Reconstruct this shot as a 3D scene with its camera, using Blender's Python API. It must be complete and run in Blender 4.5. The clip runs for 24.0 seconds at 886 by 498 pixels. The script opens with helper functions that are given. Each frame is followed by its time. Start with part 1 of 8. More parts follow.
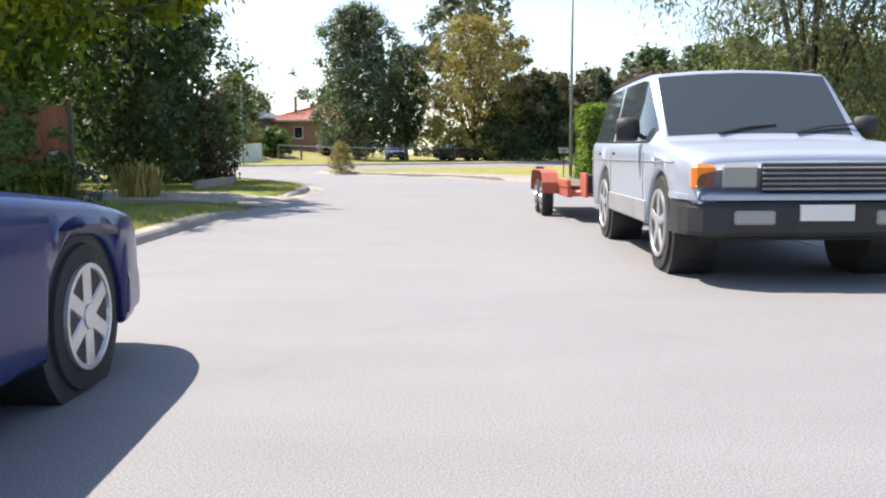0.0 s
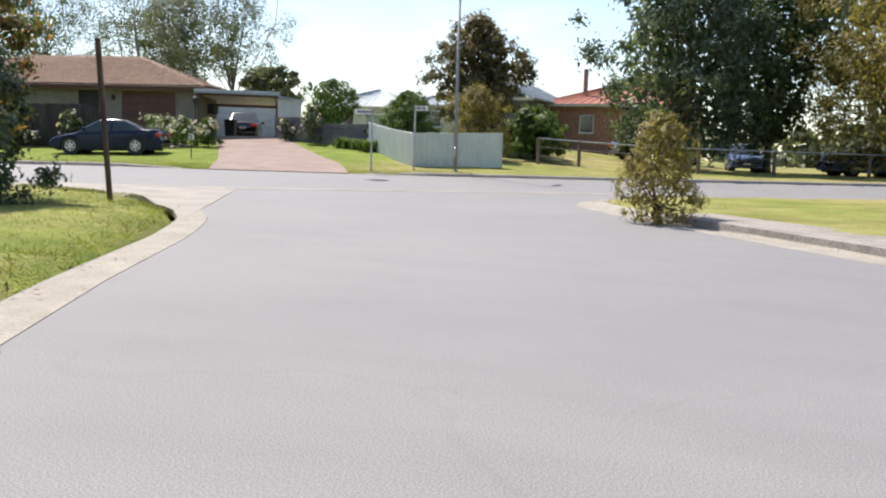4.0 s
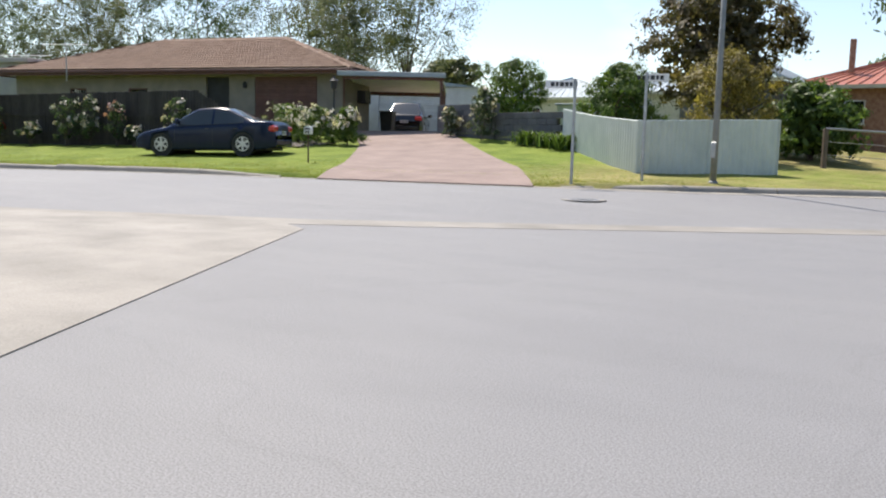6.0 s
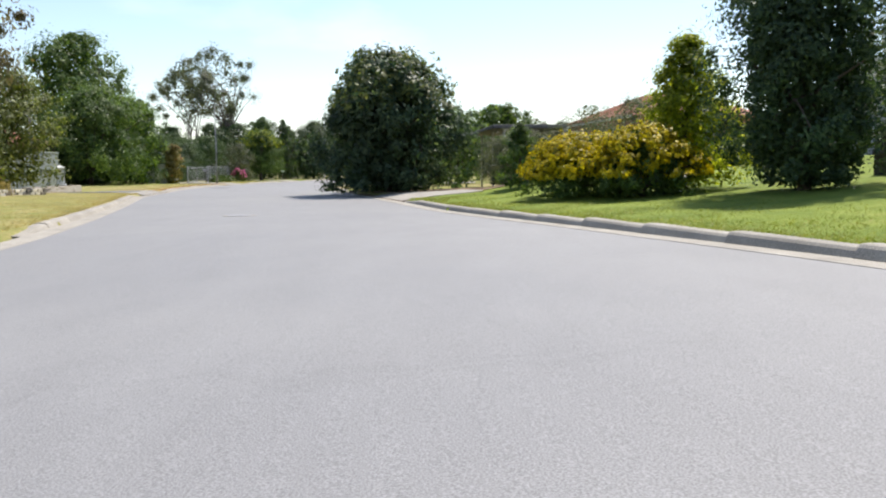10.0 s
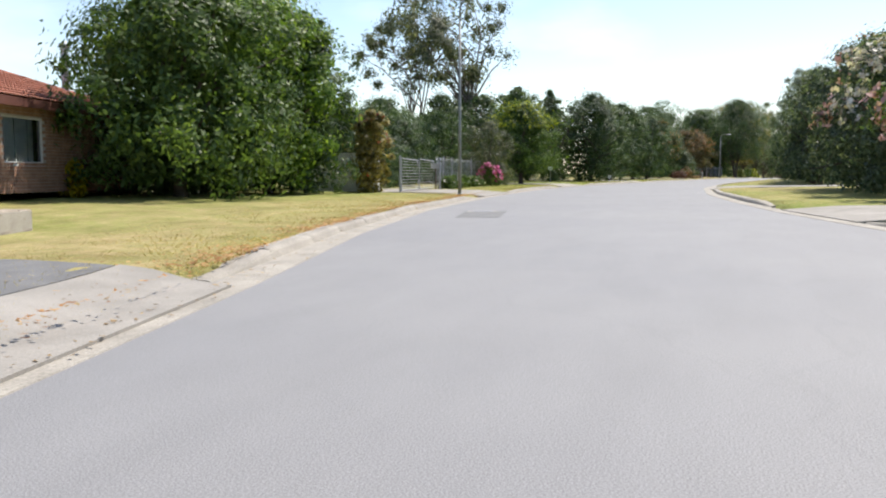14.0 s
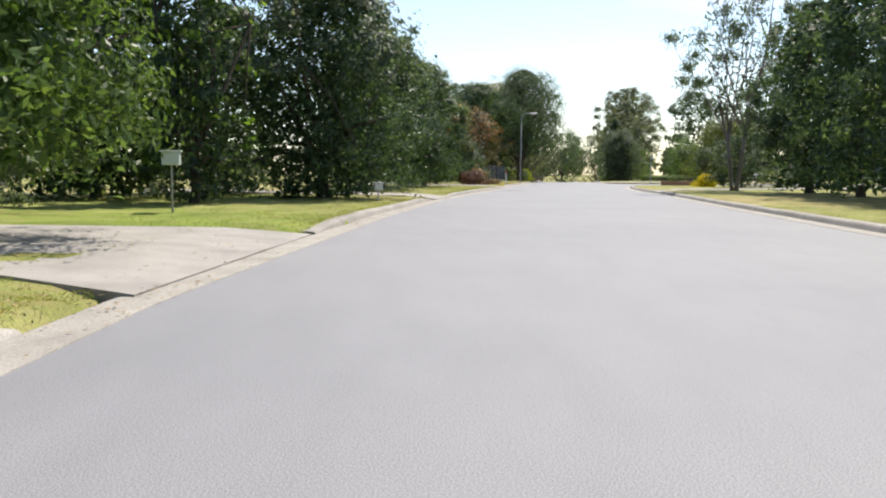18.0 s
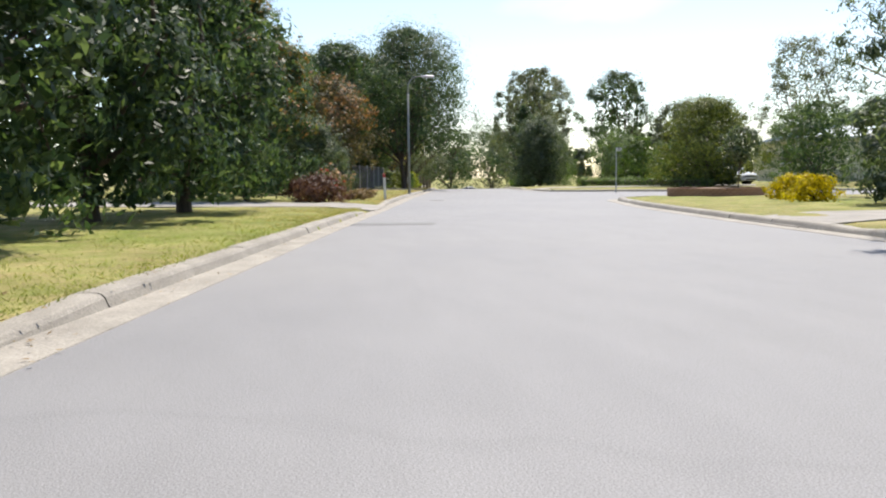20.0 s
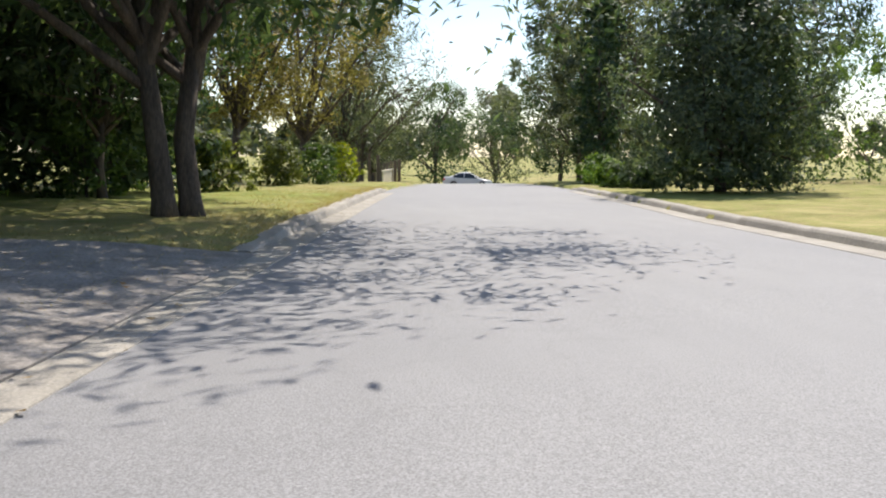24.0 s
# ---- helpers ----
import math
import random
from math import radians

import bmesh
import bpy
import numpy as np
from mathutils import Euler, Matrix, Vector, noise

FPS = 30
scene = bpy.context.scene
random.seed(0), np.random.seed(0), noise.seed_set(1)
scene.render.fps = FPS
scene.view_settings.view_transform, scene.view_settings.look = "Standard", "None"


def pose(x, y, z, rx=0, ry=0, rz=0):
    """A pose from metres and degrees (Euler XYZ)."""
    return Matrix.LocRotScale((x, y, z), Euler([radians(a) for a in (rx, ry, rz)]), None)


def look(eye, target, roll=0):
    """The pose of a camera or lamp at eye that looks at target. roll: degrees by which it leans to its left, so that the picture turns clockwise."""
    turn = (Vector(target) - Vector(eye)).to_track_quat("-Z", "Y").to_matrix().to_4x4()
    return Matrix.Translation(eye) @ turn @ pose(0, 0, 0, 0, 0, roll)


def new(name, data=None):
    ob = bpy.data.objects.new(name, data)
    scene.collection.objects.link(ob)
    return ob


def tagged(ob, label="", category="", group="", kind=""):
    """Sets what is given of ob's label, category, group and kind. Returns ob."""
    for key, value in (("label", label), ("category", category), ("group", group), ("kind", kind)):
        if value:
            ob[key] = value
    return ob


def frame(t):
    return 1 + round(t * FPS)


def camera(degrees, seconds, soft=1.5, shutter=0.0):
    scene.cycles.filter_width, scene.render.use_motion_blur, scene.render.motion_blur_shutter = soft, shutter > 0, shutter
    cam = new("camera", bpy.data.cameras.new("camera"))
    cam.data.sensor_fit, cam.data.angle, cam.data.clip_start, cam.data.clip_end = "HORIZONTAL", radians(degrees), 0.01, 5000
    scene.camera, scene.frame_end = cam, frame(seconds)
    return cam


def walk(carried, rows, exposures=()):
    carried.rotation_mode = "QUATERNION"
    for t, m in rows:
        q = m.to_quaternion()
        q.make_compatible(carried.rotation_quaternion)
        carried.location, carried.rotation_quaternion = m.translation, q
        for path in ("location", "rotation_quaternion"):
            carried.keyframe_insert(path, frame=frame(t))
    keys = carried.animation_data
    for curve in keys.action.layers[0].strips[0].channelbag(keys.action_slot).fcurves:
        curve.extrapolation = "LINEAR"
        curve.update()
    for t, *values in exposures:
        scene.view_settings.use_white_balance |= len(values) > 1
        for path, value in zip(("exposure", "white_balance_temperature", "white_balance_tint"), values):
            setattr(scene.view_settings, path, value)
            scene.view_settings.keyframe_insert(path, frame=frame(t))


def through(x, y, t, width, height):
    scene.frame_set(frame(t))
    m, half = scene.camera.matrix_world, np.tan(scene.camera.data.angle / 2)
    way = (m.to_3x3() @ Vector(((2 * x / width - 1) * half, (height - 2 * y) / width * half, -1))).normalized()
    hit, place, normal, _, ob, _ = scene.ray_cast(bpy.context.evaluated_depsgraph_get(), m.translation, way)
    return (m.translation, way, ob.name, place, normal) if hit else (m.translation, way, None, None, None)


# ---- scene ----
EXPOSURES = [(0.0, 1.15, 6900, 15), (1.5, 1.12, 6900, 15), (4.0, 0.72, 6850, 14), (6.0, 0.6, 6750, 13), (8.0, 0.57, 6650, 12), (10.0, 0.64, 6650, 12), (24.0, 0.7, 6700, 12.5)]
cam = camera(55.14, 24.0, soft=2.1)
# seconds, x, y, z, rx, ry, rz
PATH = [
    (0.0, 0.00, 0.00, 0.93, 83.68, 0.30, 0.00),
    (0.5, -0.14, 4.50, 0.93, 83.70, -0.34, 1.02),
    (1.0, -0.28, 8.72, 0.93, 83.54, -0.19, 2.02),
    (1.5, -0.51, 12.69, 0.93, 83.55, -0.38, 3.24),
    (3.5, -2.74, 26.09, 0.92, 83.49, -1.48, 16.13),
    (4.0, -3.65, 28.93, 0.93, 83.70, -1.64, 20.29),
    (4.5, -4.71, 31.64, 0.93, 83.46, -1.69, 24.05),
    (5.0, -5.95, 34.20, 0.93, 83.38, -1.55, 26.96),
    (5.5, -7.14, 36.39, 0.93, 83.38, -1.31, 29.73),
    (6.0, -8.43, 38.42, 0.93, 83.32, -1.39, 32.65),
    (6.5, -9.61, 40.08, 0.93, 83.36, -1.09, 35.45),
    (7.0, -10.79, 41.51, 0.93, 83.45, -0.43, 39.45),
    (7.5, -12.32, 43.02, 0.93, 83.46, 0.39, 45.78),
    (8.0, -14.18, 44.43, 0.93, 83.66, 1.77, 54.22),
    (8.5, -16.26, 45.44, 0.92, 83.82, -0.36, 63.55),
    (9.0, -18.37, 46.09, 0.93, 85.23, 0.04, 72.99),
    (9.5, -20.63, 46.37, 0.93, 84.82, 0.35, 82.73),
    (10.0, -23.61, 46.28, 0.94, 84.79, 0.46, 92.45),
    (10.5, -27.00, 45.73, 0.94, 84.68, 0.68, 100.57),
    (11.0, -30.67, 44.81, 0.93, 84.59, 0.71, 106.38),
    (11.5, -34.68, 43.42, 0.93, 84.69, 0.68, 110.34),
    (13.5, -55.04, 35.93, 0.92, 84.67, 0.01, 109.84),
    (14.0, -60.10, 34.14, 0.93, 84.83, 0.10, 107.12),
    (14.5, -65.30, 32.59, 0.92, 84.53, -0.25, 104.43),
    (15.0, -70.49, 31.42, 0.93, 84.70, -0.43, 102.26),
    (15.5, -76.42, 30.30, 0.93, 84.95, -0.01, 100.47),
    (16.0, -82.24, 29.35, 0.93, 84.64, 0.20, 98.19),
    (16.5, -88.04, 28.59, 0.93, 84.81, 0.17, 95.79),
    (17.0, -93.99, 28.02, 0.93, 85.00, -0.34, 93.32),
    (17.5, -100.28, 27.78, 0.93, 85.15, -0.42, 90.70),
    (18.0, -106.84, 27.81, 0.93, 84.85, -0.26, 88.49),
    (18.5, -113.74, 28.18, 0.93, 84.92, -0.16, 86.37),
    (20.5, -141.48, 31.78, 0.93, 84.89, 0.60, 79.20),
    (21.0, -147.81, 32.97, 0.92, 84.63, 0.54, 78.68),
    (21.5, -153.77, 34.17, 0.91, 84.68, 0.92, 78.78),
    (22.0, -159.65, 35.29, 0.93, 84.69, 1.20, 79.13),
    (22.5, -165.61, 36.44, 0.94, 84.37, -0.62, 79.51),
    (23.0, -171.98, 37.59, 0.94, 84.37, -0.85, 79.59),
    (23.5, -178.61, 38.77, 0.94, 84.16, -1.80, 79.50),
    (24.0, -185.17, 39.99, 0.93, 83.67, -0.20, 79.56),
]
walk(cam, [(t, pose(x, y, z, rx, ry, rz)) for t, x, y, z, rx, ry, rz in PATH], EXPOSURES)

# ---- light ----
SUN_AZ, SUN_EL = (-0.87, 0.49), radians(58)
world = bpy.data.worlds.new("sky")
scene.world = world
world.use_nodes = True
wn, wl = world.node_tree.nodes, world.node_tree.links
wn.clear()
w_out, w_bg, w_sky = wn.new("ShaderNodeOutputWorld"), wn.new("ShaderNodeBackground"), wn.new("ShaderNodeTexSky")
w_sky.sky_type, w_sky.sun_disc = "NISHITA", False
w_sky.sun_elevation, w_sky.sun_rotation = SUN_EL, math.atan2(SUN_AZ[0], SUN_AZ[1])
w_sky.air_density, w_sky.dust_density = 1.0, 0.45
w_co, w_map, w_noise, w_ramp, w_mix = (wn.new("ShaderNodeTexCoord"), wn.new("ShaderNodeMapping"), wn.new("ShaderNodeTexNoise"),
                                       wn.new("ShaderNodeValToRGB"), wn.new("ShaderNodeMix"))
w_mix.data_type = "RGBA"
w_map.inputs["Scale"].default_value = (1.6, 1.6, 4.5)
w_noise.inputs["Scale"].default_value, w_noise.inputs["Detail"].default_value = 1.4, 6
w_ramp.color_ramp.elements[0].position, w_ramp.color_ramp.elements[1].position = 0.56, 0.95
wl.new(w_co.outputs["Generated"], w_map.inputs["Vector"])
wl.new(w_map.outputs["Vector"], w_noise.inputs["Vector"])
wl.new(w_noise.outputs["Fac"], w_ramp.inputs["Fac"])
wl.new(w_ramp.outputs["Color"], w_mix.inputs["Factor"])
wl.new(w_sky.outputs["Color"], w_mix.inputs["A"])
w_mix.inputs["B"].default_value = (7.6, 8.0, 8.4, 1)
wl.new(w_mix.outputs["Result"], w_bg.inputs["Color"])
w_bg.inputs["Strength"].default_value = 0.125
wl.new(w_bg.outputs["Background"], w_out.inputs["Surface"])
sun = new("sun", bpy.data.lights.new("sun", "SUN"))
sun.data.energy, sun.data.angle, sun.data.color = 4.6, radians(0.53), (1.0, 0.95, 0.86)
sun.matrix_world = look((SUN_AZ[0] * 50, SUN_AZ[1] * 50, math.tan(SUN_EL) * 50), (0, 0, 0))


# ---- materials ----
def node_mat(name):
    m = bpy.data.materials.new(name)
    m.use_nodes = True
    nt = m.node_tree
    return m, nt.nodes, nt.links, nt.nodes["Principled BSDF"]


def noise_node(n, l, scale, detail=4.0, space="Object", stretch=(1, 1, 1), rough=0.55):
    co, mp, tx = n.new("ShaderNodeTexCoord"), n.new("ShaderNodeMapping"), n.new("ShaderNodeTexNoise")
    mp.inputs["Scale"].default_value = stretch
    tx.inputs["Scale"].default_value, tx.inputs["Detail"].default_value, tx.inputs["Roughness"].default_value = scale, detail, rough
    l.new(co.outputs[space], mp.inputs["Vector"])
    l.new(mp.outputs["Vector"], tx.inputs["Vector"])
    return tx.outputs["Fac"]


def ramp_node(n, l, fac, stops):
    r = n.new("ShaderNodeValToRGB")
    els = r.color_ramp.elements
    while len(els) < len(stops):
        els.new(0.5)
    for e, (p, c) in zip(els, stops):
        e.position, e.color = p, (*c, 1) if len(c) == 3 else c
    l.new(fac, r.inputs["Fac"])
    return r.outputs["Color"]


def mixc(n, l, fac, a, b, how="MIX"):
    m = n.new("ShaderNodeMix")
    m.data_type, m.blend_type = "RGBA", how
    for key, v in (("Factor", fac), ("A", a), ("B", b)):
        if isinstance(v, (int, float)):
            m.inputs[key].default_value = v
        elif isinstance(v, tuple):
            m.inputs[key].default_value = (*v, 1)
        else:
            l.new(v, m.inputs[key])
    return m.outputs["Result"]


def bump(n, l, bsdf, fac, strength, dist=0.01):
    b = n.new("ShaderNodeBump")
    b.inputs["Strength"].default_value, b.inputs["Distance"].default_value = strength, dist
    l.new(fac, b.inputs["Height"])
    l.new(b.outputs["Normal"], bsdf.inputs["Normal"])


def surface(name, lo, hi, scale=8.0, fine=80.0, rough=0.7, metal=0.0, bumps=0.3, vary=0.25, space="Object", stretch=(1, 1, 1), spread=(0.3, 0.7)):
    """A plain surface with stains at one scale and grain at a finer one."""
    m, n, l, b = node_mat(name)
    big, small = noise_node(n, l, scale, 5, space, stretch), noise_node(n, l, fine, 3, space, stretch)
    c = ramp_node(n, l, big, [(spread[0], lo), (spread[1], hi)])
    g = ramp_node(n, l, small, [(0.25, (1 - vary,) * 3), (0.75, (1 + vary * 0.4,) * 3)])
    c = mixc(n, l, 1.0, c, g, "MULTIPLY")
    info = n.new("ShaderNodeObjectInfo")
    c = mixc(n, l, 1.0, c, ramp_node(n, l, info.outputs["Random"], [(0, (0.88,) * 3), (1, (1.06,) * 3)]), "MULTIPLY")
    l.new(c, b.inputs["Base Color"])
    b.inputs["Roughness"].default_value, b.inputs["Metallic"].default_value = rough, metal
    if bumps:
        bump(n, l, b, small, bumps)
    return m


def paint(name, colour, rough=0.25, coat=0.6, metal=0.0, spec=0.5):
    m, n, l, b = node_mat(name)
    d = noise_node(n, l, 2.5, 5)
    c = mixc(n, l, ramp_node(n, l, d, [(0.45, (0, 0, 0)), (0.85, (0.3,) * 3)]), colour, tuple(0.8 * v + 0.03 for v in colour))
    l.new(c, b.inputs["Base Color"])
    b.inputs["Roughness"].default_value, b.inputs["Metallic"].default_value = rough, metal
    b.inputs["Coat Weight"].default_value, b.inputs["Coat Roughness"].default_value = coat, 0.06
    b.inputs["Specular IOR Level"].default_value = spec
    return m


def glassy(name, colour, rough=0.04, clear=0.0):
    m, n, l, b = node_mat(name)
    b.inputs["Base Color"].default_value = (*colour, 1)
    b.inputs["Roughness"].default_value, b.inputs["Specular IOR Level"].default_value = rough, 0.5
    b.inputs["Transmission Weight"].default_value = clear
    d = noise_node(n, l, 6, 3)
    bump(n, l, b, d, 0.02)
    return m


def leafy(name, dark, mid, light, through=0.44, rough=0.5):
    m, n, l, b = node_mat(name)
    geo = n.new("ShaderNodeNewGeometry")
    c = ramp_node(n, l, geo.outputs["Random Per Island"], [(0.0, dark), (0.55, mid), (1.0, light)])
    patch = noise_node(n, l, 0.5, 3)
    c = mixc(n, l, 1.0, c, ramp_node(n, l, patch, [(0.3, (0.72,) * 3), (0.7, (1.15,) * 3)]), "MULTIPLY")
    l.new(c, b.inputs["Base Color"])
    b.inputs["Roughness"].default_value = rough
    b.inputs["Specular IOR Level"].default_value = 0.32
    tr, mx, out = n.new("ShaderNodeBsdfTranslucent"), n.new("ShaderNodeMixShader"), n["Material Output"]
    l.new(mixc(n, l, 1.0, c, (1.25, 1.3, 0.6), "MULTIPLY"), tr.inputs["Color"])
    mx.inputs["Fac"].default_value = through
    l.new(b.outputs["BSDF"], mx.inputs[1])
    l.new(tr.outputs["BSDF"], mx.inputs[2])
    l.new(mx.outputs["Shader"], out.inputs["Surface"])
    return m


def asphalt_mat():
    m, n, l, b = node_mat("asphalt")
    big, mid, fine = noise_node(n, l, 0.22, 5), noise_node(n, l, 2.2, 5, stretch=(0.35, 1, 1)), noise_node(n, l, 130, 2)
    c = ramp_node(n, l, big, [(0.3, (0.198, 0.199, 0.206)), (0.7, (0.228, 0.227, 0.229))])
    c = mixc(n, l, 1.0, c, ramp_node(n, l, mid, [(0.25, (0.93,) * 3), (0.75, (1.05,) * 3)]), "MULTIPLY")
    c = mixc(n, l, 1.0, c, ramp_node(n, l, fine, [(0.3, (0.6,) * 3), (0.55, (1.0,) * 3), (0.75, (1.35,) * 3)]), "MULTIPLY")
    vor, co = n.new("ShaderNodeTexVoronoi"), n.new("ShaderNodeTexCoord")
    vor.feature, vor.inputs["Scale"].default_value = "DISTANCE_TO_EDGE", 0.14
    warp = n.new("ShaderNodeVectorMath")
    warp.operation = "MULTIPLY_ADD"
    wn2 = n.new("ShaderNodeTexNoise")
    wn2.inputs["Scale"].default_value = 0.9
    l.new(co.outputs["Object"], wn2.inputs["Vector"])
    l.new(wn2.outputs["Color"], warp.inputs[0])
    warp.inputs[1].default_value = (1.6, 1.6, 0)
    l.new(co.outputs["Object"], warp.inputs[2])
    l.new(warp.outputs["Vector"], vor.inputs["Vector"])
    c = mixc(n, l, 1.0, c, ramp_node(n, l, vor.outputs["Distance"], [(0.0, (0.95,) * 3), (0.003, (1,) * 3)]), "MULTIPLY")
    l.new(c, b.inputs["Base Color"])
    b.inputs["Roughness"].default_value = 0.75
    bump(n, l, b, fine, 0.35, 0.006)
    return m


def lawn_mat():
    m, n, l, b = node_mat("lawn")
    big, mid, fine = noise_node(n, l, 0.12, 4), noise_node(n, l, 0.9, 6), noise_node(n, l, 45, 3)
    green = ramp_node(n, l, mid, [(0.3, (0.105, 0.155, 0.022)), (0.6, (0.185, 0.24, 0.04)), (0.8, (0.28, 0.29, 0.075))])
    dry = ramp_node(n, l, mid, [(0.3, (0.25, 0.195, 0.085)), (0.6, (0.37, 0.295, 0.15)), (0.8, (0.45, 0.36, 0.21))])
    # the watered front lawn, and the drier verges
    at = n.new("ShaderNodeAttribute")
    at.attribute_name = "dryness"
    k = n.new("ShaderNodeMath")
    k.operation = "ADD"
    l.new(at.outputs["Fac"], k.inputs[0])
    big2 = ramp_node(n, l, big, [(0.35, (0, 0, 0)), (0.65, (0.5,) * 3)])
    l.new(big2, k.inputs[1])
    kk = n.new("ShaderNodeMath")
    kk.operation, kk.use_clamp = "ADD", True
    patchy = ramp_node(n, l, noise_node(n, l, 3.5, 5), [(0.3, (0, 0, 0)), (0.75, (0.6,) * 3)])
    sub = n.new("ShaderNodeMath")
    sub.operation = "SUBTRACT"
    l.new(patchy, sub.inputs[0])
    sub.inputs[1].default_value = 0.42
    l.new(k.outputs[0], kk.inputs[0])
    l.new(sub.outputs[0], kk.inputs[1])
    c = mixc(n, l, kk.outputs[0], green, dry)
    c = mixc(n, l, 1.0, c, ramp_node(n, l, fine, [(0.25, (0.6,) * 3), (0.7, (1.25,) * 3)]), "MULTIPLY")
    l.new(c, b.inputs["Base Color"])
    b.inputs["Roughness"].default_value = 0.9
    b.inputs["Specular IOR Level"].default_value = 0.15
    bump(n, l, b, fine, 0.7, 0.03)
    return m


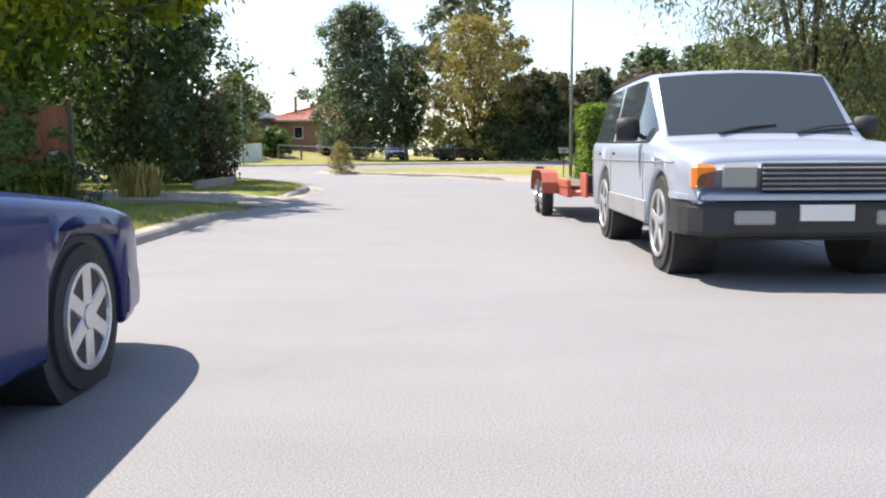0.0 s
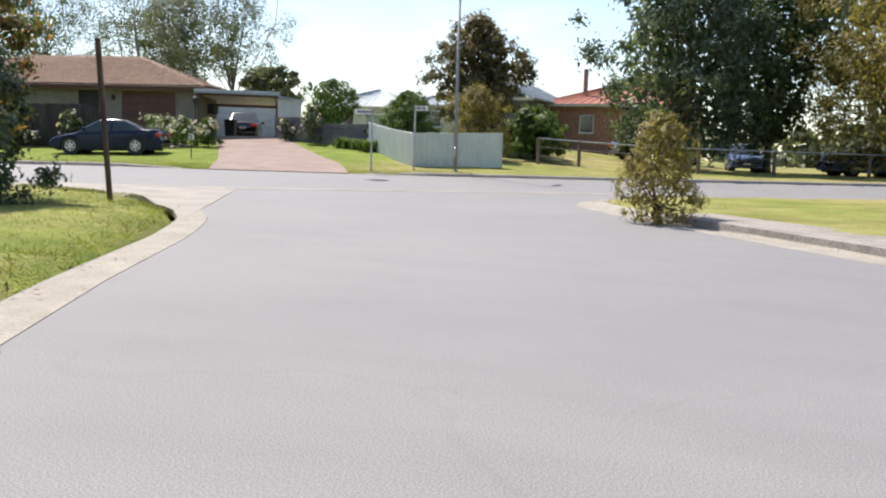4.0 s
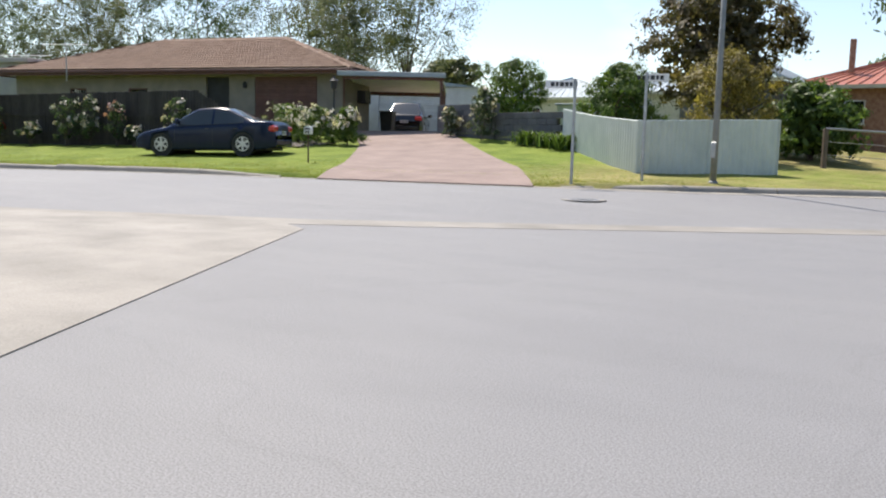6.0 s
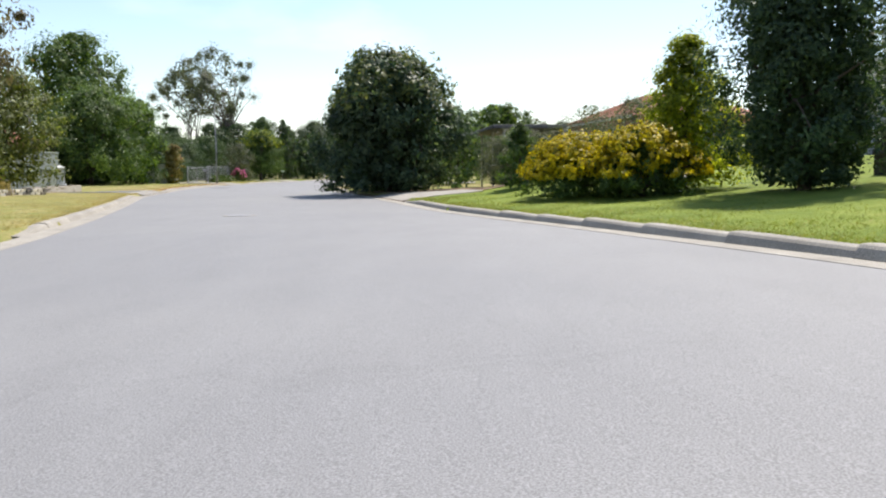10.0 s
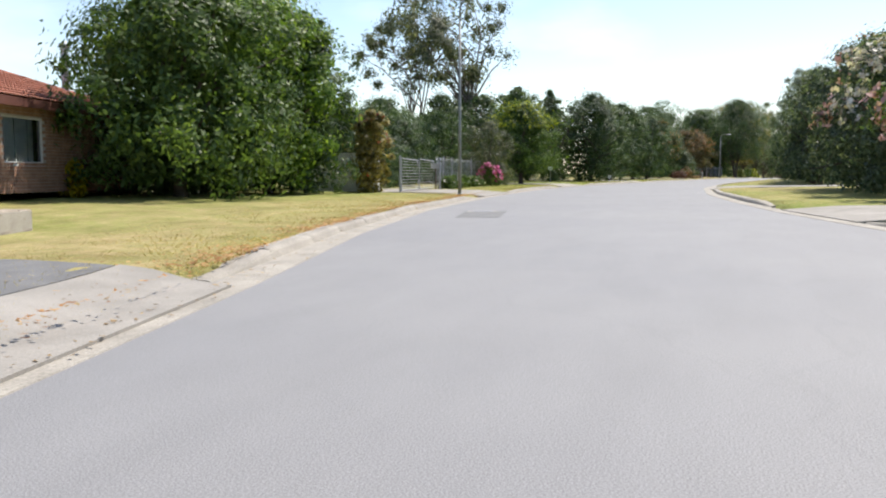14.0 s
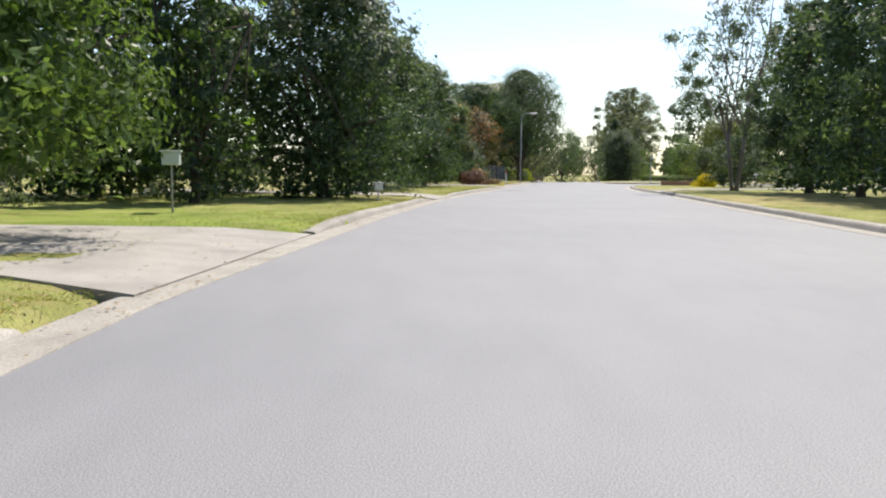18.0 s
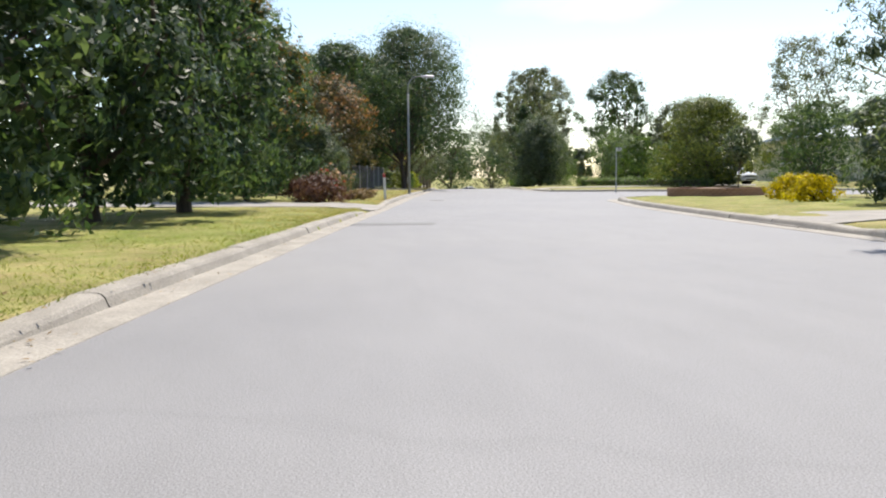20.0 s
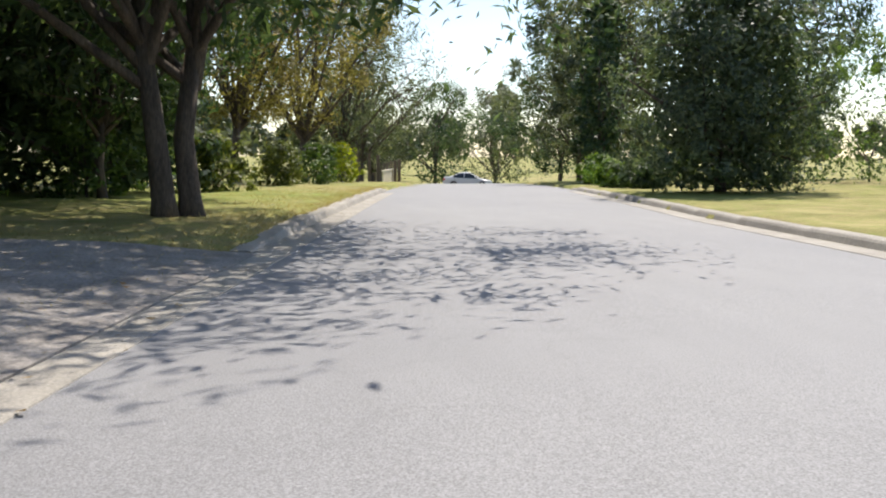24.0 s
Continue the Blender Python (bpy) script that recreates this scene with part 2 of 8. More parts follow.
M = dict(
    asphalt=asphalt_mat(), lawn=lawn_mat(),
    patch=surface("asphalt_patch", (0.14, 0.14, 0.14), (0.2, 0.2, 0.2), 3, 140, 0.85, vary=0.4),
    concrete=surface("concrete", (0.24, 0.225, 0.2), (0.36, 0.335, 0.3), 1.2, 90, 0.85, vary=0.3),
    kerb=surface("kerb_concrete", (0.27, 0.25, 0.215), (0.4, 0.37, 0.32), 1.8, 60, 0.9, vary=0.4),
    paver=surface("driveway_paver", (0.2, 0.145, 0.125), (0.29, 0.215, 0.185), 1.3, 60, 0.85, vary=0.35),
    hill=surface("wooded_hill", (0.05, 0.075, 0.04), (0.12, 0.14, 0.075), 0.012, 0.15, 0.95, bumps=0),
    gravel=surface("gravel", (0.22, 0.2, 0.18), (0.36, 0.33, 0.3), 3, 35, 0.95, bumps=0.8, vary=0.5),
    earth=surface("earth", (0.14, 0.09, 0.06), (0.25, 0.17, 0.1), 2, 40, 0.95, bumps=0.6, vary=0.4),
    bark=surface("bark", (0.06, 0.045, 0.035), (0.15, 0.115, 0.085), 5, 40, 0.9, bumps=0.8, vary=0.45, stretch=(1, 1, 0.25)),
    palebark=surface("pale_bark", (0.2, 0.165, 0.13), (0.45, 0.39, 0.33), 3, 30, 0.8, bumps=0.5, vary=0.3, stretch=(1, 1, 0.3)),
    galv=surface("galvanised_steel", (0.32, 0.33, 0.34), (0.5, 0.51, 0.52), 6, 60, 0.45, metal=0.7, bumps=0.05, vary=0.12),
    polepaint=surface("grey_pole_paint", (0.2, 0.21, 0.2), (0.3, 0.31, 0.3), 4, 60, 0.55, metal=0.2, bumps=0.05, vary=0.15),
    rusty=surface("brown_post", (0.07, 0.045, 0.03), (0.14, 0.09, 0.06), 5, 50, 0.8, vary=0.3),
    colorbond=surface("steel_fence_paint", (0.5, 0.55, 0.52), (0.62, 0.66, 0.62), 1.5, 50, 0.45, bumps=0.03, vary=0.1),
    block=surface("painted_block", (0.1, 0.1, 0.105), (0.16, 0.16, 0.165), 2, 40, 0.8, vary=0.2),
    tile=surface("roof_tile", (0.25, 0.155, 0.105), (0.42, 0.28, 0.2), 2.5, 40, 0.8, vary=0.35),
    redtile=surface("red_roof_tile", (0.33, 0.12, 0.075), (0.46, 0.19, 0.12), 1.5, 30, 0.8, vary=0.3),
    redtin=surface("red_roof_steel", (0.36, 0.11, 0.07), (0.45, 0.16, 0.1), 1.5, 30, 0.5, vary=0.15),
    tin=surface("pale_roof_steel", (0.28, 0.34, 0.38), (0.38, 0.44, 0.48), 1.5, 30, 0.55, metal=0.1, vary=0.1),
    stain=surface("dark_stained_timber", (0.03, 0.026, 0.024), (0.07, 0.06, 0.053), 3, 40, 0.85, vary=0.35, stretch=(1, 1, 0.15)),
    mulch=surface("red_mulch", (0.2, 0.085, 0.045), (0.36, 0.18, 0.1), 3, 45, 0.95, bumps=0.8, vary=0.5),
    render=surface("rendered_wall", (0.2, 0.175, 0.15), (0.28, 0.245, 0.21), 1.5, 60, 0.85, vary=0.15),
    greywall=surface("grey_green_wall", (0.17, 0.2, 0.18), (0.25, 0.28, 0.25), 1.2, 50, 0.8, vary=0.15),
    white=surface("white_paint", (0.66, 0.65, 0.62), (0.8, 0.8, 0.78), 2, 60, 0.6, vary=0.1),
    cream=surface("cream_paint", (0.55, 0.5, 0.4), (0.68, 0.63, 0.52), 2, 60, 0.6, vary=0.1),
    fascia=surface("brown_fascia", (0.1, 0.04, 0.03), (0.16, 0.065, 0.05), 3, 40, 0.5, vary=0.15),
    gumbark=surface("gum_bark", (0.1, 0.085, 0.075), (0.24, 0.2, 0.17), 3, 30, 0.85, bumps=0.5, vary=0.35, stretch=(1, 1, 0.3)),
    palewall=surface("pale_grey_wall", (0.36, 0.35, 0.34), (0.46, 0.45, 0.43), 1.2, 50, 0.8, vary=0.12),
    timber=surface("weathered_timber", (0.1, 0.075, 0.055), (0.2, 0.155, 0.12), 3, 40, 0.85, vary=0.4, stretch=(1, 1, 0.15)),
    brick=surface("red_brick", (0.27, 0.13, 0.085), (0.5, 0.3, 0.2), 5, 60, 0.85, vary=0.35),
    mortar=surface("mortar", (0.4, 0.36, 0.31), (0.5, 0.46, 0.4), 5, 80, 0.9),
    stone=surface("field_stone", (0.2, 0.17, 0.14), (0.46, 0.39, 0.31), 2.2, 30, 0.85, bumps=0.6, vary=0.4),
    dark=surface("dark_plastic", (0.015, 0.015, 0.016), (0.03, 0.03, 0.032), 5, 60, 0.6, vary=0.2),
    rubber=surface("tyre_rubber", (0.018, 0.018, 0.018), (0.035, 0.034, 0.033), 5, 60, 0.85, vary=0.2),
    shade=surface("shaded_interior", (0.03, 0.028, 0.026), (0.05, 0.046, 0.042), 2, 20, 0.9),
    alloy=surface("wheel_alloy", (0.5, 0.5, 0.51), (0.66, 0.66, 0.67), 6, 60, 0.35, metal=0.8, bumps=0.02, vary=0.08),
    chrome=surface("chrome", (0.7, 0.7, 0.7), (0.8, 0.8, 0.8), 6, 60, 0.15, metal=1.0, bumps=0.0, vary=0.05),
    glass=glassy("tinted_glass", (0.04, 0.05, 0.058)), window=glassy("house_window", (0.6, 0.66, 0.68), 0.03, 1.0),
    lamp_glass=glassy("lamp_lens", (0.3, 0.3, 0.29), 0.12),
    indicator=paint("orange_lens", (0.85, 0.2, 0.02), 0.2), tail=paint("red_lens", (0.5, 0.015, 0.012), 0.2),
    blue=paint("dark_blue_paint", (0.004, 0.012, 0.04), 0.25, 0.22, 0.0, 0.2), navy=paint("navy_paint", (0.008, 0.02, 0.1), 0.25, 0.25, 0.0, 0.2),
    silver=paint("silver_paint", (0.36, 0.41, 0.49), 0.38, 0.35, 0.3), cladding=surface("grey_cladding", (0.22, 0.225, 0.24), (0.3, 0.3, 0.31), 3, 60, 0.6),
    grey=paint("grey_paint", (0.24, 0.24, 0.25), 0.3, 0.5, 0.3), black=paint("black_paint", (0.012, 0.012, 0.013)),
    trailer=surface("faded_red_paint", (0.36, 0.08, 0.045), (0.52, 0.13, 0.075), 4, 60, 0.55, bumps=0.05, vary=0.2), paleblue=paint("pale_blue_paint", (0.04, 0.075, 0.17)),
    whitecar=paint("white_car_paint", (0.7, 0.7, 0.7)), sign=surface("sign_face", (0.7, 0.7, 0.68), (0.8, 0.8, 0.78), 4, 40, 0.4, vary=0.05),
    ink=surface("sign_ink", (0.02, 0.02, 0.022), (0.035, 0.035, 0.035), 4, 40, 0.5), redpaint=surface("red_post_paint", (0.4, 0.04, 0.03), (0.5, 0.07, 0.05), 4, 40, 0.6),
    board=surface("hoarding_board", (0.3, 0.11, 0.06), (0.4, 0.16, 0.09), 2, 40, 0.8),
)
LEAF = dict(
    mid=leafy("leaf_mid_green", (0.045, 0.082, 0.022), (0.088, 0.148, 0.04), (0.17, 0.245, 0.07)),
    deep=leafy("leaf_deep_green", (0.033, 0.062, 0.035), (0.064, 0.108, 0.054), (0.135, 0.185, 0.095)),
    grey=leafy("leaf_grey_green", (0.05, 0.075, 0.05), (0.095, 0.13, 0.085), (0.21, 0.25, 0.175)),
    gum=leafy("leaf_gum", (0.055, 0.072, 0.048), (0.11, 0.13, 0.085), (0.22, 0.23, 0.16)),
    bright=leafy("leaf_bright_green", (0.06, 0.12, 0.022), (0.12, 0.21, 0.035), (0.25, 0.36, 0.055), 0.52),
    lime=leafy("leaf_lime", (0.15, 0.19, 0.018), (0.27, 0.32, 0.03), (0.46, 0.47, 0.045), 0.62),
    olive=leafy("leaf_olive", (0.07, 0.092, 0.028), (0.135, 0.165, 0.045), (0.25, 0.27, 0.08)),
    gold=leafy("leaf_golden", (0.131, 0.109, 0.0362), (0.246, 0.21, 0.0725), (0.406, 0.334, 0.145)),
    yellow=leafy("leaf_yellow", (0.26, 0.22, 0.008), (0.6, 0.47, 0.012), (0.8, 0.64, 0.02), 0.45),
    brown=leafy("leaf_bronze", (0.06, 0.06, 0.035), (0.115, 0.1, 0.055), (0.22, 0.17, 0.1), 0.46),
    orange=leafy("leaf_orange_tips", (0.07, 0.095, 0.04), (0.13, 0.15, 0.06), (0.42, 0.19, 0.08), 0.48),
    plum=leafy("leaf_plum", (0.07, 0.036, 0.03), (0.13, 0.062, 0.05), (0.22, 0.11, 0.08)),
    pink=leafy("petal_pink", (0.5, 0.06, 0.26), (0.68, 0.14, 0.4), (0.8, 0.35, 0.58), 0.3),
    white=leafy("petal_white", (0.6, 0.5, 0.46), (0.75, 0.68, 0.64), (0.85, 0.82, 0.8), 0.3),
    blush=leafy("petal_blush", (0.4, 0.2, 0.2), (0.55, 0.32, 0.32), (0.7, 0.5, 0.5), 0.3),
    red=leafy("petal_red", (0.3, 0.02, 0.015), (0.42, 0.04, 0.03), (0.5, 0.12, 0.06), 0.3),
    dry=leafy("dry_leaf", (0.13, 0.08, 0.04), (0.26, 0.17, 0.08), (0.4, 0.3, 0.17), 0.2, 0.8),
    blade=leafy("grass_blade", (0.12, 0.16, 0.02), (0.22, 0.26, 0.035), (0.34, 0.33, 0.08), 0.35, 0.7),
    straw=leafy("straw_blade", (0.27, 0.22, 0.08), (0.41, 0.33, 0.13), (0.52, 0.42, 0.21), 0.3, 0.8),
    rust=leafy("rusty_leaf", (0.22, 0.1, 0.04), (0.38, 0.19, 0.07), (0.52, 0.33, 0.16), 0.2, 0.8),
)


# ---- mesh tools ----
def mesh_of(name, verts, faces, mat, smooth=False):
    me = bpy.data.meshes.new(name)
    me.from_pydata([tuple(v) for v in verts], [], faces)
    me.materials.append(mat)
    if smooth:
        me.polygons.foreach_set("use_smooth", [True] * len(me.polygons))
    me.update()
    return me


def part(name, vf, mat, parent=None, label="", smooth=False):
    """One mesh object out of (vertices, faces), under its thing."""
    ob = new(name, mesh_of(name, vf[0], vf[1], mat, smooth))
    if parent is not None:
        ob.parent = parent
    if label:
        ob["label"] = label
    return ob


def thing(name, label, category, m=None, group="", kind=""):
    ob = new(name)
    ob.empty_display_size = 0.2
    if m is not None:
        ob.matrix_world = m
    return tagged(ob, label, category, group, kind)


def cat(*pieces):
    vs, fs = [], []
    for v, f in pieces:
        k = len(vs)
        vs += list(v)
        fs += [tuple(i + k for i in q) for q in f]
    return vs, fs


def moved(vf, m):
    return [tuple(m @ Vector(v)) for v in vf[0]], vf[1]


def box(x0, x1, y0, y1, z0, z1, c=0.0):
    """A box with its edges taken off by c."""
    if c <= 0:
        v = [(x, y, z) for z in (z0, z1) for y in (y0, y1) for x in (x0, x1)]
        return v, [(0, 2, 3, 1), (4, 5, 7, 6), (0, 1, 5, 4), (2, 6, 7, 3), (0, 4, 6, 2), (1, 3, 7, 5)]
    bm = bmesh.new()
    bmesh.ops.create_cube(bm, size=1)
    bmesh.ops.transform(bm, verts=bm.verts, matrix=Matrix.LocRotScale(((x0 + x1) / 2, (y0 + y1) / 2, (z0 + z1) / 2), None, (abs(x1 - x0), abs(y1 - y0), abs(z1 - z0))))
    bmesh.ops.bevel(bm, geom=bm.edges, offset=c, segments=1, affect="EDGES")
    bm.verts.index_update()
    vf = [tuple(v.co) for v in bm.verts], [tuple(v.index for v in f.verts) for f in bm.faces]
    bm.free()
    return vf


def tube(path, radii, sides=8, cap=True):
    """A tapered tube along the points of path."""
    path = [Vector(p) for p in path]
    if isinstance(radii, (int, float)):
        radii = [radii] * len(path)
    vs, fs = [], []
    for i, p in enumerate(path):
        d = (path[min(i + 1, len(path) - 1)] - path[max(i - 1, 0)]).normalized()
        a = d.cross(Vector((0.31, 0.17, 0.93)) if abs(d.z) < 0.9 else Vector((1, 0.1, 0))).normalized()
        b = d.cross(a)
        for k in range(sides):
            t = 2 * math.pi * k / sides
            vs.append(tuple(p + radii[i] * (math.cos(t) * a + math.sin(t) * b)))
    for i in range(len(path) - 1):
        for k in range(sides):
            fs.append((i * sides + k, i * sides + (k + 1) % sides, (i + 1) * sides + (k + 1) % sides, (i + 1) * sides + k))
    if cap:
        fs += [tuple(range(sides - 1, -1, -1)), tuple((len(path) - 1) * sides + k for k in range(sides))]
    return vs, fs


def lathe(profile, sides=20, axis="z"):
    """profile: (radius, height) from the bottom up."""
    vs, fs = [], []
    for r, h in profile:
        for k in range(sides):
            t = 2 * math.pi * k / sides
            p = (r * math.cos(t), r * math.sin(t), h)
            vs.append(p if axis == "z" else (h, p[0], p[1]))
    n = len(profile)
    for i in range(n - 1):
        for k in range(sides):
            fs.append((i * sides + k, i * sides + (k + 1) % sides, (i + 1) * sides + (k + 1) % sides, (i + 1) * sides + k))
    fs += [tuple(range(sides - 1, -1, -1)), tuple((n - 1) * sides + k for k in range(sides))]
    return vs, fs


def prism(poly, h0, h1):
    """poly in x, y, raised from h0 to h1."""
    n = len(poly)
    v = [(x, y, h0) for x, y in poly] + [(x, y, h1) for x, y in poly]
    return v, [tuple(range(n - 1, -1, -1)), tuple(range(n, 2 * n))] + [(i, (i + 1) % n, n + (i + 1) % n, n + i) for i in range(n)]


# ---- the plan: one outline of all the carriageways ----
LEFT_A = [(-3.2, -30), (-3.2, 8.7), (-3.3, 12), (-3.4, 15.4), (-3.5, 18.8), (-3.4, 21.8), (-3.8, 24.3), (-4.6, 26.6), (-6.6, 30.6), (-8.2, 33.5), (-9.6, 36.3), (-10.8, 38.3)]
CORNER = [(-11.9, 39.6), (-13.4, 40.8), (-15.2, 41.7), (-17.6, 42.2)]
LEFT_B = [(-24, 41.9), (-30, 40.9), (-36, 39.4), (-41, 37.9), (-48, 35.6), (-57.5, 32.3), (-61.5, 31.3), (-66, 30.3), (-72, 28.8), (-80, 27.3), (-90, 26.2), (-98, 25.75),
          (-106, 25.45), (-113, 25.6), (-125, 26.8), (-136, 28.3), (-150, 31), (-160, 33), (-172, 35.3), (-186, 38.2), (-195, 39.95), (-211, 42.9), (-240, 48.4), (-340, 68)]
RIGHT_B = [(-340, 76), (-240, 55.8), (-211, 49.2), (-203, 47.6), (-197, 46.4), (-188, 45.3), (-184, 44.7)]
SIDE = [(-182, 44.9), (-180.6, 46.6), (-178.6, 50.4), (-164, 82), (-155, 80), (-164.5, 50.6), (-166, 46.5), (-166.2, 44.0), (-164.6, 42.1)]
RIGHT_B2 = [(-158.5, 40.6), (-151, 39.4), (-144, 38.6), (-131, 36.6), (-120, 35.1), (-110, 34.4), (-97, 34.6), (-88, 35.3), (-81, 36.1), (-72.6, 37.6), (-64, 39.8), (-57, 41.9), (-50, 43.9),
            (-44, 45.5), (-37, 47.7), (-31.5, 49.2), (-25.5, 50.7), (-19.7, 51.9), (-16, 52.9), (-13, 54.1), (-9, 56.7), (-5.6, 59.3), (40, 93)]
EAST = [(40, 83), (-3.5, 52.2), (-5.8, 50.2), (-6.9, 48.0), (-6.7, 45.8), (-5.1, 42.7), (-3.2, 39.7), (-1.4, 37.0), (0.3, 34.6), (1.8, 31.4), (3.2, 28.4), (3.9, 25.8), (4.1, 20), (4.1, -30)]
OUTLINE = LEFT_A + CORNER + LEFT_B + RIGHT_B + SIDE + RIGHT_B2 + EAST


def smooth01(t):
    t = np.clip(t, 0, 1)
    return t * t * (3 - 2 * t)


def strip_y(x):
    return np.interp(x, [-60, -36, -17.8, -15, -7, 40], [34, 40, 44.5, 46, 52, 87])


def road_z(x, y):
    """The cross street climbs a little to its far kerb by the junction, and falls away over a crest in the west."""
    s = np.clip(-184 - x, 0, 110)
    return -0.0003 * s * s + 0.27 * smooth01((x + 46) / 24) * smooth01((y - strip_y(x) + 0.5) / 8.0)


def outline_distance(px, py):
    """Signed distance to the outline (inside negative) and the nearest point of it."""
    best, bx, by = np.full(px.shape, 1e18), np.zeros(px.shape), np.zeros(px.shape)
    inside = np.zeros(px.shape, bool)
    n = len(OUTLINE)
    for i in range(n):
        (ax, ay), (cx, cy) = OUTLINE[i], OUTLINE[(i + 1) % n]
        dx, dy = cx - ax, cy - ay
        t = np.clip(((px - ax) * dx + (py - ay) * dy) / (dx * dx + dy * dy), 0, 1)
        qx, qy = ax + t * dx, ay + t * dy
        d = (px - qx) ** 2 + (py - qy) ** 2
        k = d < best
        best, bx, by = np.where(k, d, best), np.where(k, qx, bx), np.where(k, qy, by)
        if ay != cy:
            inside ^= ((ay > py) != (cy > py)) & (px < (cx - ax) * (py - ay) / (cy - ay) + ax)
    return np.where(inside, -1, 1) * np.sqrt(best), bx, by


# where driveways cross the verge: middle and half width
CROSSINGS = [(-10.9, 37.4, 3.4), (-17.75, 52.2, 2.2), (-3.2, 17.05, 1.65), (3.5, 26.2, 2.1), (-63.3, 31.1, 2.75), (-94.4, 26.05, 3.1), (-116.2, 26.0, 3.2), (-137.5, 28.7, 1.55),
             (-159.8, 33.0, 1.85), (-190.5, 39.2, 3.0), (-188.3, 45.4, 1.8), (-109.0, 34.4, 3.0), (-79.5, 36.3, 2.6), (-53.3, 43.0, 2.8), (-149.5, 39.2, 1.6)]


def lot_z(x, y, d):
    """Height of the land off the road, d metres from it."""
    d = np.maximum(d, 0)
    north = y > strip_y(x) + 3
    house = smooth01((x + 66) / 14) * smooth01((-4 - x) / 14) * np.where(north, 1.0, 0.0)
    rise = 0.035 * np.minimum(d, 14) + 0.0038 * np.minimum(d, 14) ** 2
    flat = 0.012 * np.minimum(d, 15)
    dip = -0.42 * np.exp(-(((x + 67) / 6) ** 2 + ((y - 21.5) / 4.5) ** 2))
    dip = dip + 0.45 * np.exp(-(((x + 51.5) / 4.5) ** 2 + ((y - 49.5) / 2.6) ** 2))
    low = 0.0
    for cx, cy, w in CROSSINGS:
        low = np.maximum(low, np.clip((w + 0.75 - np.hypot(x - cx, y - cy)) / 0.5, 0, 1))
    dip = dip - 0.115 * low * np.clip(1 - d / 1.3, 0, 1)
    return road_z(x, y) + 0.105 + house * rise + (1 - house) * flat + dip


def ground(x, y):
    d = outline_distance(np.array([x], float), np.array([y], float))[0][0]
    return float(lot_z(x, y, d)) if d > 0 else float(road_z(x, y))


def axis_of(lo, hi, step, far):
    core = np.arange(lo, hi + step / 2, step)
    out = np.cumsum(step * 1.35 ** np.arange(1, 24))
    out = out[out < far]
    return np.concatenate([lo - out[::-1], core, hi + out])


gx, gy = axis_of(-214, 14, 0.5, 3200), axis_of(-8, 84, 0.5, 3200)
GX, GY = np.meshgrid(gx, gy, indexing="ij")
SD, NX, NY = outline_distance(GX, GY)


def sheet(name, mat, snap_at, keep, height, low=None):
    """The grid with its vertices near the outline drawn onto it."""
    off = SD - snap_at
    near = np.abs(off) < 0.27
    ln = np.maximum(np.abs(SD), 1e-6)
    ux, uy = (GX - NX) / ln * np.sign(SD), (GY - NY) / ln * np.sign(SD)
    X, Y = np.where(near, GX - ux * off, GX), np.where(near, GY - uy * off, GY)
    D = np.where(near, snap_at, SD)
    Z = height(X, Y, D)
    nx, ny = X.shape
    idx = np.arange(nx * ny).reshape(nx, ny)
    q = np.stack([idx[:-1, :-1], idx[1:, :-1], idx[1:, 1:], idx[:-1, 1:]], -1).reshape(-1, 4)
    ok = keep(D).reshape(-1)
    q = q[ok[q].all(1)]
    used = np.unique(q)
    remap = np.full(nx * ny, -1)
    remap[used] = np.arange(len(used))
    co = np.stack([X, Y, Z], -1).reshape(-1, 3)[used]
    q = remap[q]
    me = bpy.data.meshes.new(name)
    me.vertices.add(len(co))
    me.vertices.foreach_set("co", co.ravel())
    me.loops.add(q.size)
    me.loops.foreach_set("vertex_index", q.ravel())
    me.polygons.add(len(q))
    me.polygons.foreach_set("loop_start", np.arange(0, q.size, 4))
    me.polygons.foreach_set("use_smooth", np.ones(len(q), bool))
    me.update(calc_edges=True)
    me.materials.append(mat)
    return new(name, me), co


def ground_height(X, Y, D):
    rough = 0.02 * np.sin(X * 1.7 + Y * 0.6) * np.sin(Y * 1.9) * (D > 0.5)
    return np.where(D > 0.1, lot_z(X, Y, D) + rough - 0.045 * (D < 0.22), road_z(X, Y) - 0.9)


ground_ob, gco = sheet("ground", M["lawn"], 0.19, lambda d: d > -9e9, ground_height)
tagged(ground_ob, "mown suburban lawn and dry grass verge", "ground", kind="structure")
dry = 0.42 - 0.75 * smooth01((gco[:, 0] + 58) / 8) * smooth01((-14 - gco[:, 0]) / 6) * (gco[:, 1] > strip_y(gco[:, 0]) + 4)
dry -= 0.25 * np.exp(-(((gco[:, 0] + 108) / 6) ** 2 + ((gco[:, 1] - 23) / 3) ** 2)) + 0.3 * np.exp(-(((gco[:, 0] + 122) / 10) ** 2 + ((gco[:, 1] - 22) / 6) ** 2))
dry -= 0.35 * np.exp(-(((gco[:, 0] + 7) / 5) ** 2 + ((gco[:, 1] - 26) / 16) ** 2))
dry += 0.35 * np.exp(-(((gco[:, 0] + 66) / 14) ** 2 + ((gco[:, 1] - 27) / 3.5) ** 2))
attr = ground_ob.data.attributes.new("dryness", "FLOAT", "POINT")
attr.data.foreach_set("value", dry.astype(np.float32))
road_ob, _ = sheet("road", M["asphalt"], 0.04, lambda d: d < 0.05, lambda X, Y, D: road_z(X, Y) + 0 * D)
tagged(road_ob, "sun-bleached grey asphalt road with fine cracks", "road", kind="structure")


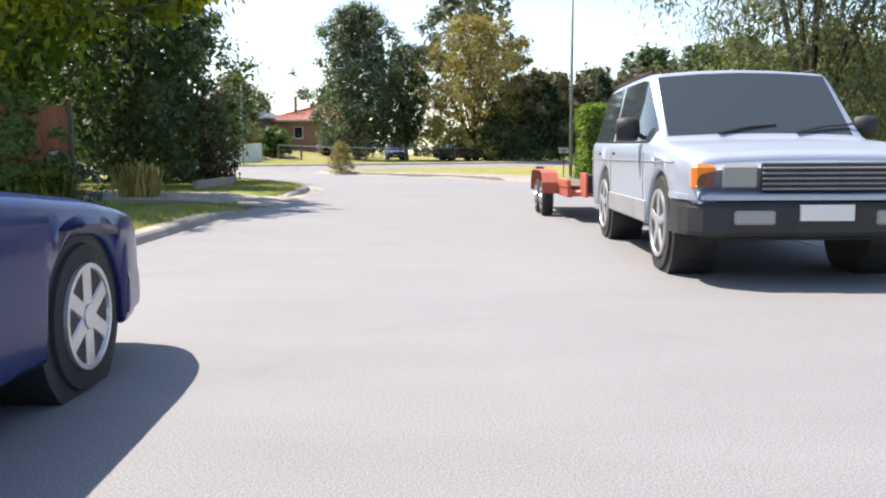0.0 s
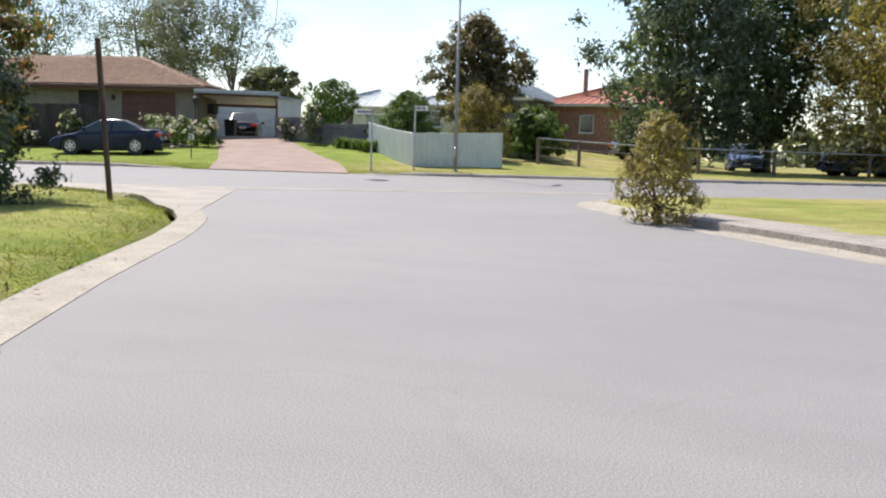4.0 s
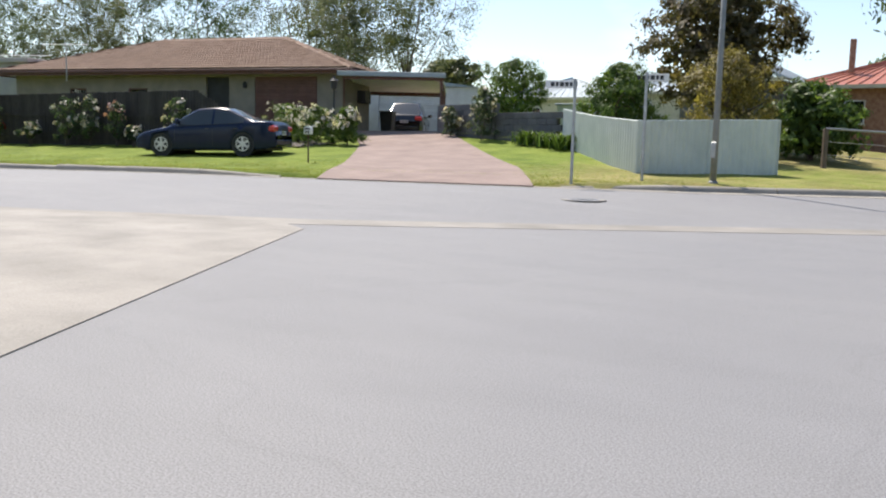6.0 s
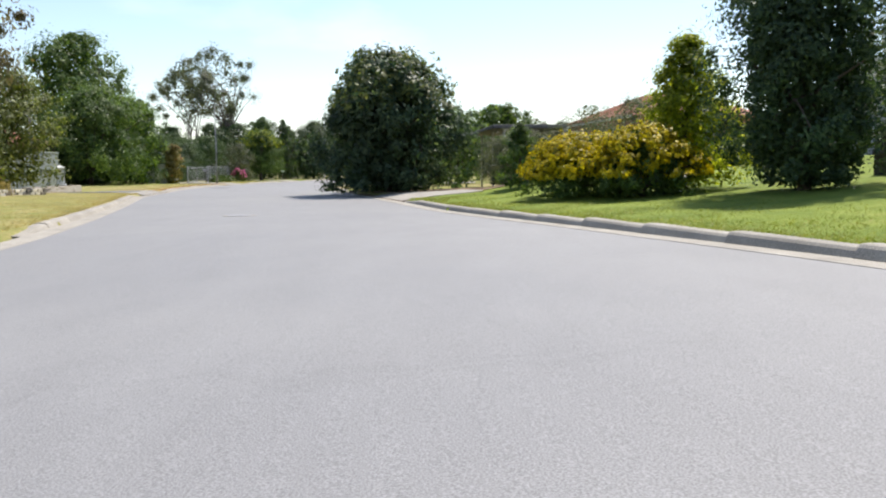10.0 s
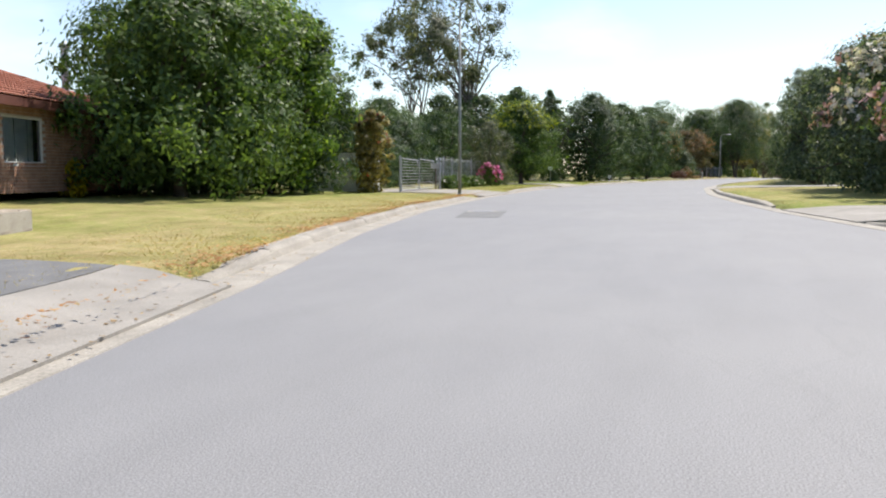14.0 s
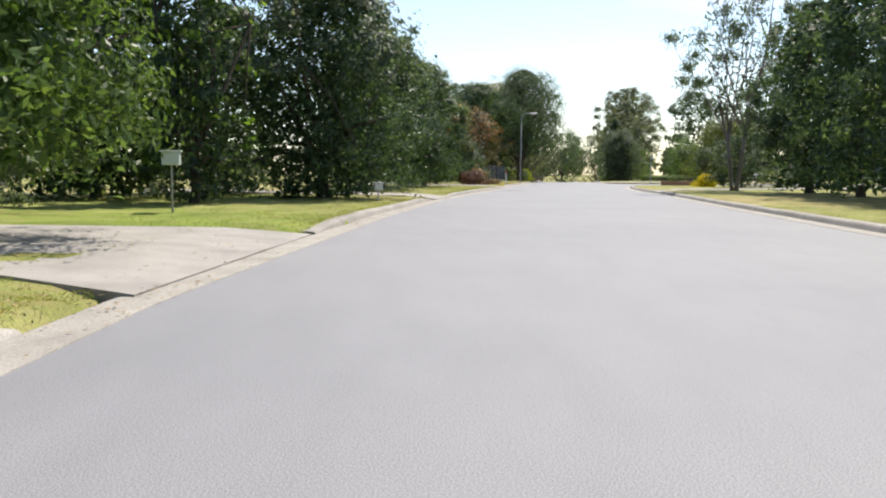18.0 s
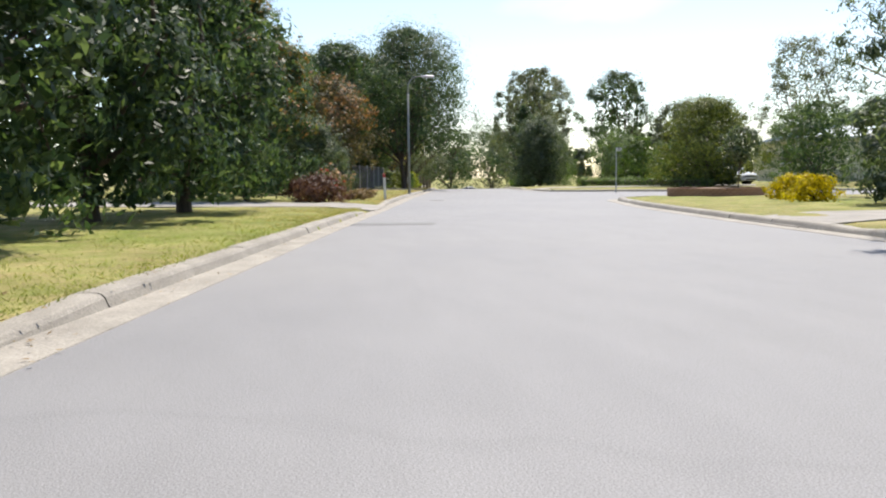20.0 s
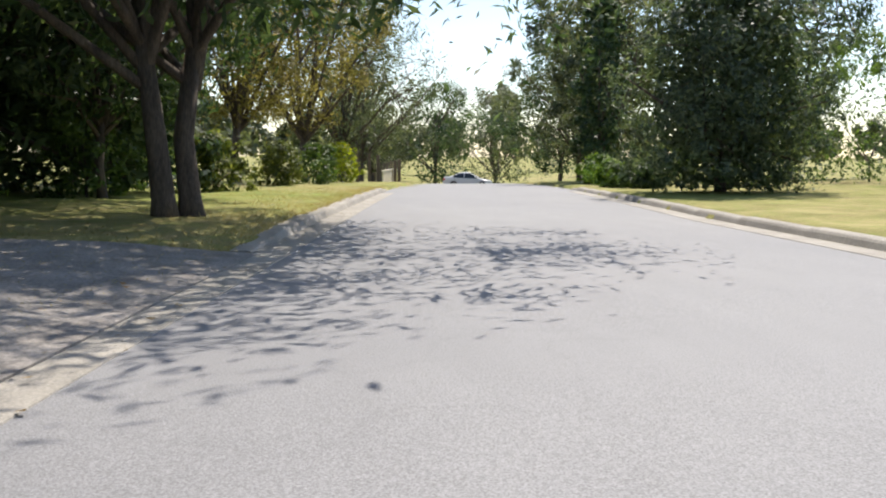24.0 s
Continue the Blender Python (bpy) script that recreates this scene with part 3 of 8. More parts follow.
# ---- kerbs ----
def resample(line, step):
    pts = [Vector(p) for p in line]
    out, carry = [pts[0].copy()], 0.0
    for a, b in zip(pts, pts[1:]):
        ln, t = (b - a).length, step - carry
        while t <= ln:
            out.append(a.lerp(b, t / ln))
            t += step
        carry = (carry + ln) % step
    return out


def kerb_line(owner, line, height, step=2.0):
    """Kerb stones along a line, the land on its left."""
    height *= 0.82
    pts = resample(line, step)
    last = len(pts) - 2
    for i, (a, b) in enumerate(zip(pts, pts[1:])):
        d = (b - a)
        ln = d.length
        mid = (a + b) / 2
        if mid.x < -214:
            continue
        key = (round(ln, 2), height)
        me = KERB_MESH.get(key)
        if me is None:
            prof = [(-0.02, -0.2), (0.0, 0.0), (0.035, height - 0.035), (0.06, height - 0.008), (0.09, height), (0.17, height + 0.004), (0.26, height), (0.28, -0.2)]
            h = ln / 2 - 0.004
            v = [(-h, y, z) for y, z in prof] + [(h, y, z) for y, z in prof]
            n = len(prof)
            f = [(i, i + 1, n + i + 1, n + i) for i in range(n - 1)] + [tuple(range(n - 1, -1, -1)), tuple(range(n, 2 * n))]
            me = KERB_MESH[key] = mesh_of("kerb_stone", v, f, M["kerb"])
        ob = new("kerb_stone", me)
        ob.parent = owner
        tilt = random.uniform(-0.5, 0.5)
        ob.matrix_world = pose(mid.x, mid.y, float(road_z(mid.x, mid.y)) + random.uniform(-0.006, 0.006) - (0.045 if i in (0, last) else 0), tilt, (-2.3 if i == 0 else 2.3 if i == last else 0), math.degrees(math.atan2(d.y, d.x)) + random.uniform(-0.5, 0.5))


def gutter(line, width=0.36, name="gutter"):
    pts = resample(line, 1.0)
    v, f = [], []
    for i, p in enumerate(pts):
        d = (pts[min(i + 1, len(pts) - 1)] - pts[max(i - 1, 0)]).normalized()
        n = Vector((d.y, -d.x))
        for o, z in ((-0.02, 0.005), (width * 0.6, 0.007), (width, 0.006), (width + 0.03, -0.06)):
            q = p + n * o
            v.append((q.x, q.y, float(road_z(q.x, q.y)) + z))
    for i in range(len(pts) - 1):
        for k in range(3):
            a = i * 4 + k
            f.append((a, a + 1, a + 5, a + 4))
    return v, f


def sub_line(line, a, b, by=0):
    """The stretch of a line whose coordinate lies between a and b, with cut ends."""
    lo, hi = min(a, b), max(a, b)
    pts = resample(line, 0.25)
    return [tuple(p) for p in pts if lo <= p[by] <= hi]


KERB_MESH = {}


# ---- plants ----
def leaf_mesh(name, c, n, size, mat, rng, aspect=0.42, droop=0.0):
    """Small folded leaves at the places c, facing about n."""
    k = len(c)
    n = n + rng.normal(0, 0.42, (k, 3))
    n /= np.linalg.norm(n, axis=1, keepdims=True) + 1e-9
    t = rng.normal(0, 1, (k, 3))
    t[:, 2] -= droop
    t -= n * (t * n).sum(1, keepdims=True)
    t /= np.linalg.norm(t, axis=1, keepdims=True) + 1e-9
    b = np.cross(n, t)
    ln = (np.asarray(size) * rng.uniform(0.65, 1.35, k))[:, None]
    v = np.stack([c - t * ln, c + b * ln * aspect - n * ln * 0.14, c + t * ln, c - b * ln * aspect - n * ln * 0.14], 1).reshape(-1, 3)
    me = bpy.data.meshes.new(name)
    me.vertices.add(4 * k)
    me.vertices.foreach_set("co", v.astype(np.float32).ravel())
    me.loops.add(4 * k)
    me.loops.foreach_set("vertex_index", np.arange(4 * k))
    me.polygons.add(k)
    me.polygons.foreach_set("loop_start", np.arange(0, 4 * k, 4))
    me.update(calc_edges=True)
    me.materials.append(mat)
    return me


def crown_shape(shape, h):
    """Relative radius at the relative height h."""
    if shape == "cone":
        return np.clip(1.15 * (1 - h) ** 0.75, 0.03, 1) * np.minimum(1, 0.6 + 4 * h)
    if shape == "column":
        return np.minimum(1, (1 - h) * 3.2) ** 0.6 * np.minimum(1, 0.75 + 2 * h)
    if shape == "dome":
        return np.sqrt(np.clip(1 - h ** 2.4, 0, 1)) * np.minimum(1, 0.8 + 2 * h)
    if shape == "bush":
        return np.sqrt(np.clip(1 - h ** 2.6, 0, 1)) * np.minimum(1, 0.85 + 1.2 * h)
    if shape == "flame":
        return np.clip((1 - h) ** 0.62, 0.04, 1) * np.minimum(1, 0.72 + 1.6 * h)
    if shape == "pear":
        return np.clip(np.sqrt(np.clip(1 - (1.55 * h - 0.55) ** 2, 0, 1)), 0.05, 1)
    return np.sqrt(np.clip(1 - (2 * h - 1) ** 2, 0.0, 1)) ** 0.85


def foliage(r, z0, z1, shape, leaves, size, rng, clumps=70, spread=0.2, inner=0.25, lumps=0.2):
    """Places, outward ways and sizes of leaves, in clumps over a lumpy crown with gaps."""
    az = rng.uniform(0, 2 * math.pi, clumps)
    h = rng.beta(1.25, 1.1, clumps)
    ph = rng.uniform(0, 6.28, 4)
    lump = 1 + lumps * (np.sin(2 * az + ph[0] + 5 * h) + 0.7 * np.sin(3 * az + ph[1] - 7 * h) + 0.5 * np.sin(5 * az + ph[2] + 9 * h)) / 1.6
    rad = r * crown_shape(shape, h) * lump * rng.uniform(0.62, 1.0, clumps) ** 0.6
    cc = np.stack([rad * np.cos(az), rad * np.sin(az), z0 + h * (z1 - z0)], 1)
    w = rng.uniform(0.5, 1.5, clumps)
    n_out = int(leaves * (1 - inner))
    pick = rng.choice(clumps, n_out, p=w / w.sum())
    sp = r * spread * rng.uniform(0.6, 1.3, clumps)[pick][:, None]
    off = rng.normal(0, 1, (n_out, 3))
    off /= np.linalg.norm(off, axis=1, keepdims=True)
    off *= np.minimum(np.abs(rng.normal(0, 0.6, (n_out, 1))) + 0.15, 1.2)
    c = cc[pick] + off * sp * np.array([1, 1, 0.75])
    mid = np.array([0, 0, (z0 + z1) / 2])
    n = off * 0.9 + (c - mid) / (np.linalg.norm(c - mid, axis=1, keepdims=True) + 1e-6) * 0.7 + np.array([0, 0, 0.35])
    n_in = leaves - n_out
    az, h = rng.uniform(0, 6.2832, n_in), rng.beta(1.2, 1.2, n_in)
    rad = r * 0.66 * crown_shape(shape, h) * np.sqrt(rng.uniform(0, 1, n_in))
    c2 = np.stack([rad * np.cos(az), rad * np.sin(az), z0 + h * (z1 - z0)], 1)
    n2 = rng.normal(0, 1, (n_in, 3))
    s = np.concatenate([np.full(n_out, size), np.full(n_in, size * 1.7)])
    c, n = np.concatenate([c, c2]), np.concatenate([n, n2])
    # the leaves keep to the crown's own radius and top
    k = r / max(np.quantile(np.hypot(c[:, 0], c[:, 1]), 0.985), 1e-6)
    top = z0 + (z1 - z0) * 0.3
    kz = (z1 - top) / max(np.quantile(c[:, 2], 0.997) - top, 1e-6)
    for q in (c, cc):
        q[:, :2] *= k
        q[:, 2] = np.where(q[:, 2] > top, top + (q[:, 2] - top) * kz, q[:, 2])
    c[:, 2] = np.maximum(c[:, 2], min(z0, 0.04) + 0.02)
    return c, n, s, cc


def limbs(cc, z0, r0, rng, count, stems=1, lean=0.1, base=(0, 0), sides=7):
    """A trunk, or several stems, with limbs reaching to some of the clumps."""
    out = []
    per = max(1, count // stems)
    for s in range(stems):
        a = rng.uniform(0, 6.28)
        foot = Vector((base[0] + (0.16 * r0 / 0.15 * math.cos(a) if stems > 1 else 0), base[1] + (0.16 * r0 / 0.15 * math.sin(a) if stems > 1 else 0), -0.15))
        fork = Vector((foot.x + lean * z0 * math.cos(a) * rng.uniform(0.5, 1.4), foot.y + lean * z0 * math.sin(a), z0))
        mid = foot.lerp(fork, 0.5) + Vector((rng.normal(0, 0.04) * z0, rng.normal(0, 0.04) * z0, 0))
        rr = r0 * (1 if stems == 1 else rng.uniform(0.6, 0.95))
        out.append(tube([foot, foot.lerp(mid, 0.25) + Vector((0, 0, 0.05)), mid, fork], [rr * 1.45, rr * 1.05, rr * 0.92, rr * 0.75], sides))
        order = rng.permutation(len(cc))[:per]
        for i in order:
            tip = Vector(cc[i])
            way = tip - fork
            bend = fork + way * 0.45 + Vector((rng.normal(0, 0.1) * way.length, rng.normal(0, 0.1) * way.length, 0.12 * way.length))
            out.append(tube([fork - Vector((0, 0, rng.uniform(0, 0.25) * z0)), bend, tip], [rr * 0.5, rr * 0.3, rr * 0.1], 5, False))
            for _ in range(2):
                q = Vector(cc[rng.integers(len(cc))])
                if (q - bend).length < way.length * 0.9:
                    out.append(tube([bend, (bend + q) / 2 + Vector((0, 0, 0.05 * way.length)), q], [rr * 0.24, rr * 0.15, rr * 0.06], 4, False))
    return cat(*out)


SEED = [100]


def tree(name, label, x, y, r, z0, z1, leaf, shape="round", leaves=5000, size=0.2, trunk=0.16, bark="bark", category="tree", stems=1, clumps=70, spread=0.2,
         inner=0.25, lumps=0.2, droop=0.0, aspect=0.42, limb=9, flower=None, squash=1.0, group="", turn=None, lean=0.06):
    SEED[0] += 1
    rng = np.random.default_rng(SEED[0])
    gz = ground(x, y)
    t = thing(name, label, category, pose(x, y, gz, 0, 0, rng.uniform(0, 360) if turn is None else turn) @ Matrix.Diagonal((1, squash, 1, 1)), group)
    if size < 0.3:
        leaves, size = int(leaves * (1.9 if leaves > 4600 else 1.5)), size * (0.68 if leaves > 4600 else 0.78)
    c, n, s, cc = foliage(r, z0, z1, shape, leaves, size, rng, clumps, spread, inner, lumps)
    ob = new("crown" if category == "tree" else "foliage", leaf_mesh("crown", c, n, s, LEAF[leaf], rng, aspect, droop))
    ob.parent = t
    if trunk:
        part("trunk" if category == "tree" else "stem", limbs(cc, max(z0 * 0.9, 0.25 * (z1 - z0) * 0.6), trunk, rng, limb, stems, lean), M[bark], t, smooth=True)
    if flower:
        # besides petals and coloured tips, this also lays paler leaves that imitate sunlight
        kind, count, fsize, low = flower
        top = np.where(c[:len(c) - int(leaves * inner), 2] > z0 + low * (z1 - z0))[0]
        pick = rng.choice(top, count)
        hub = np.repeat(pick, 6)
        fc = c[hub] * np.array([1.04, 1.04, 1.0]) + rng.normal(0, fsize * 0.7, (len(hub), 3))
        fo = new("blossom_tip_or_lit_leaf", leaf_mesh("blossom_tip_or_lit_leaf", fc, n[hub], fsize, LEAF[kind], rng, 0.8))
        fo.parent = t
        fo["kind"] = "stuff"
    return t


def hedge(name, label, x0, y0, x1, y1, w, h, leaf, leaves=6000, size=0.09, category="hedge", top=None):
    """A clipped hedge along a line."""
    SEED[0] += 1
    rng = np.random.default_rng(SEED[0])
    a, b = Vector((x0, y0)), Vector((x1, y1))
    ln = (b - a).length
    t = thing(name, label, category, pose(x0, y0, ground((x0 + x1) / 2, (y0 + y1) / 2) - 0.04, 0, 0, math.degrees(math.atan2(y1 - y0, x1 - x0))))
    side = rng.choice(5, leaves, p=[0.3, 0.3, 0.24, 0.08, 0.08])
    u, v, q = rng.uniform(0, ln, leaves), rng.uniform(-w / 2, w / 2, leaves), rng.uniform(0, h, leaves)
    u = np.where(side == 3, 0, np.where(side == 4, ln, u))
    v = np.where(side == 0, -w / 2, np.where(side == 1, w / 2, v))
    q = np.where(side == 2, h, q)
    n = np.zeros((leaves, 3))
    n[side == 0, 1], n[side == 1, 1], n[side == 2, 2], n[side == 3, 0], n[side == 4, 0] = -1, 1, 1, -1, 1
    c = np.stack([u, v, q], 1) + rng.normal(0, size * 0.9, (leaves, 3)) + n * (0.06 * np.sin(u * 2.3) + 0.05 * np.sin(q * 4 + u))[:, None]
    c[:, 2] = np.maximum(c[:, 2], 0.03)
    ob = new("foliage", leaf_mesh("foliage", c, n * 0.8 + np.array([0, 0, 0.3]), size, LEAF[leaf], rng, 0.5))
    ob.parent = t
    if top:
        k = leaves // 5
        ct = np.stack([rng.uniform(0, ln, k), rng.uniform(-w / 2, w / 2, k), rng.normal(h, 0.1, k)], 1)
        o2 = new("new_growth", leaf_mesh("new_growth", ct, np.tile([0, 0, 1.0], (k, 1)), size, LEAF[top], rng, 0.5))
        o2.parent = t
    core = [tube([(k * ln / 5, 0, -0.05), (k * ln / 5 + 0.05, 0.05, h * 0.5), (k * ln / 5, 0, h * 0.86)], [0.05, 0.04, 0.02], 6) for k in range(6)]
    part("stem", cat(*core, box(0.15, ln - 0.15, -w * 0.3, w * 0.3, 0.1, h * 0.86, 0.05)), M["bark"], t)
    return t


def tuft(name, label, x, y, r, h, leaf, blades=260, category="plant", flower=None, width=0.012):
    """A clump of strap leaves."""
    SEED[0] += 1
    rng = np.random.default_rng(SEED[0])
    t = thing(name, label, category, pose(x, y, ground(x, y)))
    az, k = rng.uniform(0, 6.283, blades), blades
    base = np.stack([rng.normal(0, r * 0.3, k), rng.normal(0, r * 0.3, k), np.zeros(k)], 1)
    out = np.stack([np.cos(az), np.sin(az), np.zeros(k)], 1)
    side = np.stack([-np.sin(az), np.cos(az), np.zeros(k)], 1) * width * rng.uniform(0.7, 1.5, (k, 1))
    hh, rr = h * rng.uniform(0.6, 1.1, (k, 1)), r * rng.uniform(0.3, 1.0, (k, 1))
    mid, tip = base + out * rr * 0.45 + np.array([0, 0, 1]) * hh * 0.8, base + out * rr + np.array([0, 0, 1]) * hh * rng.uniform(0.55, 1.0, (k, 1))
    v = np.stack([base - side, base + side, mid + side * 0.8, mid - side * 0.8, tip], 1).reshape(-1, 3)
    f = [q for i in range(k) for q in ((5 * i, 5 * i + 1, 5 * i + 2, 5 * i + 3), (5 * i + 3, 5 * i + 2, 5 * i + 4))]
    part("leaves", (v, f), LEAF[leaf], t)
    if flower:
        c = tip[rng.choice(k, 60)] + rng.normal(0, 0.04, (60, 3)) + np.array([0, 0, 0.1])
        ob = new("blossom_tip_or_lit_leaf", leaf_mesh("blossom_tip_or_lit_leaf", c, np.tile([0, 0, 1.0], (60, 1)), 0.06, LEAF[flower], rng, 0.8))
        ob.parent = t
        ob["kind"] = "stuff"
    return t


# street by the parked cars
# lime clusters over the upper crown put the sunlit look into leaf colour
tree("tree", "tall broad tree with sunlit yellow-green leaves over the verge", -9.4, 16.5, 4.9, 1.6, 7.4, "bright", "round", 9500, 0.15, 0.24, clumps=150, limb=14, lumps=0.32, flower=("lime", 6500, 0.1, 0.3))
tree("tree", "tall broad tree with lime coloured young leaves", -8.7, 12.6, 3.2, 1.8, 6.5, "lime", "round", 7500, 0.13, 0.16, clumps=90)
tree("tree", "dense dark green shrub tree reaching the ground", -8.1, 22.6, 3.0, 0.2, 6.2, "deep", "pear", 8500, 0.13, 0.16, clumps=110)
tree("tree", "dense dark shrub tree beside the corner lawn", -9.0, 27.2, 3.2, 0.1, 6.0, "deep", "pear", 8000, 0.13, 0.16, clumps=110)
tree("shrub", "bronze-leaved shrub at the edge of a dark thicket", -7.2, 25.6, 1.3, 0.0, 2.5, "brown", "bush", 2500, 0.09, 0.05, category="shrub")
tree("tree", "dark leafy tree behind the corner thicket", -13.4, 27.5, 3.6, 0.6, 6.2, "mid", "round", 6000, 0.16, 0.18, clumps=90)
tree("tree", "shrub tree with orange flushed tips", -15.4, 38.0, 2.0, 0.5, 5.4, "orange", "pear", 6000, 0.1, 0.1, clumps=90)
tree("shrub", "rounded grey-green shrub on the corner lawn", -13.9, 37.3, 1.5, 0.0, 2.3, "grey", "bush", 5200, 0.075, 0.05, category="shrub", clumps=80)
tree("shrub", "low green shrub beside the thicket", -10.6, 33.0, 1.0, 0.0, 1.2, "deep", "bush", 2200, 0.07, 0.04, category="shrub")
tree("shrub", "leafy garden shrub in front of a timber screen", -6.6, 12.3, 1.2, 0.0, 2.1, "mid", "pear", 4200, 0.055, 0.03, category="shrub", clumps=50, group="shrubs by the screen")
tree("shrub", "low shrub dotted with pale flowers", -6.3, 13.9, 0.7, 0.0, 0.9, "grey", "bush", 1800, 0.05, 0.03, category="shrub", clumps=36, flower=("white", 50, 0.03, 0.3), group="shrubs by the screen")
tuft("strap_plant", "dry strap-leaved plant under the trees", -5.9, 16.6, 0.6, 0.8, "straw")
tuft("strap_plant", "green strap-leaved plant at the foot of a tree", -6.3, 13.0, 0.7, 0.7, "blade")
hedge("hedge", "tall clipped bright green hedge beside a driveway", 4.6, 28.3, 10.6, 28.6, 1.5, 2.3, "bright", 26000, 0.062)
tree("tree", "weeping feathery tree hanging over the hedge", 8.9, 20.6, 4.4, 0.7, 9.0, "gum", "round", 15000, 0.11, 0.2, clumps=190, spread=0.26, inner=0.4, droop=1.6, aspect=0.2)
tree("shrub", "small feathery olive shrub at the corner kerb", -5.0, 41.9, 0.72, 0.0, 1.65, "gold", "pear", 2600, 0.06, 0.03, category="shrub", droop=0.8, aspect=0.22)
tree("tree", "large glossy dark green tree behind a pipe fence", -7.2, 71.5, 5.0, 0.7, 12.8, "grey", "pear", 12000, 0.2, 0.26, clumps=150, lumps=0.25)
tree("tree", "second dark green tree beside the pipe fence", -3.2, 75.5, 3.6, 1.6, 10.0, "deep", "round", 6000, 0.2, 0.2, clumps=90)
tree("tree", "tall feathery golden-olive wattle tree", 2.8, 73.5, 5.4, 0.35, 12.2, "gold", "pear", 13000, 0.18, 0.22, clumps=170, droop=0.7, aspect=0.3)
tree("tree", "dense dark garden tree with bronze upper leaves", 8.4, 74.5, 4.3, 0.1, 7.6, "deep", "pear", 12000, 0.16, 0.18, clumps=130, inner=0.4, flower=("brown", 1500, 0.14, 0.5))
tree("shrub", "dense dark shrub in front of a wattle", 4.6, 72.6, 2.6, 0.0, 5.0, "deep", "bush", 6500, 0.13, 0.1, category="shrub", clumps=80, inner=0.4)
tree("tree", "pale gum tree rising behind a wattle", 3.5, 92, 7.0, 6.0, 19.5, "gum", "round", 7000, 0.3, 0.3, "palebark", clumps=70, spread=0.16, inner=0.1)
for hx, hy, hr, hz, hl in ((13.4, 76, 4.2, 8.0, "deep"), (18.8, 79, 4.6, 8.2, "brown"), (25, 82, 4.6, 7.2, "plum"), (32, 85, 4.6, 6.8, "deep"), (39, 90, 5, 8, "mid")):
    tree("shrub", "tall dense garden shrub with bronze foliage", hx, hy, hr, 0.1, hz, hl, "bush", 8500, 0.18, 0.12, category="shrub", clumps=110, inner=0.4, flower=("brown", 900, 0.14, 0.55), group="tall shrubs across the street")
for hx, hy, hr, hz in ((27, 112, 5, 14), (36, 119, 6.5, 15.5), (52, 110, 7, 14)):
    tree("tree", "far dark green garden tree", hx, hy, hr, 4, hz, "deep", "round", 3000, 0.4, 0.3, clumps=60, group="far trees")
for hx, hy, hr, hz in ((15.5, 44, 3.2, 6.6), (20.5, 45.5, 3.4, 7.4), (26, 48, 3.6, 7.0)):
    tree("tree", "leafy garden tree behind the weeping tree", hx, hy, hr, 0.3, hz, "olive", "pear", 5200, 0.16, 0.16, clumps=90, group="garden trees behind the hedge")
# corner garden behind the steel fence
tree("tree", "tall garden tree with bronze leaves over a steel fence", -16.4, 68.0, 2.7, 1.2, 6.1, "brown", "pear", 6500, 0.15, 0.16, clumps=90, lumps=0.3)
tree("shrub", "spreading fresh green shrub spilling over a steel fence", -18.1, 63.4, 1.5, 0.4, 2.5, "mid", "bush", 6000, 0.07, 0.1, category="shrub", droop=0.8, lumps=0.3)
tree("shrub", "olive shrub hanging over a steel fence", -14.6, 62.6, 1.6, 0.3, 3.0, "gold", "bush", 6000, 0.07, 0.1, category="shrub", droop=0.8)
tree("shrub", "dark leafy shrub at the end of a steel fence", -12.9, 65.4, 1.6, 0.2, 2.3, "mid", "bush", 3800, 0.13, 0.1, category="shrub")
tree("tree", "round green and bronze garden tree behind a wall", -27.8, 74.6, 2.0, 0.5, 3.7, "mid", "round", 6500, 0.085, 0.12, clumps=80)
tree("tree", "far broad gum with an umbrella crown", -64, 127, 4.6, 7.0, 11.5, "gum", "dome", 3200, 0.4, 0.35, "palebark", clumps=45, spread=0.18, inner=0.12)
tree("tree", "far leafy street tree", -16, 128, 4.5, 3.0, 9.0, "mid", "round", 3000, 0.4, 0.3, clumps=60)
# gums behind the tiled house
for hx, hy, hr, h0, h1, hl, cl in ((-63, 100, 7.5, 6.5, 20, "gum", 60), (-54.5, 103, 6.5, 7, 21, "gum", 50), (-52.5, 93, 5.0, 4, 12.5, "gum", 60), (-72, 96, 6.0, 5, 18, "deep", 60), (-80, 92, 5.5, 4, 15, "gum", 55),
                                  (-88, 93, 5.5, 4.5, 14, "gum", 50), (-97, 92, 5.5, 4, 13, "grey", 50), (-106, 92, 6, 4, 13.5, "gum", 50), (-116, 90, 6, 4, 13, "gum", 50)):
    tree("gum_tree", "tall pale-limbed gum tree with an open crown behind houses", hx, hy, hr * 1.15, h0, h1 * (1.3 if hx < -76 else 1.05), hl, "round", 9000, 0.18, 0.22, "gumbark", clumps=cl + 40, spread=0.24, inner=0.15, lumps=0.35, limb=14, stems=2, group="gums behind the houses", droop=0.6, aspect=0.3)
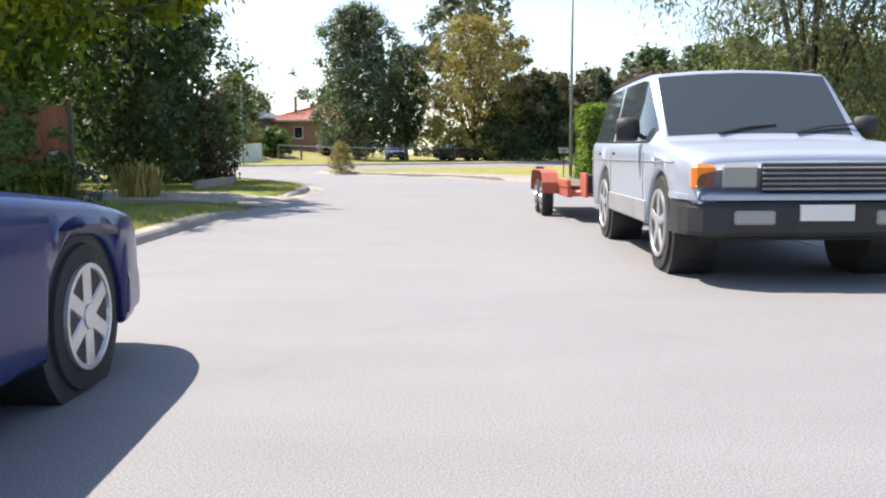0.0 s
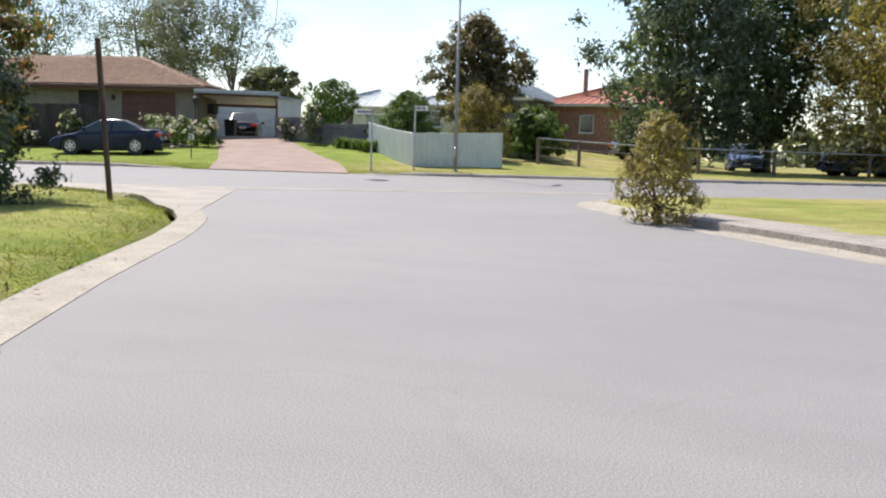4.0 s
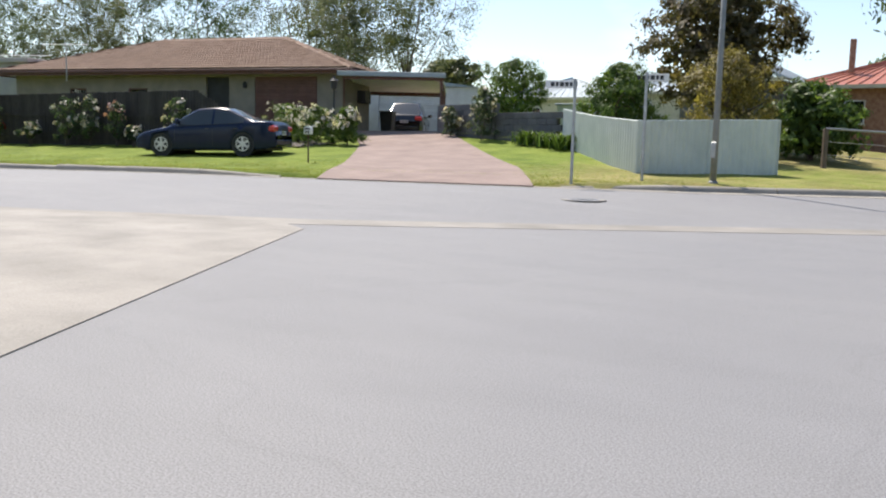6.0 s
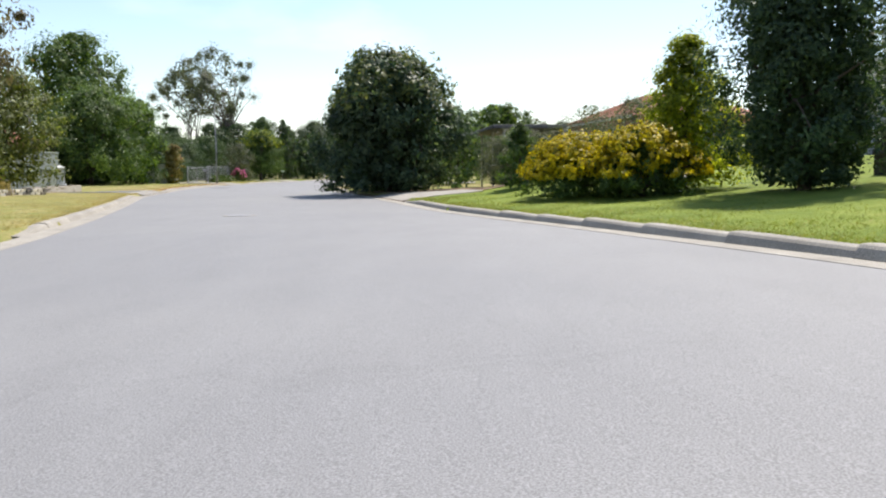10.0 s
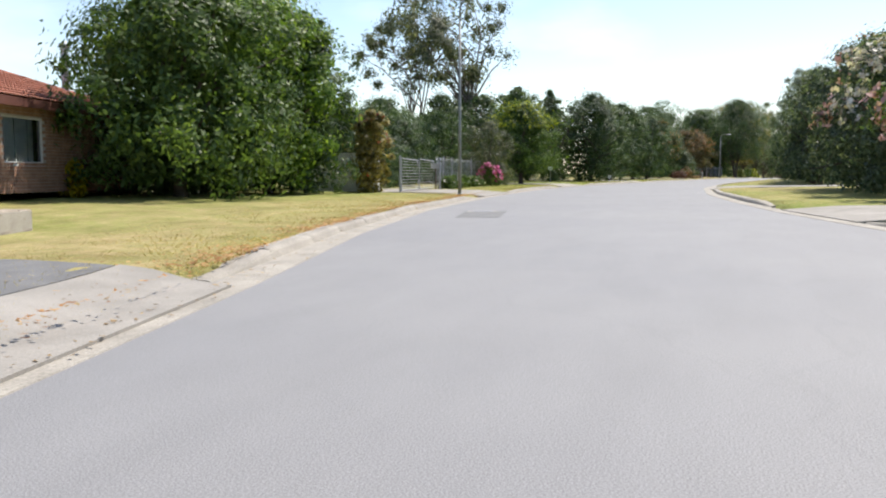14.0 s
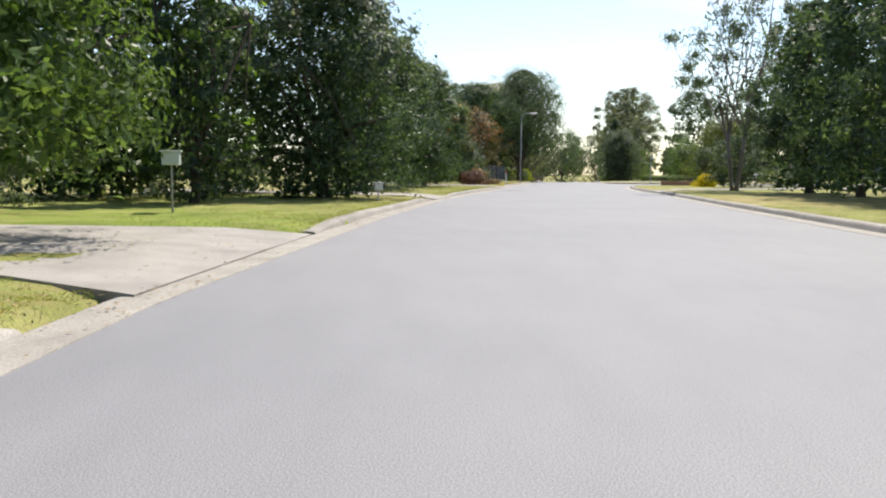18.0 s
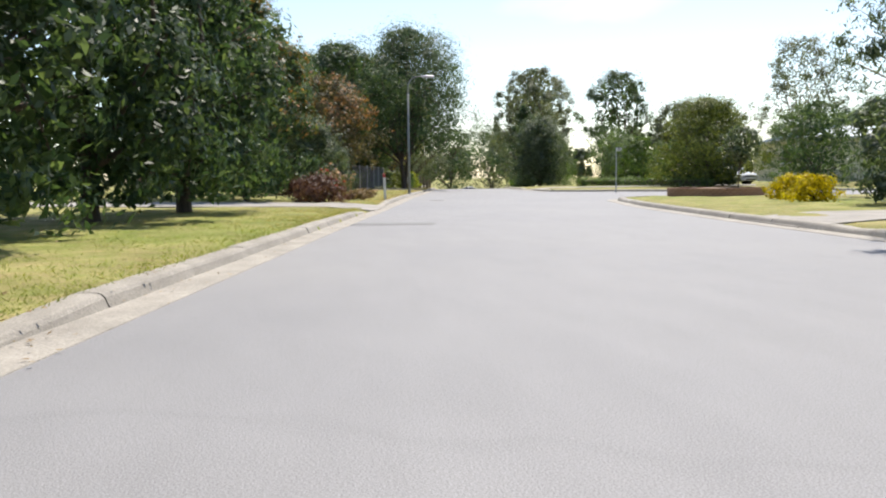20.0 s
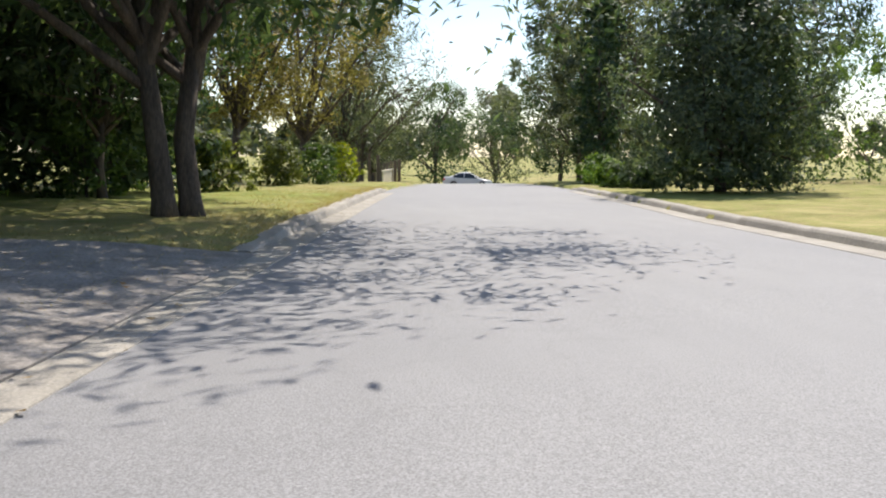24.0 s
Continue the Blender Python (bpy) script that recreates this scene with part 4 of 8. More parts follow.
# front garden of the tiled house
for hx, hy, hr, hz, fl in ((-38.6, 55.6, 0.5, 1.45, "red"), (-37.0, 56.0, 0.42, 0.85, "white"), (-35.5, 56.4, 0.6, 1.7, "white"), (-34.6, 56.7, 0.55, 1.75, "white"), (-33.4, 56.9, 0.42, 1.5, "blush"),
                           (-32.7, 57.0, 0.32, 0.7, "white"), (-31.1, 57.5, 0.6, 1.6, "white")):
    tree("rose_bush", "standard rose bush in flower against a dark fence", hx, hy, hr, 0.25, hz, "deep", "round", 1900, 0.04, 0.03, category="shrub", clumps=22, spread=0.3, inner=0.1, lumps=0.4, limb=6, stems=3, flower=(fl, 26, 0.05, 0.25), group="roses along the front fence")
for hx, hy, hr in ((-28.4, 60.4, 0.85), (-27.1, 59.9, 0.85), (-29.6, 61.1, 0.9), (-25.9, 59.9, 0.7)):
    tree("rose_bush", "low spreading rose bush covered in pale flowers", hx, hy, hr, 0.1, 1.25, "mid", "bush", 3200, 0.042, 0.03, category="shrub", clumps=34, spread=0.24, limb=6, stems=3, flower=("white", 70, 0.05, 0.4), group="roses beside the driveway")
tree("rose_bush", "white rose climbing a dark block wall", -22.6, 62.9, 0.55, 0.2, 1.7, "grey", "pear", 1200, 0.06, 0.03, category="shrub", clumps=22, flower=("white", 50, 0.05, 0.2), stems=2)
tree("rose_bush", "small white rose at the foot of a block wall", -24.2, 63.5, 0.4, 0.1, 1.0, "grey", "bush", 700, 0.06, 0.03, category="shrub", clumps=16, flower=("white", 30, 0.05, 0.2))
for hx, hy in ((-20.6, 62.4), (-19.8, 62.0), (-19.0, 61.6)):
    tuft("agapanthus", "clump of strap leaves in front of a block wall", hx, hy, 0.6, 0.48, "mid", 320, width=0.02)
tree("conifer", "tall dense dark conifer beside the front lawn", -41.5, 53.0, 2.1, 0.1, 6.9, "deep", "column", 20000, 0.085, 0.14, clumps=260, lumps=0.16, spread=0.26, inner=0.4)
tree("conifer", "golden-green conical conifer beside a dark conifer", -44.5, 51.3, 1.6, 0.1, 3.7, "lime", "flame", 8000, 0.08, 0.08, clumps=110, lumps=0.12)
# golden foliage; its shaded lower part is coloured as green leaves
tree("shrub", "low mounded shrub with golden yellow foliage", -44.7, 48.85, 1.65, 0.0, 1.5, "mid", "bush", 6500, 0.065, 0.05, category="shrub", clumps=140, lumps=0.08, flower=("yellow", 9000, 0.03, 0.3), group="golden mounds")
tree("shrub", "low mounded shrub with golden yellow foliage", -43.2, 50.0, 1.4, 0.0, 1.6, "mid", "bush", 4500, 0.065, 0.05, category="shrub", clumps=110, lumps=0.08, flower=("yellow", 6500, 0.03, 0.3), group="golden mounds")
tree("conifer", "small rounded green conifer beside a driveway", -49.2, 47.5, 0.8, 0.0, 1.95, "mid", "flame", 3000, 0.06, 0.05, clumps=60, lumps=0.1)
for hx, hy, hr, hz, hl in ((-54.2, 47.6, 0.9, 0.9, "bright"), (-55.8, 47.2, 0.8, 1.1, "mid"), (-52.6, 48.6, 0.8, 1.0, "grey"), (-56.5, 49.6, 1.2, 1.6, "grey"), (-53.2, 51, 1.3, 1.5, "grey")):
    tree("shrub", "small leafy garden shrub beside a driveway", hx, hy, hr, 0.0, hz, hl, "bush", 1600, 0.07, 0.03, category="shrub", clumps=40, group="driveway shrubs")
# olive leaf clusters over the upper part of the deep green bush
tree("tree", "very large dense dark bush overhanging the road", -58.6, 42.6, 3.4, 0.1, 5.7, "deep", "pear", 17000, 0.15, 0.2, clumps=200, lumps=0.22, flower=("olive", 1100, 0.075, 0.55))
tree("tree", "smaller leafy lobe beside the large dark bush", -63.6, 42.4, 2.4, 0.2, 4.9, "deep", "pear", 7000, 0.15, 0.14, clumps=90)
tree("tree", "leafy garden tree behind the large bush", -91.5, 47.6, 3.5, 0.8, 6.0, "mid", "round", 4500, 0.2, 0.2, clumps=80)
for hx, hy, hr, hz in ((-58, 57, 1.8, 1.5), (-62, 60, 2, 1.8), (-66, 56, 1.6, 1.7), (-76, 45, 2.6, 4.4)):
    tree("shrub", "rounded green garden shrub behind the verge", hx, hy, hr, 0.1, hz, "mid", "bush", 3000, 0.16, 0.1, category="shrub", clumps=60, group="garden shrubs")
for hx, hy, hr, hz in ((-53.6, 47.2, 1.3, 1.7), (-55.8, 47.6, 1.4, 2.2), (-51.4, 48.2, 1.2, 1.5), (-54.4, 50.2, 1.8, 2.5), (-50.6, 51.2, 1.9, 2.5)):
    tree("shrub", "feathery grey-green shrub at the end of a driveway", hx, hy, hr, 0.0, hz, "gum", "bush", 3600, 0.06, 0.03, category="shrub", clumps=60, spread=0.26, aspect=0.2, group="feathery shrubs")
# south side
tree("tree", "bronze-leaved tree overhanging the dry lawn", -46.2, 30.0, 3.7, 1.7, 8.6, "brown", "round", 11000, 0.14, 0.2, clumps=150, lumps=0.25)
tree("tree", "dark leafy tree behind the bronze tree", -42.0, 25.5, 3.8, 1.6, 8.0, "deep", "round", 6000, 0.16, 0.2, clumps=90)
for hx, hy, hr, hz in ((-47.8, 26.9, 1.3, 1.5), (-49.8, 26.6, 1.3, 1.55), (-51.8, 26.7, 1.3, 1.5), (-53.6, 27.0, 1.1, 1.4)):
    tree("shrub", "low yellow-green shrub behind a stone edging", hx, hy, hr, 0.0, hz, "lime", "bush", 3200, 0.07, 0.04, category="shrub", clumps=60, group="shrubs behind the edging")
for hx, hy in ((-50.6, 27.8), (-52.0, 28.0), (-53.4, 28.2), (-55.0, 28.2)):
    tuft("grass_clump", "dry ornamental grass clump behind a stone edging", hx, hy, 0.5, 0.65, "straw", 240, width=0.008)
tree("tree", "rounded yellow-green tree spreading over a driveway", -57.2, 26.4, 3.3, 0.3, 5.3, "olive", "dome", 10000, 0.12, 0.18, clumps=140)
tree("tree", "small leafy tree over the grey wall", -65.4, 17.8, 3.0, 1.2, 5.8, "grey", "round", 5500, 0.13, 0.14, clumps=90)
tree("tree", "broad dark green tree shading the front lawn", -82.4, 19.2, 4.4, 0.4, 7.0, "mid", "dome", 14000, 0.14, 0.26, clumps=170, stems=2)
tree("tree", "leafy bright green tree beside a dark tree", -86.6, 19.6, 3.1, 0.3, 6.6, "bright", "pear", 8000, 0.14, 0.18, clumps=100)
tree("tree", "tall spreading garden tree with large leaves", -95.0, 12.0, 5.6, 2.2, 12.6, "mid", "dome", 9000, 0.22, 0.3, clumps=150, lumps=0.16)
tree("conifer", "dense dark conifer beside a white wall", -88.0, 20.4, 2.2, 0.1, 6.4, "deep", "column", 6500, 0.11, 0.12, clumps=110)
for hx, hy, hr, hz in ((-84.4, 16.6, 2.6, 3.2), (-80.2, 14.6, 2.4, 3.0), (-88.6, 16.6, 2.6, 3.6), (-91.5, 13.8, 2.8, 4.0)):
    tree("shrub", "dark shrub in deep shade behind the front lawn trees", hx, hy, hr, 0.0, hz, "deep", "bush", 4600, 0.1, 0.06, category="shrub", clumps=70, inner=0.35, group="shaded shrubs")
tree("shrub", "golden yellow ball shrub at the lawn's edge", -80.2, 17.0, 0.5, 0.0, 1.1, "yellow", "bush", 1400, 0.06, 0.03, category="shrub", clumps=30)
tree("shrub", "scrubby shrub with bronze tips beside steel gates", -90.4, 21.9, 1.0, 0.0, 3.1, "gold", "column", 3600, 0.09, 0.05, category="shrub", clumps=70, flower=("red", 14, 0.05, 0.05))
tree("shrub", "tall dark shrub behind a white wall", -92.0, 17.8, 2.5, 0.2, 4.8, "deep", "bush", 8000, 0.085, 0.12, category="shrub", clumps=90)
for hx, hy, hr, hz in ((-96.0, 18.6, 2.3, 3.7), (-100, 17.8, 2.4, 4.0), (-103.6, 18.0, 2.0, 3.6), (-94, 15, 2.4, 4.4), (-103.4, 17.2, 2.3, 4.6), (-107.2, 16.4, 2.4, 4.4), (-112, 17.8, 2.4, 4.6), (-116.4, 15.6, 2.5, 4.8)):
    tree("shrub", "dense dark shrub behind a wire fence", hx, hy, hr * 1.15, 0.1, hz, "deep", "bush", 7500, 0.085, 0.1, category="shrub", clumps=80, group="shrubs behind the wire fence")
tree("gum_tree", "tall multi-stemmed gum tree with bare limbs", -126.4, 15.0, 6.2, 7.4, 15.8, "gum", "round", 6500, 0.2, 0.2, "gumbark", clumps=40, spread=0.2, inner=0.06, lumps=0.4, stems=5, limb=30, droop=0.6, aspect=0.3, lean=0.2)
tree("gum_tree", "second slender gum tree behind the fence", -121.5, 12.5, 4.4, 6.5, 13.5, "gum", "round", 4800, 0.2, 0.13, "gumbark", clumps=36, spread=0.2, inner=0.06, stems=3, limb=15, droop=0.6, aspect=0.3, lean=0.16)
tree("shrub", "feathery olive shrub beside pink flowers", -110.4, 21.5, 1.9, 0.2, 3.9, "gum", "pear", 5000, 0.09, 0.08, category="shrub", clumps=90, droop=0.5, aspect=0.22)
tree("shrub", "rounded feathery green shrub on the lawn", -109.6, 22.4, 0.95, 0.0, 1.35, "gum", "bush", 3200, 0.06, 0.03, category="shrub", clumps=60, aspect=0.22)
tree("shrub", "shrub covered in bright pink flowers", -106.9, 22.4, 0.62, 0.0, 1.3, "mid", "bush", 2000, 0.05, 0.03, category="shrub", clumps=44, flower=("pink", 260, 0.04, 0.35), group="pink shrubs")
tree("shrub", "small shrub with bright pink flowers", -108.0, 22.6, 0.42, 0.0, 1.1, "mid", "bush", 900, 0.06, 0.03, category="shrub", clumps=30, flower=("pink", 150, 0.055, 0.3), group="pink shrubs")
for hx, hy, hr, hz in ((-98.4, 22.6, 0.6, 0.6), (-100.2, 22.3, 0.7, 0.65), (-102.4, 22.2, 0.75, 0.7), (-104.6, 22.2, 0.7, 0.6)):
    tree("shrub", "low green shrub along a wire fence", hx, hy, hr, 0.0, hz, "mid", "bush", 1100, 0.06, 0.02, category="shrub", clumps=28, flower=("white", 10, 0.04, 0.3), group="low fence shrubs")
# the dome's lime top leaves are a sunlit rim done in colour
tree("tree", "neatly domed bright green tree beside a driveway", -116.4, 22.3, 2.9, 0.7, 5.5, "mid", "dome", 15000, 0.085, 0.17, clumps=200, lumps=0.1, inner=0.4, flower=("lime", 900, 0.05, 0.62))
tree("shrub", "pale flowering shrub under the domed tree", -117.2, 18.6, 1.2, 0.2, 2.1, "grey", "bush", 1800, 0.08, 0.04, category="shrub", clumps=40, flower=("white", 30, 0.05, 0.2))
tree("conifer", "narrow green conifer beside a letterbox", -127.6, 22.3, 1.6, 0.1, 7.2, "deep", "column", 6500, 0.1, 0.12, clumps=110, flower=("bright", 120, 0.09, 0.1))
# paler grey leaves above mid height imitate light on the top rim
tree("tree", "big dense grey-green tree touching the lawn", -133.4, 24.8, 3.4, 0.05, 7.4, "deep", "column", 15000, 0.1, 0.2, clumps=210, lumps=0.14, inner=0.35, flower=("grey", 1500, 0.06, 0.45))
tree("tree", "dark dense tree filling the garden behind", -129.6, 19.2, 3.3, 0.1, 7.6, "deep", "pear", 5500, 0.15, 0.16, clumps=90)
for hx, hy, hr, h1 in ((-120.5, 15.6, 3.2, 6.4), (-127.0, 15.5, 3.6, 7.2), (-132.6, 18.2, 3.4, 7.4), (-136.8, 21.0, 2.6, 6.6), (-117.0, 12, 3.4, 6)):
    tree("tree", "dark leafy tree closing the garden behind the lawn", hx, hy, hr, 0.05, h1, "deep", "bush", 5000, 0.15, 0.15, clumps=90, group="dark garden trees")
for hx, hy, hr, h1 in ((-119.6, 19.6, 1.1, 1.9), (-121.6, 19.9, 1.2, 2.1)):
    tree("shrub", "shrub dotted with small white flowers", hx, hy, hr, 0.0, h1, "grey", "bush", 2200, 0.06, 0.04, category="shrub", clumps=44, flower=("white", 120, 0.035, 0.3), group="white flowering shrubs")
tree("tree", "dark dense hedge-like tree", -124.2, 17.6, 3.5, 0.1, 6.6, "deep", "pear", 4500, 0.15, 0.16, clumps=80)
for hx, hy, hr, hz, hl in ((-142.8, 25.4, 2.6, 7.2, "deep"), (-147.0, 26.0, 2.8, 7.6, "deep"), (-151.6, 26.8, 2.8, 7.0, "deep"), (-155.4, 28.0, 2.6, 6.8, "deep")):
    tree("tree", "dense dark tree shading the verge", hx, hy, hr, 0.3, hz, hl, "pear", 8500, 0.13, 0.18, clumps=120, lumps=0.22, group="dark verge trees")
tree("tree", "tree with orange and yellow tinted leaves", -164.4, 28.9, 2.6, 0.1, 6.8, "deep", "column", 9000, 0.1, 0.12, clumps=110, flower=("orange", 1100, 0.06, 0.3))
tree("tree", "drooping dark green tree over the verge", -168.4, 27.4, 3.6, 1.4, 8.8, "deep", "round", 9500, 0.14, 0.2, clumps=130, droop=1.5, aspect=0.25)
tree("shrub", "low plum-red shrub beside a driveway", -162.6, 31.2, 1.3, 0.0, 0.95, "plum", "bush", 3400, 0.055, 0.03, category="shrub", clumps=60)
tree("shrub", "dense green shrub behind flowers", -174.0, 31.4, 1.9, 0.1, 3.3, "grey", "bush", 7000, 0.085, 0.07, category="shrub", clumps=90)
tree("shrub", "shrub with red flowers in a garden bed", -167.2, 31.6, 0.8, 0.0, 1.1, "mid", "bush", 1600, 0.06, 0.03, category="shrub", clumps=36, flower=("red", 60, 0.05, 0.3))
tuft("grass_clump", "pinkish ornamental grass in a garden bed", -168.9, 32.1, 0.7, 1.1, "dry", 320, width=0.008, flower="blush")
for hx in (-165.6, -166.8, -168.0, -169.2, -170.4):
    tree("shrub", "low greyish border plant", hx, 32.6 + (-165 - hx) * 0.14, 0.55, 0.0, 0.35, "dry", "bush", 700, 0.05, 0.01, category="shrub", clumps=20, group="border plants")
tree("tree", "spreading tree with red-tipped foliage", -175.4, 28.6, 3.4, 0.9, 6.8, "grey", "round", 9500, 0.11, 0.17, clumps=130)
tree("tree", "tall leafy tree with rusty new leaves behind a fence", -184.4, 31.9, 4.0, 1.2, 6.6, "brown", "dome", 12000, 0.11, 0.2, clumps=170, flower=("rust", 1100, 0.06, 0.4))
tree("tree", "dark tree behind a wire fence", -186.6, 28.4, 3.8, 0.8, 9.0, "deep", "round", 7500, 0.15, 0.2, clumps=110)
tree("tree", "dark spreading tree over a gravel driveway", -191.0, 33.2, 3.6, 2.6, 9.6, "deep", "round", 8500, 0.14, 0.22, clumps=120)
tree("tree", "very large dark she-oak leaning over the road", -197.4, 38.6, 6.8, 2.6, 12.0, "deep", "dome", 21000, 0.15, 0.24, clumps=230, spread=0.22, inner=0.3, lumps=0.3, limb=26, droop=0.6, aspect=0.24, lean=0.12, stems=2)
tree("tree", "second trunk of dark drooping foliage", -203.0, 36.4, 4.6, 1.6, 9.8, "deep", "round", 10000, 0.15, 0.1, clumps=90, limb=16, droop=0.6, aspect=0.24)
for hx, hy, hr, h0, h1, hl in ((-206, 33, 4.2, 1.6, 9.0, "deep"), (-213, 35, 4.4, 1.6, 9.5, "gum"), (-204, 27, 5, 1, 10, "deep"), (-221, 38, 4.6, 2.6, 10.5, "gold"), (-230, 41, 4.8, 2.6, 11.5, "gold"), (-240, 43.5, 5, 2.4, 11.5, "gum"), (-254, 46, 5.5, 2, 12, "gum")):
    tree("gum_tree", "gum tree with dappled olive foliage along the verge", hx, hy, hr * 1.15, h0, h1 * 1.25, hl, "round", 7500, 0.17, 0.2, "bark", clumps=110, spread=0.24, inner=0.15, lumps=0.3, limb=14, droop=0.5, aspect=0.3, group="verge gums")
for hx, hy, hr, hz, hl in ((-198.6, 35.2, 0.8, 1.5, "mid"), (-207.6, 38.2, 1.1, 1.5, "olive"), (-214.5, 39.8, 1.1, 1.5, "olive"), (-219, 41.2, 1.2, 1.6, "mid"), (-226, 42.6, 1.3, 1.9, "lime"), (-203.5, 36, 1.3, 2.4, "mid"), (-203, 31.5, 2.1, 2.8, "deep"), (-207, 33.2, 2.1, 2.8, "deep"), (-211, 35, 2.0, 2.6, "deep"), (-208.5, 30, 2.4, 3.2, "deep"), (-199.5, 33.4, 1.4, 1.9, "deep")):
    tree("shrub", "bright green shrub catching the sun under trees", hx, hy, hr, 0.0, hz, hl, "bush", 1800, 0.08, 0.03, category="shrub", clumps=40, group="understorey shrubs")
for hx, hy, hr, h1 in ((-194.5, 27, 3.6, 7.5), (-199.0, 31.6, 3.4, 7.4), (-206.5, 36.0, 2.8, 6.5), (-193.6, 31.6, 2.6, 6.0), (-197, 24, 4, 9), (-209, 29, 3.8, 8), (-190, 25, 3.6, 8), (-214, 30, 4, 8.5), (-203.5, 33.6, 3.6, 9.5)):
    tree("tree", "dense dark tree filling the shade behind the driveway", hx, hy, hr, 0.1, h1, "deep", "pear", 5200, 0.17, 0.18, clumps=90, group="dark thicket trees")
# north side, west of the big bush
for hx, hy, hr, h0, h1, hl, fl in ((-70.0, 42.8, 2.3, 0.1, 3.6, "mid", None), (-86.0, 41.6, 2.8, 0.1, 5.2, "mid", ("blush", 420, 0.09, 0.3)), (-91.4, 41.0, 3.0, 0.1, 5.8, "grey", ("white", 420, 0.09, 0.4)), (-96.6, 40.6, 2.8, 0.1, 6.0, "grey", ("blush", 200, 0.09, 0.4)),
                                   (-102.0, 41.0, 3.0, 0.2, 6.6, "grey", None), (-114.6, 40.6, 2.8, 0.2, 6.6, "grey", None), (-119.4, 40.8, 2.8, 0.2, 7.4, "grey", None), (-124.6, 41.2, 2.9, 0.2, 7.0, "deep", None),
                                   (-129.6, 41.8, 2.8, 0.2, 7.6, "deep", None), (-135.0, 42.6, 2.9, 0.2, 8.2, "deep", None), (-140.6, 43.4, 2.7, 0.2, 7.6, "deep", None)):
    tree("tree", "dense garden tree along the far verge", hx, hy, hr * 1.08, h0, h1, hl, "pear", 6500, 0.13, 0.16, clumps=120, lumps=0.22, inner=0.35, flower=fl, group="verge trees")
tree("gum_tree", "slender gum with pale twisted stems", -146.6, 42.6, 3.2, 3.4, 10.4, "grey", "round", 5200, 0.14, 0.1, "gumbark", clumps=44, spread=0.2, inner=0.08, lumps=0.3, stems=4, limb=20, droop=0.7, aspect=0.26, lean=0.14)
tree("shrub", "grey-green shrub beside a slender gum", -153.0, 45.4, 2.2, 0.1, 3.0, "grey", "bush", 3600, 0.1, 0.06, category="shrub", clumps=60)
for hx, hy in ((-155.8, 44.4), (-158.2, 45.2)):
    tree("shrub", "flat-topped shrub with yellow new leaves", hx, hy, 0.9, 0.0, 0.75, "yellow", "bush", 1700, 0.06, 0.03, category="shrub", clumps=40, squash=0.7, group="yellow clipped shrubs")
tree("gum_tree", "feathery tree above yellow shrubs", -158.6, 50.5, 3.8, 2.4, 8.6, "grey", "round", 5000, 0.15, 0.15, "palebark", clumps=60, droop=1.2, aspect=0.25, inner=0.1)
tree("shrub", "young street tree in a planter", -165.0, 47.2, 0.9, 1.3, 2.6, "grey", "round", 1500, 0.07, 0.03, category="shrub", clumps=30)
# corner garden across the side street
hedge("hedge", "low clipped box hedge on a dry bank", -194.2, 51.0, -181.0, 54.0, 0.8, 0.5, "mid", 6500, 0.055)
for hx, hy, hr, hz, hl, fl in ((-194.5, 55.6, 2.6, 3.6, "mid", None), (-190.0, 56.8, 2.4, 3.3, "mid", None), (-186.4, 55.6, 1.3, 1.9, "grey", ("blush", 70, 0.06, 0.3)), (-183.6, 56.4, 1.2, 1.8, "grey", ("white", 60, 0.06, 0.3)), (-182.5, 62, 3.2, 5.2, "deep", None), (-187, 64, 3.4, 5.2, "mid", None), (-178.5, 66, 3, 5, "mid", None), (-199.5, 57, 2.4, 3.4, "deep", None)):
    tree("shrub", "large garden shrub behind a box hedge", hx, hy, hr, 0.1, hz, hl, "bush", 4500, 0.1, 0.08, category="shrub", clumps=80, flower=fl, group="corner garden shrubs")
tree("tree", "broad leafy green tree over a box hedge", -183.4, 55.2, 3.8, 0.3, 5.6, "olive", "dome", 11000, 0.1, 0.16, clumps=170, spread=0.24)
tree("tree", "big round grey-green bush beside the road", -205.4, 51.0, 2.9, 0.1, 5.9, "grey", "pear", 14000, 0.1, 0.16, clumps=210, inner=0.35, lumps=0.12)
for hx, hy, hr, hz, hl in ((-209.5, 50.8, 0.9, 0.9, "deep"), (-211.8, 51.0, 0.9, 0.8, "mid"), (-214.4, 51.6, 1.0, 0.9, "bright"), (-217.6, 52.4, 1.2, 1.2, "bright"), (-211, 54.5, 1.8, 3.0, "mid"), (-216, 56, 2.4, 4.4, "mid"), (-213, 61, 3.6, 5.6, "mid"), (-207, 59.5, 2.8, 4.2, "grey"), (-220, 62.5, 4, 6.5, "deep")):
    tree("shrub", "rounded shrub beside the far verge", hx, hy, hr, 0.0, hz, hl, "bush", 2600, 0.08, 0.04, category="shrub", clumps=50, group="far verge shrubs")
tree("conifer", "tall narrow dark cypress", -222.5, 54.2, 1.5, 0.1, 8.6, "deep", "column", 4500, 0.14, 0.14, clumps=90)
